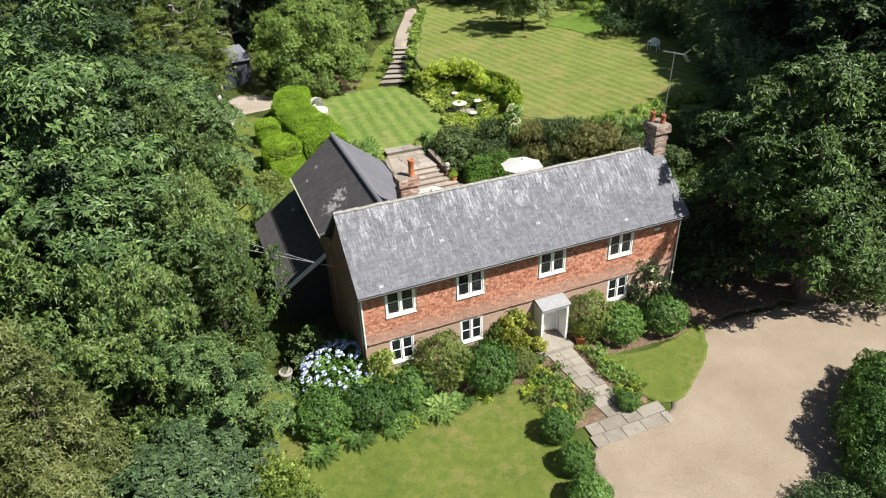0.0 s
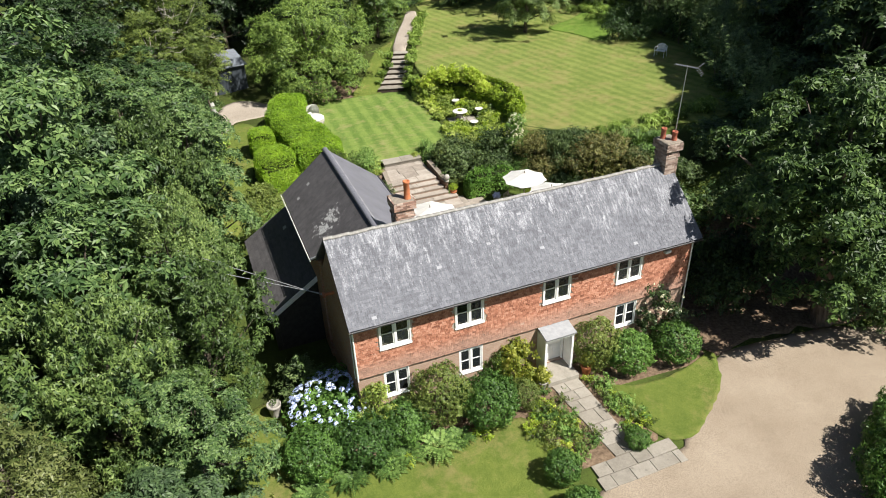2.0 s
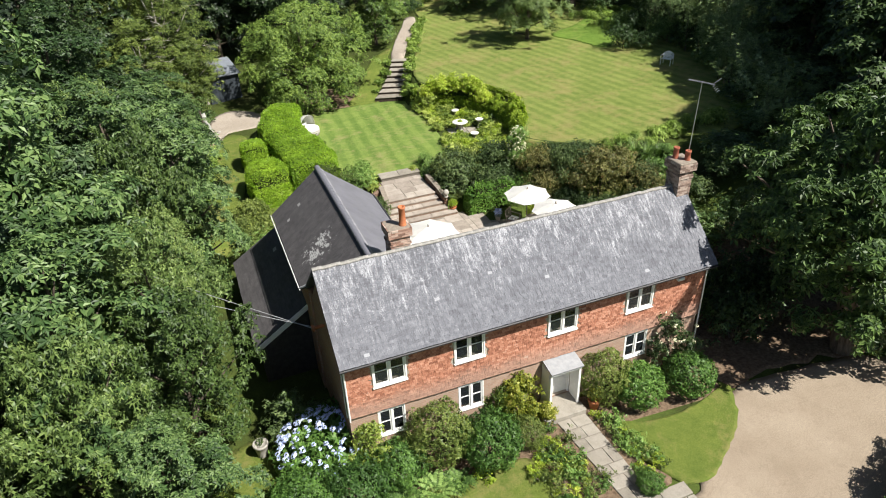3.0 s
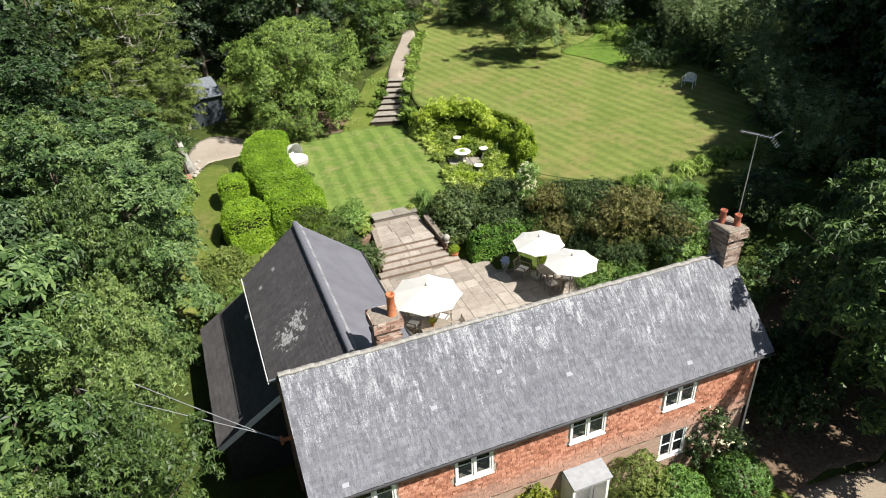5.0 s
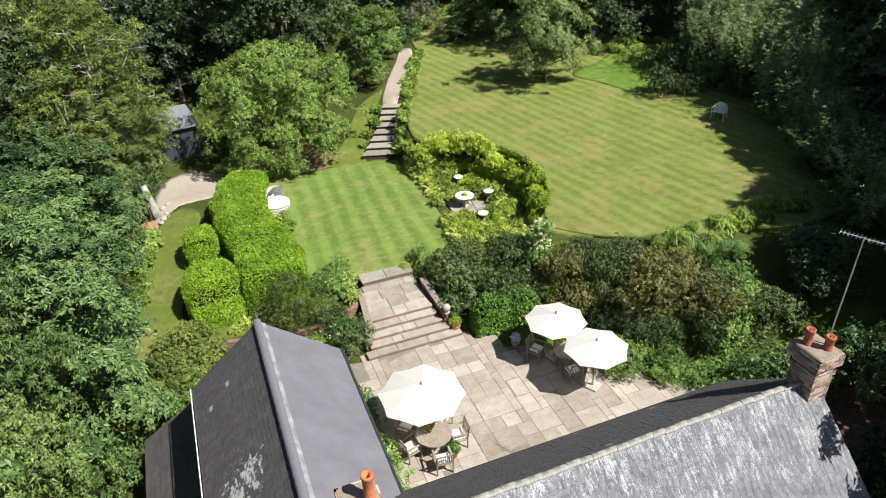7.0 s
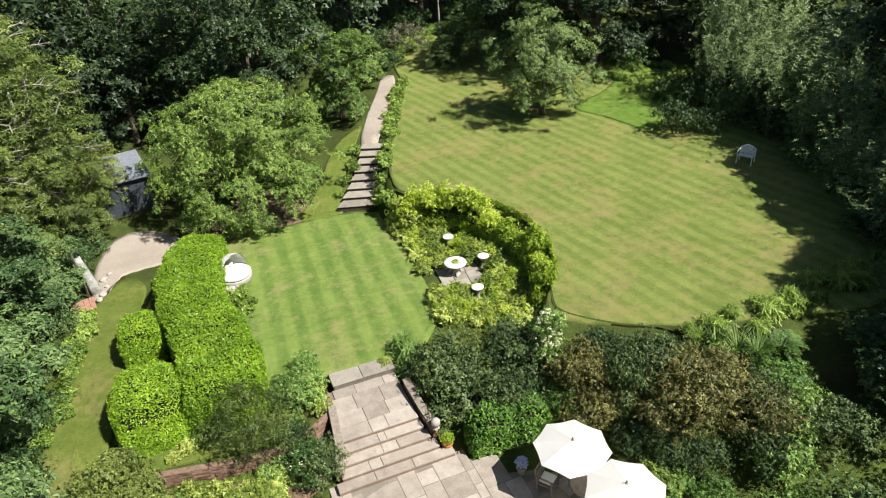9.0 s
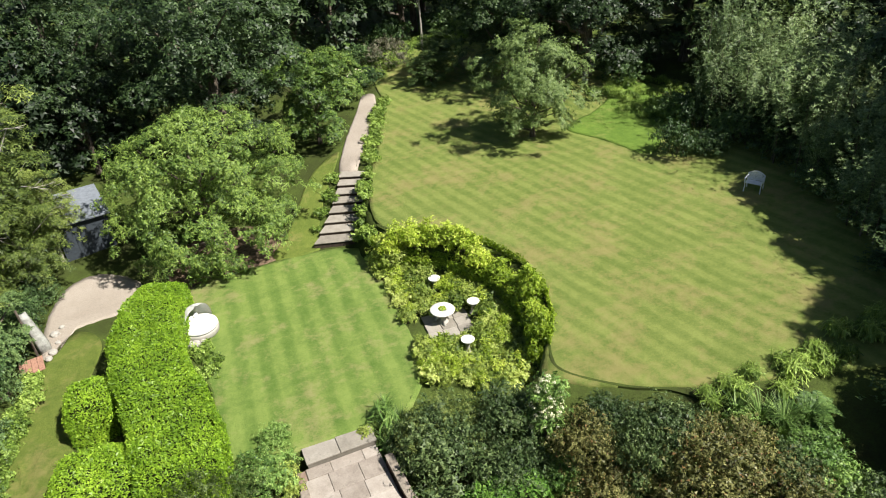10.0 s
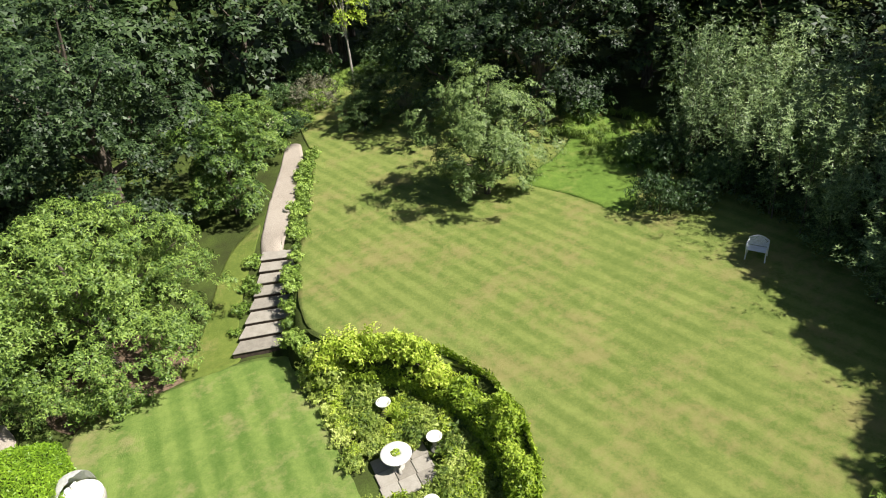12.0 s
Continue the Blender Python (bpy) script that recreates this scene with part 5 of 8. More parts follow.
# woodland west of the house
BROAD = grow_tree("tall broad-leaved woodland tree with dense layered foliage", 11, 9.5, 3.0, 1.2, 2900, 0.26, LEAF_MAPLE, 74, 0.92, girth=0.24, lump=0.55, k=6, aspect=0.44, dome=0.5, tilt=0.65, thin=0.06, corners=4)
ASHY = grow_tree("light green ash tree with feathery hanging foliage", 12, 8.0, 2.7, 0.8, 3500, 0.20, LEAF_ASH, 100, 0.62, lump=0.4, k=6, aspect=0.34, dome=0.65, thin=0.2, sag=0.5, hang=0.35, girth=0.18)
OAKY = grow_tree("dark green oak tree with clumped leaves", 13, 9.0, 3.3, 1.0, 3400, 0.22, LEAF_OAK, 90, 0.85, girth=0.28, lump=0.45, k=6, aspect=0.5)
GREYISH = grow_tree("dull green sycamore in the woodland edge", 14, 7.0, 2.4, 0.5, 2500, 0.25, LEAF_GREY, 75, 0.70, lump=0.4, k=5, aspect=0.5, dome=0.55, girth=0.16, corners=4)
YEW = grow_tree("tall olive-green yew with fine dense needles", 15, 9.5, 2.6, 0.2, 5200, 0.15, LEAF_YEW, 170, 0.46, shape="cone", k=5, aspect=0.30, tilt=0.9, dome=0.3, thin=0.25, girth=0.25)
PINE = grow_tree("tall feathery pine with pale bare branch ends", 16, 12.0, 3.2, 0.8, 4900, 0.28, LEAF_PINE, 170, 0.75, k=6, aspect=0.24, tilt=0.35, dome=0.25, thin=0.16, lump=0.4, girth=0.25, bark=PALE_BARK)
FARTREE = grow_tree("distant woodland tree with leaves coloured dark for shade", 17, 12.0, 4.2, 0.5, 1100, 0.50, LEAF_WOOD_SHADE, 60, 1.25, girth=0.3, k=4, aspect=0.55)

set_out(BROAD, [(-4.8, 27.8, 20, 1.15, 1.32), (-4.0, 22.4, 130, 1.0, 0.98), (-2.2, 36.4, 250, 0.95, 0.86), (-6.8, 33, 60, 1.15, 1.1), (-5.5, 46, 80, 1.1, 1.0), (-1.3, 18.0, 200, 0.56, 0.5), (0.0, 32.5, 75, 0.80, 0.82), (-1.0, 41.6, 10, 0.86, 0.63), (-1.4, 46.2, 100, 0.92, 0.66), (0.7, 48.0, 300, 0.5, 0.42)])
set_out(ASHY, [(-0.55, 21.3, 0, 0.80, 0.82), (-1.2, 25.1, 120, 0.78, 0.86), (-3.2, 19.6, 220, 0.75, 0.95), (-1.4, 31.3, 310, 0.85, 1.0), (-3.8, 40.6, 60, 1.0, 0.9), (-7.0, 19.5, 90, 1.1, 1.1), (-1.0, 28.4, 45, 0.65, 0.72)])
set_out(OAKY, [(-5.2, 52, 200, 1.0, 1.0), (-8.0, 37.0, 250, 1.1, 1.15)])
set_out(GREYISH, [(-2.2, 15.4, 0, 0.66, 0.55), (-3.4, 30.6, 140, 0.95, 1.1), (-5.4, 24.6, 260, 0.95, 1.25), (-2.7, 14.2, 60, 0.8, 0.62)])
set_out(YEW, [(-5.4, 15.6, 0, 1.0, 0.92), (-7.2, 12.0, 120, 1.05, 0.95), (-4.2, 11.6, 60, 0.85, 0.8)])
g = np.random.default_rng(5)
for i in range(9):
    a, z = g.uniform(3.2, 6.2), g.uniform(5.5, 10.5)
    r = 3.2 * math.sqrt(max(0.1, 1 - ((z - 6.4) / 5.6) ** 2))
    out, side = Vector((math.cos(a), math.sin(a), 0.12)), Vector((-math.sin(a), math.cos(a), 0.05))
    bm = bmesh.new()
    base, end = out * r * 0.5 + Vector((0, 0, z)), out * r * g.uniform(1.1, 1.28) + Vector((0, 0, z + g.uniform(-0.3, 0.5)))
    mid = base.lerp(end, 0.55) + side * g.uniform(-0.3, 0.3) + Vector((0, 0, 0.2))
    tube(bm, [base, mid, end], [0.05, 0.035, 0.012], 5)
    for k in range(5):
        s = mid.lerp(end, g.uniform(0, 0.8))
        tube(bm, [s, s + side * g.choice((-1, 1)) * g.uniform(0.3, 0.7) + out * g.uniform(0.1, 0.5) + Vector((0, 0, g.uniform(-0.1, 0.3)))], [0.018, 0.006], 4)
    part("dead_branch", bm, PALE_BARK, PINE, "pale bare branch" if i == 0 else "")
set_out(PINE, [(0.4, 56.0, 0, 1.0, 0.84), (-1.0, 52.6, 40, 0.72, 0.62), (1.9, 54.2, 200, 0.56, 0.5), (2.9, 56.6, 70, 0.42, 0.4), (-1.6, 60.5, 130, 1.1, 1.0)])
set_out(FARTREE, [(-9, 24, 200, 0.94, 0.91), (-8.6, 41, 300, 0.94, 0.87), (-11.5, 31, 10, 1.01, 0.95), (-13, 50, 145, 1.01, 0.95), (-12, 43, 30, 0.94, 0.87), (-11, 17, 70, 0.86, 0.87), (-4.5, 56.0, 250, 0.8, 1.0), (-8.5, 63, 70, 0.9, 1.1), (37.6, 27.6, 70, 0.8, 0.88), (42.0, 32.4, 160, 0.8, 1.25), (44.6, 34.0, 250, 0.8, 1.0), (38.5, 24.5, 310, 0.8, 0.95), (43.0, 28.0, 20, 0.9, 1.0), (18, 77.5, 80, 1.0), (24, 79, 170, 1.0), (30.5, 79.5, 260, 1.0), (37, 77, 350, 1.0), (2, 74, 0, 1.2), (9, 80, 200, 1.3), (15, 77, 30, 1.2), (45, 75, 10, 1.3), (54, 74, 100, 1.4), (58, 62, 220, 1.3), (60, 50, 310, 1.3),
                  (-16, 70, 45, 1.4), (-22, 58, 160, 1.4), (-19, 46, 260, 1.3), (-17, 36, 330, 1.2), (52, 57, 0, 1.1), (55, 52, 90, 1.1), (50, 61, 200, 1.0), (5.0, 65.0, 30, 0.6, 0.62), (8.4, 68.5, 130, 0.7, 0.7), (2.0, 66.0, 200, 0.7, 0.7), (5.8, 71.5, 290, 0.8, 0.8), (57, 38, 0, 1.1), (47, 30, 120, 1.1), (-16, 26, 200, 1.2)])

FARTALL = grow_tree("tall woodland tree with a high canopy coloured dark for shade", 18, 19.0, 4.6, 7.5, 1000, 0.62, LEAF_WOOD_SHADE, 55, 1.5, girth=0.28, k=4, aspect=0.55)
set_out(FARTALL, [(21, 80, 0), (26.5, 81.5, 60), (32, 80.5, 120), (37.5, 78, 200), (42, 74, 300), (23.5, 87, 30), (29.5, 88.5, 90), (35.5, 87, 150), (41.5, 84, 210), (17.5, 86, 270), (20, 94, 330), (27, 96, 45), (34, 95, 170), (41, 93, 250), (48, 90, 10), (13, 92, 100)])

# trees of the garden
CHERRY = grow_tree("wide spreading cherry tree with dense green crown", 21, 6.6, 4.3, -0.6, 12500, 0.155, LEAF_CHERRY, 290, 0.58, girth=0.2, k=5, aspect=0.36, tilt=0.7, dome=0.35, thin=0.16, lump=0.14, sag=0.4, hang=0.2)
plant(CHERRY, 10.3, 54.2, 30, 1.1, tall=1.08, first=True)
BIGOAK = grow_tree("large dark oak at the wood's edge", 22, 12.0, 5.2, 0.6, 7400, 0.23, LEAF_OAK, 150, 1.10, girth=0.4, k=5, aspect=0.5, lump=0.4)
set_out(BIGOAK, [(12.6, 63.8, 0, 1.0, 1.0), (36.6, 60.4, 120, 1.02, 0.95), (4.0, 68.0, 200, 0.8, 0.9), (32.2, 63.6, 40, 0.68, 0.78)])
HAWTHORN = grow_tree("spreading hawthorn tree with an open airy crown", 23, 6.2, 2.5, 0.4, 5800, 0.19, LEAF_THORN, 130, 0.58, girth=0.15, lump=0.6, k=5, aspect=0.32, tilt=1.1, dome=-0.25, thin=0.22, limbs=26)
set_out(HAWTHORN, [(28.6, 53.8, 0, 1.0, 0.98), (27.6, 66.4, 130, 0.62, 0.36), (29.6, 69.5, 250, 0.6, 0.42)])
YOUNG = grow_tree("young green tree beside the gravel path", 24, 5.6, 2.2, 0.4, 2800, 0.19, LEAF_CHERRY, 75, 0.58, girth=0.12, k=5, lump=0.4)
set_out(YOUNG, [(17.9, 61.6, 0, 1.05, 1.05), (20.4, 66.5, 90, 0.9, 0.8)])
WALNUT = grow_tree("large walnut tree with broad pale-edged leaf clusters", 25, 10.3, 3.5, 1.4, 6600, 0.25, LEAF_WALNUT, 170, 0.70, girth=0.35, lump=0.35, k=6, aspect=0.42, dome=0.5, tilt=0.6, hang=0.2, corners=4)
WALNUT.matrix_basis = Matrix.Translation((23.4, 17.1, ground_at(23.4, 17.1))) @ Matrix.Rotation(radians(-9), 4, "Y") @ Matrix.Rotation(radians(-4), 4, "X") @ Matrix.Rotation(radians(90), 4, "Z") @ Matrix.Scale(1.04, 4)


def grow_willow(label, seed, height, width, stools, material):
    """A willow thicket: fans of upright wands from several stools, each wand lined with narrow leaves."""
    g = np.random.default_rng(seed)
    ob = thing("willow", 0, 0, 0, 0, label, "tree")
    P, N = [], []
    for i in range(stools):
        a, r = g.uniform(0, 2 * math.pi), width * 0.85 * math.sqrt(g.uniform(0, 1))
        foot = np.array((r * math.cos(a), r * math.sin(a), 0.2))
        tall = height * (1 - 0.35 * (r / width) ** 2) * g.uniform(0.62, 1.08)
        lean = np.array((math.cos(a), math.sin(a), 0)) * 0.12 * r
        bm = bmesh.new()
        tube(bm, [(foot[0], foot[1], -0.2), tuple(foot + lean * 0.5 + (0, 0, tall * 0.45)), tuple(foot + lean + (0, 0, tall * 0.8))], [0.035, 0.022, 0.010], 5)
        part("stem", bm, BARK, ob)
        for j in range(17):
            way = np.array((*g.normal(0, 0.30, 2), 1.0)) + lean / tall
            start = foot + lean * 0.4 + (0, 0, tall * g.uniform(-0.02, 0.5))
            L = (tall - start[2]) * g.uniform(0.75, 1.15)
            for t in np.sort(g.uniform(0.0, 1.0, 17)):
                P.append(start + way * L * t + g.normal(0, 0.05, 3))
                N.append(way + g.normal(0, 0.3, 3))
    link_mesh("crown", rosettes("crown", np.array(P), np.array(N), 0.19, g, 4, 0.24, 0.1, -0.6, 3), material, ob)
    return ob


WILLOW = grow_willow("silvery green willow with upright leafy wands", 26, 5.4, 2.5, 20, LEAF_WILLOW)
set_out(WILLOW, [(32.4, 30.2, 0, 1.0, 0.70), (33.8, 33.2, 50, 0.95, 0.66), (34.6, 36.2, 240, 0.95, 0.70), (36.9, 39.4, 120, 1.0, 1.0), (37.6, 42.6, 20, 1.05, 1.12), (38.4, 46.0, 60, 1.05, 1.02), (38.2, 49.6, 200, 0.95, 1.35), (41.5, 48.0, 330, 1.2, 1.2), (41.4, 43.6, 90, 1.2, 1.25)])
RIGHTWOOD = grow_tree("tall dark tree shading the lawn's edge", 27, 13.0, 3.8, 0.5, 2100, 0.45, LEAF_OAK, 110, 1.0, girth=0.3, k=5, aspect=0.5)
set_out(RIGHTWOOD, [(27.8, 18.6, 25, 0.8, 0.78), (33.8, 22.0, 320, 0.85, 1.05), (37.4, 24.2, 95, 0.95, 1.2), (40.2, 27.6, 15, 0.95, 1.2), (41.2, 32.6, 75, 0.85, 1.0), (43.4, 37.6, 280, 0.9, 1.0), (46.0, 41.5, 30, 0.9, 0.95), (34.9, 26.4, 210, 0.8, 0.95), (38.6, 29.2, 140, 0.85, 1.0), (38.8, 35.2, 250, 0.8, 0.84), (42.0, 40.2, 10, 0.8, 0.84), (38.6, 25.0, 0, 0.95, 0.9), (43.2, 31.0, 200, 1.0, 1.1), (29.6, 17.2, 40, 0.85, 0.72), (33.0, 21.0, 200, 0.85, 0.72), (33.5, 17.0, 50, 1.1, 0.9), (39, 20, 150, 1.2, 1.0), (43.5, 58.5, 60, 1.0, 0.8), (38.5, 67.0, 20, 1.0, 1.0), (42.0, 71.0, 160, 1.0, 1.0), (45.6, 52.0, 100, 1.1, 0.8), (41.2, 29.8, 70, 0.95, 1.05), (38.4, 26.8, 250, 0.85, 1.0), (40.4, 34.4, 190, 0.8, 0.8), (31.1, 24.6, 110, 0.75, 0.80), (43.0, 35.6, 20, 0.85, 0.9), (34.5, 8.5, 20, 1.1, 0.8), (37, 8, 10, 1.2, 0.9)])
SLENDER = grow_tree("slender young birch with a pale trunk and sparse leaves", 28, 8.5, 1.5, 4.2, 420, 0.26, LEAF_LIME, 26, 0.55, girth=0.10, k=4, bark=PALE_BARK, limbs=8)
plant(SLENDER, 30.3, 74.5, 0, 1.0, first=True)


def grow_bush(label, seed, height, width, leaves, leaf, material, count=26, clump=0.42, name="shrub", category="shrub", tight=False, lumps=0.05, aspect=0.55, scatter=0.5, up=0.3, droop=None, lump=0.25):
    """A bush at the origin with stems and leaves; tight ones are clipped to a ball."""
    rng = np.random.default_rng(seed)
    ob = thing(name, 0, 0, 0, 0, label, category)
    clustered = droop is None
    if clustered:
        leaves = leaves // (3 if tight else 5)
    if tight:
        d = directions(leaves, rng, -0.75)
        wob = 1 + 1.3 * lumps * (np.sin(d[:, :1] * 5 + seed) * np.cos(d[:, 1:2] * 6) + 0.6 * np.sin(d[:, 2:] * 9 + d[:, :1] * 7) + 0.5 * np.sin(d[:, :1] * 17 + d[:, 2:] * 13) * np.cos(d[:, 1:2] * 15)) + rng.normal(0, 0.035, (leaves, 1))
        layer = np.where(rng.random((leaves, 1)) < 0.3, 0.84, 1.0)
        pts = d * wob * layer * (width, width, height / 2) + (0, 0, height / 2)
        normals = d + rng.normal(0, scatter, d.shape)
        centres = d[:12] * (width * 0.7, width * 0.7, height * 0.35) + (0, 0, height / 2)
    else:
        centres, radii = crown_clumps(rng, height - clump * 0.6, width - clump * 0.6, clump * 0.3, count, clump, lump=lump)
        pts, normals = clumps(centres, radii, leaves, rng, -0.5, 0.85, scatter, up)
        pts[:, 2] = np.maximum(pts[:, 2], 0.02)
    bm = bmesh.new()
    for i in range(5):
        e = Vector(centres[i % len(centres)]) * 0.85
        e.z = max(e.z, 0.15)
        tube(bm, [(e.x * 0.1, e.y * 0.1, -0.1), (e.x * 0.5, e.y * 0.5, e.z * 0.5), e], [0.03, 0.022, 0.008], 5)
    part("woody_base", bm, BARK, ob)
    me = rosettes("foliage", pts, normals, leaf * 1.15, rng, 4, aspect * 0.95, 0.35, 0.1, 3) if clustered else leaf_mesh("foliage", pts, normals, leaf, aspect, 0.2, rng, droop)
    link_mesh("foliage", me, material, ob)
    return ob


def grow_fern(label, seed, fronds, length, material):
    """A fern at the origin: arching fronds, each a rib with pairs of leaflets."""
    g = np.random.default_rng(seed)
    ob = thing("fern", 0, 0, 0, 0, label, "fern")
    P, N, W, S = [], [], [], []
    bm = bmesh.new()
    for i in range(fronds):
        a = 2 * math.pi * (i + g.uniform(-0.3, 0.3)) / fronds
        L = length * g.uniform(0.75, 1.15)
        rise = g.uniform(0.45, 0.95)
        line = [Vector((math.cos(a) * L * t, math.sin(a) * L * t, rise * L * (1.7 * t - 1.45 * t * t))) for t in np.linspace(0.02, 1, 9)]
        tube(bm, line, [0.008] * 9, 3)
        side = Vector((-math.sin(a), math.cos(a), 0))
        for k, t in enumerate(np.linspace(0.12, 1.0, 15)):
            p = Vector((math.cos(a) * L * t, math.sin(a) * L * t, rise * L * (1.7 * t - 1.45 * t * t)))
            w = 0.20 * L * math.sin(math.pi * min(0.12 + t * 0.86, 1.0)) + 0.015
            for sgn in (-1, 1):
                P.append(p + side * sgn * w * 0.5)
                N.append(Vector((-0.3 * math.cos(a), -0.3 * math.sin(a), 1)) + Vector(g.normal(0, 0.15, 3)))
                W.append(side * sgn + Vector((math.cos(a), math.sin(a), -0.2)) * 0.35)
                S.append(w)
    part("fern_stem", bm, material, ob)
    n = len(P)
    P, N, W, S = np.array(P), np.array(N), np.array(W), np.array(S)
    way = W - N * ((W * N).sum(1) / (N * N).sum(1))[:, None]
    way /= np.linalg.norm(way, axis=1, keepdims=True)
    sd = np.cross(N / np.linalg.norm(N, axis=1, keepdims=True), way)
    half, wide = way * S[:, None] * 0.52, sd * 0.042 * length / 0.75
    verts = np.stack([P - half, P + wide, P + half, P - wide], 1).reshape(-1, 3)
    link_mesh("fern_foliage", quads("fern_foliage", verts, np.arange(4 * n).reshape(n, 4)), material, ob)
    return ob

# ---- clipped hedges ----


def hedge(name, line, half, height, material, label, seed, density=420, leaf=0.13, category="hedge", round_top=0.25):
    """A clipped hedge along a line of plan points: a solid dark inner body and a skin of leaves."""
    rng = np.random.default_rng(seed)
    pts = np.array(line, float)
    seg = np.linalg.norm(np.diff(pts, axis=0), axis=1)
    at = np.concatenate([[0], np.cumsum(seg)])
    total = at[-1]
    ob = thing(name, pts[0][0], pts[0][1], ground_at(*pts[0]), 0, label, category)
    base = np.array((pts[0][0], pts[0][1], ground_at(*pts[0])))
    halves = np.broadcast_to(np.asarray(half, float), (len(pts),))

    def spot(s):
        x, y = np.interp(s, at, pts[:, 0]), np.interp(s, at, pts[:, 1])
        e = 0.25
        tx = np.interp(s + e, at, pts[:, 0]) - np.interp(s - e, at, pts[:, 0])
        ty = np.interp(s + e, at, pts[:, 1]) - np.interp(s - e, at, pts[:, 1])
        r = np.hypot(tx, ty) + 1e-9
        return x, y, -ty / r, tx / r, np.interp(s, at, halves)

    def wave(s, k):
        return 0.03 * np.sin(s * 2.3 + k) + 0.02 * np.sin(s * 5.1 + 2 * k)

    # skin: across the hedge, from one foot over the top to the other
    width_mean = float(halves.mean())
    run = 2 * height + 2 * width_mean
    n = int(total * run * density)
    s = rng.uniform(-0.02, total + 0.02, n)
    q = rng.uniform(0, run, n)
    x, y, nx, ny, hw = spot(s)
    h = height + wave(s, seed) + 0.03 * rng.normal(size=n) - round_top * np.clip(1 - np.minimum(s, total - s) / 0.6, 0, 1) ** 2
    side = np.where(q < height, -1.0, np.where(q > height + 2 * width_mean, 1.0, 0.0))
    across = np.where(side == 0, (q - height) / width_mean - 1, side)
    up = np.where(side < 0, q / height, np.where(side > 0, (run - q) / height, 1.0))
    edge = np.abs(across) ** 6
    z = up * h - np.where(side == 0, edge * round_top, 0) - np.where(side != 0, (up ** 8) * round_top, 0)
    off = across * hw * (1 + 0.04 * np.sin(s * 3 + z * 2)) - np.where(side != 0, side * (up ** 10) * round_top * 0.5, 0)
    px, py = x + nx * off, y + ny * off
    gz = np.maximum(np.interp(s, [0, total], [ground_at(*pts[0]), ground_at(*pts[-1])]), heights(px, py) * (z < 0.4))
    P = np.stack([px, py, gz + np.maximum(z, 0.03)], -1)
    N = np.stack([nx * side, ny * side, (side == 0) * 1.0], -1) + rng.normal(0, 0.55, (n, 3)) + (0, 0, 0.2)
    # ends
    m = int(2 * width_mean * height * density)
    ends = []
    for s0, sg in ((0.0, -1), (total, 1)):
        a, zz = rng.uniform(-1, 1, m), rng.uniform(0, height - round_top * 0.9, m)
        x, y, nx, ny, hw = spot(np.full(m, s0))
        bulge = 0.18 * np.sqrt(np.clip(1 - a * a, 0, 1)) * sg * (1 - (zz / (height - round_top * 0.9)) ** 3)
        ex, ey = x + nx * a * hw + ny * bulge, y + ny * a * hw - nx * bulge
        ends.append((np.stack([ex, ey, heights(np.full(m, pts[0 if sg < 0 else -1][0]), np.full(m, pts[0 if sg < 0 else -1][1])) + zz - round_top * np.abs(a) ** 6 * (zz / height) ** 8], -1), np.stack([ny * sg, -nx * sg, 0 * a], -1) + rng.normal(0, 0.5, (m, 3))))
    P = np.concatenate([P] + [e[0] for e in ends]) + rng.normal(0, 0.03, (n + 2 * m, 3))
    N = np.concatenate([N] + [e[1] for e in ends])
    P = P - base
    link_mesh("foliage", leaf_mesh("foliage", P, N, leaf, 0.5, 0.2, rng), material, ob)
    # solid dark body inside the leaf skin
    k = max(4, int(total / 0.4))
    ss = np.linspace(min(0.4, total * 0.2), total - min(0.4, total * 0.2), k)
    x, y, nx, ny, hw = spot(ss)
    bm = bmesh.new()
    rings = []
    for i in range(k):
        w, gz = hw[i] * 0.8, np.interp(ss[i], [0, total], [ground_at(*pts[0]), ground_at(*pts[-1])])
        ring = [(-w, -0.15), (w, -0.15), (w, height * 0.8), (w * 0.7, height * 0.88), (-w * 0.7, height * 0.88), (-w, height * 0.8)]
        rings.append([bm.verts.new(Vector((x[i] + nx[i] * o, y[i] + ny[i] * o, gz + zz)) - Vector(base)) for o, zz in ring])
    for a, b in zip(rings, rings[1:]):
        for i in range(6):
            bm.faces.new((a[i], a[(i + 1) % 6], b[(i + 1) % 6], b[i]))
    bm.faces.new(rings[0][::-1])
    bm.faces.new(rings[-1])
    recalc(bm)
    part("twig_core", bm, HEDGE_CORE, ob, "solid dark inner body")
    return ob


HEDGE_CORE = plain_material("dark_hedge_core", (0.035, 0.045, 0.018), 0.95, 0.05, 0.4, 5.0)
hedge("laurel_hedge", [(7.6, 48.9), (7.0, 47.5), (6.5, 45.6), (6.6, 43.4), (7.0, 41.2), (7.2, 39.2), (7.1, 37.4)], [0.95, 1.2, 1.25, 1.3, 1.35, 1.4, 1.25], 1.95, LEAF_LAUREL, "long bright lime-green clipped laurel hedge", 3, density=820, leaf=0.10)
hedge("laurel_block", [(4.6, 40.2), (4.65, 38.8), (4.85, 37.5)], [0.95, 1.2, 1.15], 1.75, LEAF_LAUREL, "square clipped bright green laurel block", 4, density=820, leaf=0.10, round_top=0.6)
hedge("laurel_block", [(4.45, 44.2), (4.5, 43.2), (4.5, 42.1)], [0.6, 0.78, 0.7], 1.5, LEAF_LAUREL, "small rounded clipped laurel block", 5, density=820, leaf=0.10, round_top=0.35)
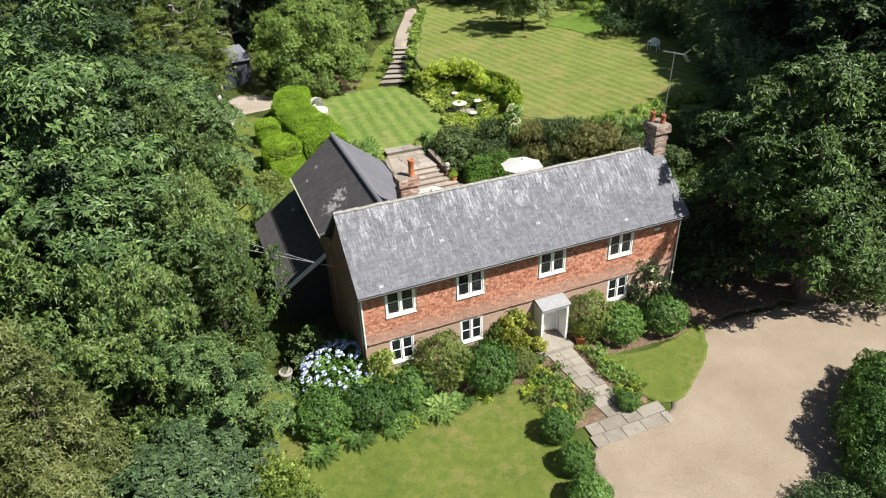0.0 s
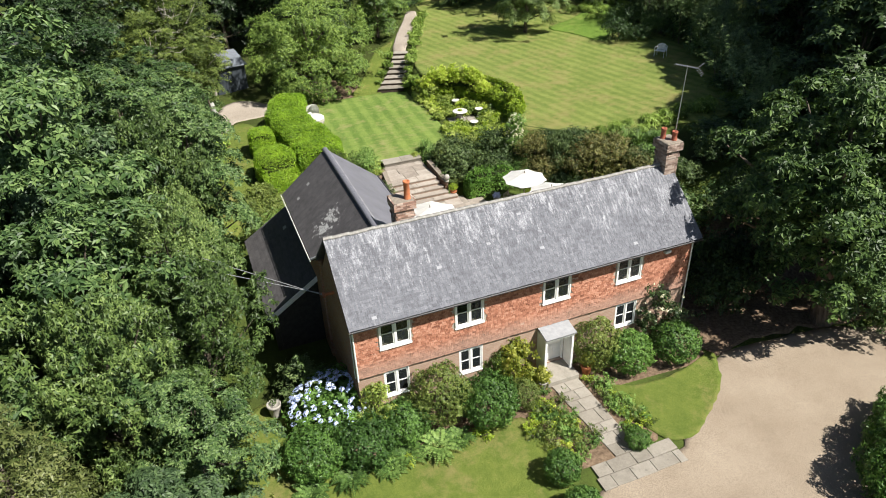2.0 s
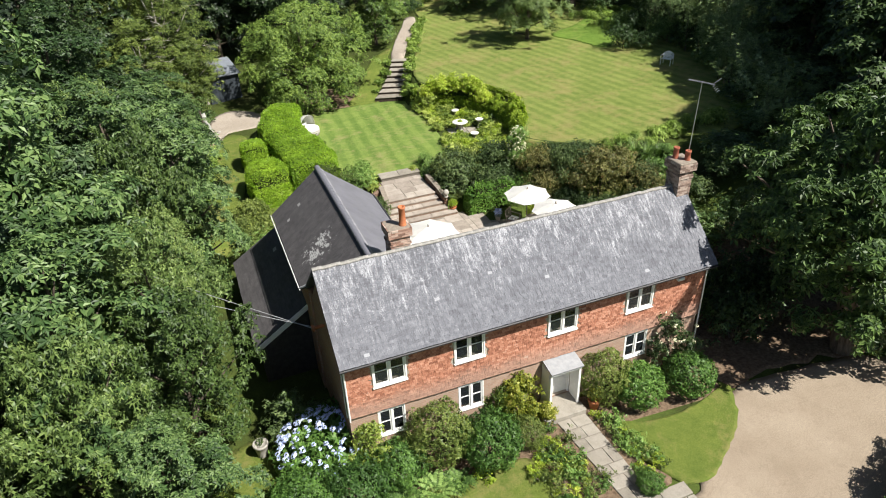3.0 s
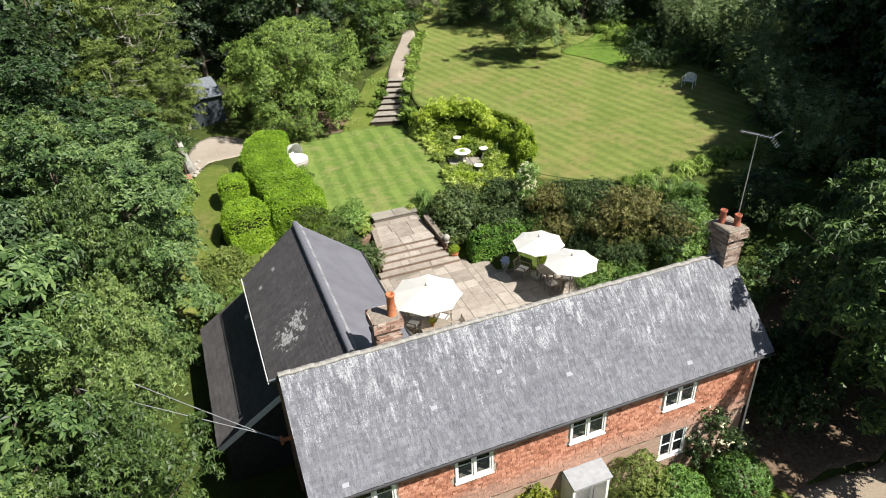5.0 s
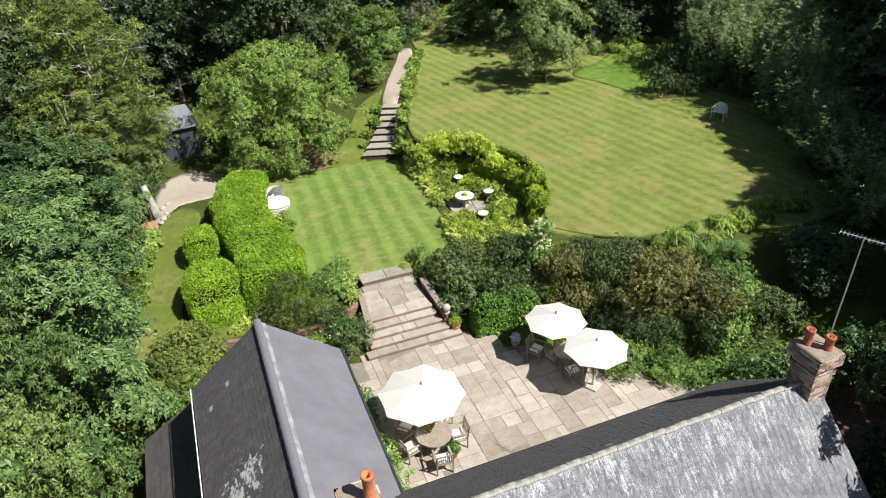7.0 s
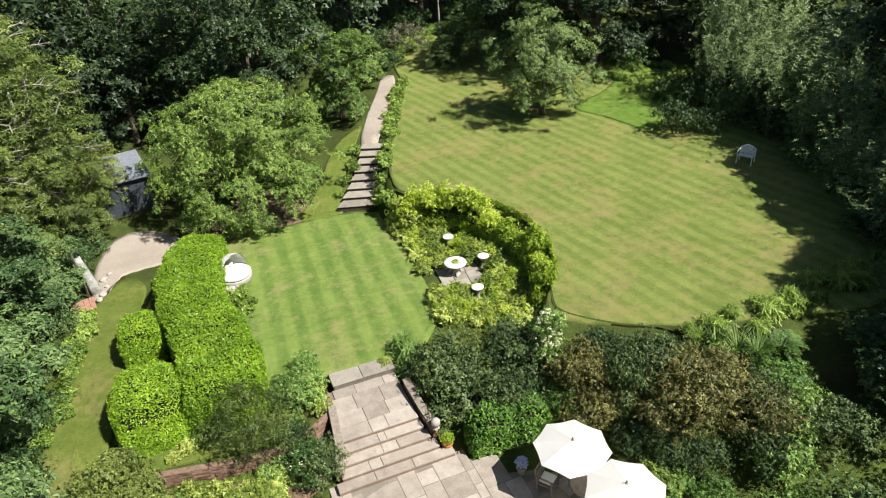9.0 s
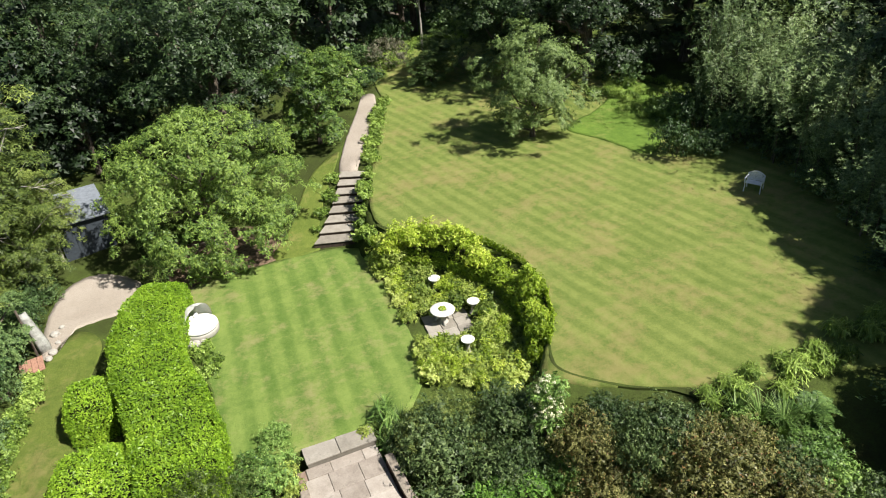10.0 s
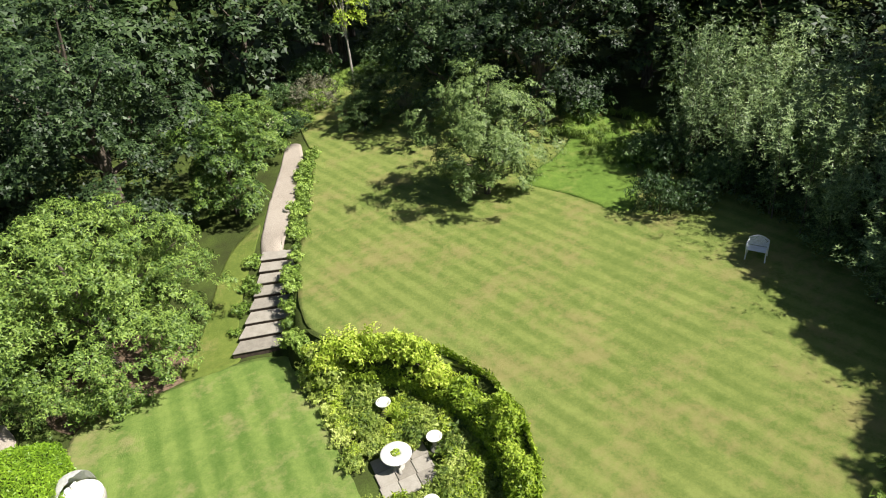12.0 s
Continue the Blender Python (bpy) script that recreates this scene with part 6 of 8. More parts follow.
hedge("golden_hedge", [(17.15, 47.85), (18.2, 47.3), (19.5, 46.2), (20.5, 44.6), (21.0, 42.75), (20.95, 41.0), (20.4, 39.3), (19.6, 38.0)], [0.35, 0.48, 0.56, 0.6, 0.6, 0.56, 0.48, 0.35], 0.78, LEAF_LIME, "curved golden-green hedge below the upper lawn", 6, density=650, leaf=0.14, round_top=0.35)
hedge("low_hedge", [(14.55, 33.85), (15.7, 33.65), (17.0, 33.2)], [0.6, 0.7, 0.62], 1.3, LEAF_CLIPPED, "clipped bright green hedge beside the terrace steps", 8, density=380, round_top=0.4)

GOLD_SPRAY = grow_bush("loose golden-green shrub topping the curved hedge", 49, 1.0, 0.55, 1500, 0.14, LEAF_LIME, 18, 0.26)
rng = np.random.default_rng(14)
line = rounded([(17.35, 47.75), (18.8, 46.65), (20.15, 44.85), (20.95, 42.6), (20.85, 40.5), (19.9, 38.4), (19.9, 38.3), (20.85, 40.4), (20.95, 42.5), (20.15, 44.75), (18.8, 46.55), (17.35, 47.65)], 4)[:21]
set_out(GOLD_SPRAY, [(x + rng.normal(0, 0.12), y + rng.normal(0, 0.12), rng.uniform(0, 360), rng.uniform(0.75, 1.0), rng.uniform(0.85, 1.12)) for x, y in line])

# ---- shrubs by the front of the house ----
BALL = grow_bush("dark green clipped box ball", 31, 1.35, 0.68, 3800, 0.085, LEAF_BOX, name="box_ball", tight=True, category="topiary")
set_out(BALL, [(9.35, 14.3, 0, 0.86, 0.85), (9.25, 12.85, 80, 0.86, 0.8), (8.85, 11.45, 160, 0.98, 0.9), (14.35, 17.85, 240, 1.28, 1.2, "large dark green clipped shrub beside the front wall"), (16.35, 17.65, 300, 1.32, 1.15, "large dark green clipped shrub beside the front wall")])
ROUNDED = grow_bush("rounded dark green shrub on the front lawn", 32, 1.5, 1.0, 7500, 0.095, LEAF_BOX, tight=True, lumps=0.11)
set_out(ROUNDED, [(1.95, 17.9, 0, 0.98, 0.95), (3.75, 17.7, 100, 0.98, 0.95), (8.3, 17.7, 200, 1.02, 1.08), (5.25, 18.1, 300, 0.85, 0.85), (17.5, 8.5, 60, 0.95, 1.1, "large dark green shrub at the drive's edge"), (18.6, 9.6, 200, 1.15, 1.5, "large dark green shrub at the drive's edge"), (19.9, 10.6, 320, 1.1, 1.35, "large dark green shrub at the drive's edge"), (21.2, 11.5, 120, 0.95, 1.1, "large dark green shrub at the drive's edge"), (12.45, 14.55, 30, 0.42, 0.42, "small round green shrub by the path")])
OLIVE = grow_bush("upright olive-green shrub against the house wall", 33, 2.2, 1.0, 8000, 0.08, LEAF_OLIVE, tight=True, lumps=0.10)
set_out(OLIVE, [(6.75, 18.35, 0, 1.0, 1.0), (13.3, 18.55, 90, 0.85, 0.95), (5.6, 18.55, 40, 0.62, 0.5), (9.75, 17.75, 180, 0.55, 0.48)])
GOLDEN = grow_bush("golden-leaved shrub climbing the house wall", 34, 2.1, 1.0, 4200, 0.15, LEAF_YELLOW, 30, 0.40)
set_out(GOLDEN, [(10.05, 18.75, 0, 0.80, 0.98), (10.85, 18.35, 90, 0.36, 0.40, "small golden shrub in the porch corner")])
CLIMBER = grow_bush("yellow-green climber below the window", 35, 1.8, 0.75, 3400, 0.11, LEAF_FRESH, 24, 0.36)
set_out(CLIMBER, [(4.45, 18.75, 0, 0.9, 1.12), (9.3, 18.8, 70, 0.7, 0.95), (12.85, 18.35, 120, 0.38, 0.45, "lime-green shrub in a pot by the door")])
ROSE = grow_bush("tall climbing rose with white flowers on the house corner", 36, 2.9, 0.95, 4500, 0.12, LEAF_DARK, 36, 0.40)
set_out(ROSE, [(16.35, 18.75, 0, 0.95, 0.98), (2.6, 21.2, 40, 1.1, 0.62, "dark shrub at the shaded house corner")])
FERN = grow_fern("spreading green fern with arching fronds", 37, 18, 0.8, LEAF_FROND)
set_out(FERN, [(5.0, 17.15, 0, 0.95), (6.1, 17.0, 80, 1.05), (6.9, 17.1, 150, 0.8), (3.0, 16.9, 200, 0.9), (1.6, 16.8, 250, 0.95), (4.3, 16.75, 20, 0.7), (24.4, 31.6, 0, 0.9), (25.4, 31.3, 60, 0.95), (24.9, 30.9, 300, 0.8), (8.8, 36.5, 30, 0.8), (13.5, 37.3, 30, 1.0), (13.6, 36.6, 100, 0.8)])
HERB = grow_bush("low mixed border plant with pale green leaves", 38, 0.42, 0.42, 420, 0.10, LEAF_FERN, 9, 0.2, name="border_plant", category="plant")
HERB_LIME = grow_bush("small lime-green border plant beside the path", 51, 0.34, 0.34, 420, 0.08, LEAF_LIME, 9, 0.16, name="border_plant", category="plant")
HERB_OLIVE = grow_bush("low dull-green border plant beside the path", 52, 0.5, 0.36, 420, 0.07, LEAF_OLIVE, 9, 0.18, name="border_plant", category="plant")
rng = np.random.default_rng(5)
herbs = []
for x0, y0, x1, y1, k in ((10.3, 17.6, 10.75, 15.2, 16), (12.75, 17.9, 12.75, 15.0, 16), (9.9, 17.2, 10.2, 14.8, 14), (13.0, 16.8, 13.3, 14.9, 8), (3.4, 16.9, 8.8, 17.0, 6), (10.7, 18.0, 11.1, 15.0, 7), (9.5, 16.6, 9.9, 14.4, 8)):
    for i in range(k):
        t = (i + rng.uniform(0, 1)) / k
        herbs.append((x0 + (x1 - x0) * t + rng.normal(0, 0.14), y0 + (y1 - y0) * t + rng.normal(0, 0.12), rng.uniform(0, 360), rng.uniform(0.5, 1.1)))
set_out(HERB, herbs[::3])
set_out(HERB_LIME, herbs[1::3])
set_out(HERB_OLIVE, herbs[2::3])

# hydrangea with its flower heads
hyd = grow_bush("blue-flowered hydrangea bush beside the house corner", 39, 1.5, 1.5, 6200, 0.19, LEAF_BOX, 34, 0.45, name="hydrangea", category="shrub")
plant(hyd, 3.1, 19.9, 0, 1.0, first=True)
rng = np.random.default_rng(9)


def flower_head(r, petals, seed, material):
    g = np.random.default_rng(seed)
    d = directions(petals, g, -0.5)
    me = leaf_mesh("flower_head", d * r * (1, 1, 0.75), d + g.normal(0, 0.2, d.shape), r * 0.75, 0.9, 0.1, g)
    me.materials.append(material)
    return me


HEAD = flower_head(0.10, 36, 1, FLOWER_BLUE)
for i in range(165):
    d = directions(1, rng, 0.0)[0]
    h = link_mesh("flower_head", HEAD, None, hyd, "pale blue flower head" if i == 0 else "")
    h.matrix_basis = pose(d[0] * 1.5, d[1] * 1.45, 0.60 + d[2] * 1.02, *rng.uniform(-40, 40, 3)) @ Matrix.Diagonal((*[rng.uniform(0.55, 1.1)] * 3, 1))
CREAM_HEAD = flower_head(0.065, 18, 2, plain_material("cream_petals", (0.74, 0.72, 0.50), 0.7, 0.2, 0.2, 3.0))


def blossoms(owner, count, width, low, high, seed):
    g = np.random.default_rng(seed)
    for i in range(count):
        d = directions(1, g, -0.1)[0]
        h = link_mesh("flower", CREAM_HEAD, None, owner)
        h.matrix_basis = pose(d[0] * width, d[1] * width, low + (high - low) * abs(d[2]), *g.uniform(-40, 40, 3)) @ Matrix.Diagonal((*[g.uniform(0.6, 1.2)] * 3, 1))


blossoms(ROSE, 22, 0.95, 1.5, 2.95, 4)

# ---- the bank above the terrace ----
YEWBUSH = grow_bush("loose olive-green yew bush above the brick wall", 65, 1.9, 1.5, 15000, 0.085, LEAF_OLIVE, 54, 0.42, aspect=0.3)
set_out(YEWBUSH, [(7.75, 36.75, 100, 1.12, 1.12), (15.6, 36.5, 0, 0.95, 0.9), (14.6, 36.9, 60, 0.8, 0.8)])
EVER = grow_bush("dense dark evergreen shrub on the bank", 41, 1.75, 1.4, 8500, 0.105, LEAF_DARK, 50, 0.42)
set_out(EVER, [(15.0, 36.6, 20, 1.05, 1.05), (19.75, 32.35, 10, 0.72, 1.25), (9.6, 34.7, 30, 0.62, 0.75), (19.7, 30.3, 80, 0.6, 0.65), (20.6, 29.6, 150, 0.6, 0.6), (19.1, 31.2, 210, 0.55, 0.55), (19.6, 33.9, 50, 0.7, 0.7), (23.4, 30.2, 10, 0.75, 0.7), (21.3, 32.4, 140, 0.7, 0.65), (15.3, 35.5, 0, 1.25, 1.0), (13.95, 36.6, 90, 0.65, 0.75), (20.5, 32.6, 180, 0.95, 0.95), (17.1, 35.8, 60, 0.95, 0.9), (16.6, 34.2, 30, 0.85, 0.8), (22.4, 28.8, 10, 0.7, 0.8), (9.0, 35.9, 45, 0.5, 0.6), (24.6, 28.3, 120, 0.9, 0.8), (27.0, 28.2, 200, 1.0, 0.9)])
BRONZE = grow_bush("bronze-tinted shrub on the bank", 42, 1.85, 1.35, 8000, 0.095, LEAF_BRONZE, 50, 0.4)
set_out(BRONZE, [(20.8, 30.9, 40, 1.2, 1.3), (18.6, 33.4, 0, 0.85, 1.12), (22.0, 31.2, 120, 0.9, 0.9), (19.3, 33.0, 220, 0.6, 0.7), (21.5, 32.0, 300, 0.6, 0.75), (22.8, 29.7, 200, 0.95, 0.9), (18.4, 32.4, 60, 0.75, 0.8)])
LIGHT = grow_bush("light green leafy shrub on the bank", 43, 1.35, 1.1, 5200, 0.115, LEAF_FERN, 34, 0.42)
set_out(LIGHT, [(19.5, 29.4, 20, 0.55, 0.55), (20.3, 28.7, 120, 0.6, 0.6), (22.8, 28.4, 40, 0.9, 0.9), (19.9, 28.1, 70, 0.6, 0.55), (21.1, 27.3, 170, 0.75, 0.6), (22.2, 26.8, 10, 0.8, 0.6), (9.7, 37.5, 10, 0.8, 0.75), (8.1, 35.1, 40, 0.55, 0.6), (6.3, 37.3, 120, 0.5, 0.5), (17.9, 33.4, 70, 0.6, 0.75), (16.2, 36.9, 10, 0.6, 0.6), (22.9, 31.9, 160, 0.5, 0.5), (24.4, 30.2, 0, 0.9, 0.75), (18.55, 29.3, 120, 0.85, 0.72), (10.0, 39.1, 200, 0.5, 0.5), (9.3, 37.9, 80, 0.75, 0.7), (3.6, 33.4, 160, 1.0, 0.95), (4.6, 34.6, 220, 0.8, 0.7), (20.6, 27.6, 10, 0.45, 0.5), (24.2, 29.2, 200, 0.9, 0.8), (8.6, 26.2, 0, 0.32, 0.35, "small green shrub along the wing wall"), (8.6, 27.4, 60, 0.30, 0.40, "small green shrub along the wing wall"), (8.65, 28.8, 120, 0.34, 0.40, "small green shrub along the wing wall"), (8.7, 30.4, 10, 0.36, 0.42, "small green shrub along the wing wall"), (8.75, 31.7, 90, 0.36, 0.4, "small green shrub along the wing wall")])
CREAMROSE = grow_bush("shrub with sprays of cream flowers", 44, 2.0, 0.65, 2800, 0.11, LEAF_FERN, 26, 0.36)
plant(CREAMROSE, 18.0, 34.9, 0, 1.0, tall=1.2, first=True)
blossoms(CREAMROSE, 90, 0.55, 0.5, 2.1, 8)

# mixed planting round the brick wall
BORDER = grow_bush("mixed olive and bronze border shrub", 66, 1.15, 0.9, 4200, 0.10, LEAF_OLIVE, 32, 0.34)
set_out(BORDER, [(2.9, 36.5, 0, 1.0, 1.0), (3.6, 36.9, 90, 0.8, 0.8), (3.2, 35.5, 200, 1.0, 0.95), (2.3, 35.6, 300, 0.8, 0.8), (6.3, 37.2, 40, 0.55, 0.6), (4.2, 35.0, 150, 0.8, 0.8), (4.1, 36.0, 20, 0.8, 0.9)])
GILDED = grow_bush("yellow-green leafy plant below the brick wall", 67, 0.75, 0.55, 1800, 0.10, LEAF_MANTLE, 22, 0.24, name="border_plant", category="plant")
rng = np.random.default_rng(31)
set_out(GILDED, [(4.4 + 0.46 * i + rng.normal(0, 0.1), 35.45 - 0.1 * i + (0.75 if i % 2 else 0.0) * -1 + rng.normal(0, 0.1), rng.uniform(0, 360), rng.uniform(0.75, 1.15)) for i in range(9)] + [(5.6, 37.0, 0, 0.6), (5.1, 36.75, 80, 0.45), (12.9, 38.1, 30, 0.5), (10.0, 37.6, 70, 0.9), (10.1, 36.9, 10, 0.7)])


def grow_blades(label, seed, count, length, width, material):
    """A tuft at the origin: stiff arching blades, each a tapered strip folded along its length."""
    g = np.random.default_rng(seed)
    ob = thing("grass_tuft", 0, 0, 0, 0, label, "plant")
    verts, faces = [], []
    for i in range(count):
        a, r, L = g.uniform(0, 2 * math.pi), g.uniform(0, 0.22), length * g.uniform(0.6, 1.1)
        out, up = np.array((math.cos(a), math.sin(a), 0)), np.array((0, 0, 1.0))
        side = np.array((-math.sin(a), math.cos(a), 0)) * width * 0.5
        bend = g.uniform(0.25, 0.8)
        k = len(verts)
        for t in (0, 0.35, 0.7, 1.0):
            p = out * (r + L * bend * t * t) + up * L * (t - 0.35 * bend * t * t)
            w = side * (1 - 0.92 * t)
            verts += [p - w, p + w]
        faces += [(k + j, k + j + 1, k + j + 3, k + j + 2) for j in (0, 2, 4)]
    link_mesh("foliage", quads("foliage", np.array(verts), np.array(faces)), material, ob)
    return ob


IRIS = grow_blades("clump of stiff upright green iris blades", 68, 60, 0.85, 0.05, LEAF_FROND)
set_out(IRIS, [(13.62, 37.75, 0, 1.0), (13.75, 38.35, 70, 0.9), (13.6, 37.2, 150, 0.9), (13.9, 38.9, 220, 0.75), (14.2, 38.0, 280, 0.8)])
REED = grow_blades("tall pale-tipped grass clump at the lawn's edge", 69, 70, 1.0, 0.055, LEAF_FROND)
set_out(REED, [(23.2, 32.3, 0, 0.9), (23.7, 31.8, 60, 1.0), (24.3, 31.5, 120, 1.0), (24.9, 31.2, 200, 0.95), (24.0, 31.2, 30, 0.9)])

# plants at the head of the gravel path
PATHROSE = grow_bush("loose shrub with white flowers at the head of the path", 63, 1.3, 0.8, 2400, 0.13, LEAF_FERN, 22, 0.34)
plant(PATHROSE, 22.9, 69.3, 0, 1.0, first=True)
blossoms(PATHROSE, 40, 0.8, 0.4, 1.35, 15)
TWIGGY = grow_bush("grey-brown twiggy shrub at the end of the lawn", 64, 2.2, 1.9, 4200, 0.12, LEAF_TWIG, 44, 0.45)
set_out(TWIGGY, [(26.6, 72.2, 0, 1.0, 1.0), (30.6, 67.2, 70, 0.55, 0.5)])

# planting of the sunk bed
MANTLE = grow_bush("low yellow-green lady's mantle in the flower bed", 45, 0.42, 0.45, 800, 0.11, LEAF_MANTLE, 18, 0.2, name="bed_plant", category="plant")
rng = np.random.default_rng(12)
beds = []
while len(beds) < 215:
    x, y = rng.uniform(15.8, 20.5), rng.uniform(37.6, 48.6)
    left = np.interp(y, [37.8, 39.7, 42, 44, 46.5, 48.6], [17.3, 15.9, 16.4, 16.5, 16.9, 16.8])
    right = np.interp(y, [37.8, 39.4, 41, 42.6, 44.2, 45.6, 46.6, 48.6], [19.3, 19.7, 20.3, 20.35, 19.85, 18.95, 18.0, 17.4])
    if left < x < right and not ((x - 17.75) ** 2 / 1.9 + (y - 42.2) ** 2 / 1.5 < 1) and min(math.hypot(x - a, y - b) for a, b in ((18.5, 45.1), (19.2, 42.62), (17.86, 40.36), (18.2, 44.7), (19.0, 42.2), (17.7, 39.9))) > 0.45:
        beds.append((x, y, rng.uniform(0, 360), rng.uniform(0.75, 1.25) + 0.35 * max(0.0, 1 - (right - x) / 0.9)))
set_out(MANTLE, beds[::2])
BEDLEAF = grow_bush("leafy pale green perennial in the flower bed", 53, 0.55, 0.42, 800, 0.11, LEAF_FRESH, 14, 0.2, name="bed_plant", category="plant")
set_out(BEDLEAF, beds[1::4])
BEDSPIKE = grow_bush("bushy yellow-green perennial in the flower bed", 54, 0.6, 0.36, 800, 0.12, LEAF_LIME, 12, 0.18, name="bed_plant", category="plant", aspect=0.3)
set_out(BEDSPIKE, beds[3::4])
TUFT = grow_bush("leafy green plant trailing over the steps", 46, 0.4, 0.45, 900, 0.11, LEAF_GRASSY, 14, 0.2, name="edging_plant", category="plant")
tufts = []
for x0, y0, x1, y1, k in ((16.95, 50.9, 19.1, 55.6, 15), (19.3, 56.3, 23.3, 65.0, 24), (17.0, 48.6, 17.0, 50.6, 8), (15.2, 52.6, 17.6, 57.0, 5), (8.3, 43.5, 8.5, 45.5, 5), (1.0, 39.0, 2.4, 47.0, 18)):
    for i in range(k):
        t = (i + rng.uniform(0, 1)) / k
        tufts.append((x0 + (x1 - x0) * t + rng.normal(0, 0.12), y0 + (y1 - y0) * t + rng.normal(0, 0.12), rng.uniform(0, 360), rng.uniform(0.6, 1.2)))
set_out(TUFT, tufts)
SHRUBLET = grow_bush("leafy yellow-green shrub at the woodland edge", 47, 1.5, 1.0, 3600, 0.13, LEAF_FRESH, 30, 0.4)
set_out(SHRUBLET, [(-0.2, 15.8, 0, 0.9, 0.9), (0.5, 14.6, 90, 0.8, 0.7), (-0.9, 14.4, 180, 1.0, 1.0), (0.4, 13.2, 30, 0.9, 0.8), (18.75, 29.4, 100, 0.75, 0.65), (5.6, 34.5, 200, 0.7, 0.5), (6.6, 34.3, 20, 0.75, 0.5), (7.5, 34.4, 100, 0.7, 0.5), (4.6, 33.9, 150, 0.6, 0.5), (6.0, 33.6, 250, 0.7, 0.5), (-0.5, 18.6, 40, 0.6, 0.6)])
EDGE = grow_bush("tangled green undergrowth at the wood's edge", 48, 1.8, 1.3, 4600, 0.135, LEAF_MAPLE, 36, 0.5)
set_out(EDGE, [(0.9, 50.4, 0, 0.9, 0.8), (0.9, 48.6, 60, 0.8, 0.8), (1.2, 52.4, 90, 0.8, 0.7), (2.1, 52.9, 30, 0.7, 0.7), (1.7, 51.2, 200, 0.6, 0.7), (-0.4, 51.0, 130, 1.0, 1.0), (0.2, 37.4, 0, 0.9, 0.9), (0.6, 40.2, 60, 0.85, 0.8), (0.9, 43.5, 120, 0.8, 0.75), (1.2, 46.2, 180, 0.7, 0.7), (0.0, 34.0, 240, 0.9, 1.0), (-0.9, 19.8, 20, 0.8, 0.9), (-1.6, 23.6, 80, 1.0, 1.4), (-0.5, 24.2, 150, 0.8, 1.2), (0.3, 30.6, 10, 0.9, 1.3), (25.0, 73.6, 60, 1.2, 1.0), (28.5, 77, 130, 1.4, 1.3), (33.5, 77, 300, 1.4, 1.1), (23.6, 69.5, 200, 1.0, 0.7), (37.5, 57.5, 0, 1.2, 1.2), (40.5, 60, 90, 1.3, 1.3), (36.2, 50.6, 45, 1.0, 0.9), (33.2, 47.0, 20, 0.9, 1.05), (34.8, 46.6, 200, 0.8, 0.6), (28, 29.2, 60, 1.2, 0.6), (31.5, 30.8, 160, 1.2, 0.6), (36.5, 41.0, 30, 0.9, 0.5), (37.6, 44.2, 110, 0.8, 0.5), (35.5, 37.6, 220, 1.0, 0.5), (38.8, 47.4, 20, 1.0, 0.7), (33.2, 34.4, 80, 1.0, 0.5), (36.4, 49.3, 70, 1.0, 1.1), (36.9, 47.0, 160, 1.0, 1.0), (36.9, 44.8, 250, 1.0, 1.0), (37.0, 42.4, 20, 0.9, 0.9), (36.0, 40.3, 190, 0.9, 0.8), (19.9, 19.3, 70, 1.0, 1.3), (20.9, 20.6, 10, 1.1, 1.5), (22.4, 20.9, 200, 1.2, 1.4), (20.6, 24.2, 70, 1.0, 1.0), (20.2, 22.0, 170, 1.0, 1.1), (22.5, 25.6, 300, 1.2, 1.0), (25.6, 24.6, 20, 1.4, 1.2), (15.3, 8.6, 90, 0.6, 0.4), (16.2, 8.2, 10, 0.7, 0.5), (18.9, 8.3, 0, 1.0, 1.2), (20.8, 9.9, 140, 1.1, 1.3), (25.5, 15.4, 30, 1.2, 1.1)])

# rough grass at the far end of the lawn and in its corner
GRASS = grow_bush("tuft of long rough grass", 55, 0.5, 0.42, 420, 0.34, LEAF_GRASSY, 10, 0.2, name="grass_tuft", category="grass", aspect=0.10, droop=np.array((0, 0, 1.4)))
rng = np.random.default_rng(21)
tufts = []
while len(tufts) < 120:
    t = rng.random()
    if len(tufts) < 60:
        x, y = 24.4 + 9.6 * t + rng.normal(0, 0.4), 70.5 + 5.4 * math.sin(math.pi * min(t * 1.15, 1.0) * 0.62) + rng.normal(0, 0.6)
    elif len(tufts) < 95:
        x, y = rng.uniform(34.6, 40.0), rng.uniform(48.6, 57.5)
        if y < 43.5 + (x - 34) * 1.1 + 4:
            continue
    else:
        x, y = 22.5 + 10.5 * t, 32.9 - 0.4 * math.sin(3 * t) + rng.normal(0, 0.25)
    tufts.append((x, y, rng.uniform(0, 360), rng.uniform(0.6, 1.3)))
set_out(GRASS, tufts)
STRAP = grow_bush("strap-leaved green plant beside the terrace steps", 56, 0.8, 0.55, 170, 0.75, LEAF_FERN, 8, 0.2, name="iris_clump", category="plant", aspect=0.07, droop=np.array((0, 0, 1.8)))
set_out(STRAP, [(13.75, 37.6, 0, 1.0), (13.6, 38.3, 90, 0.9), (14.0, 36.9, 200, 0.9)])

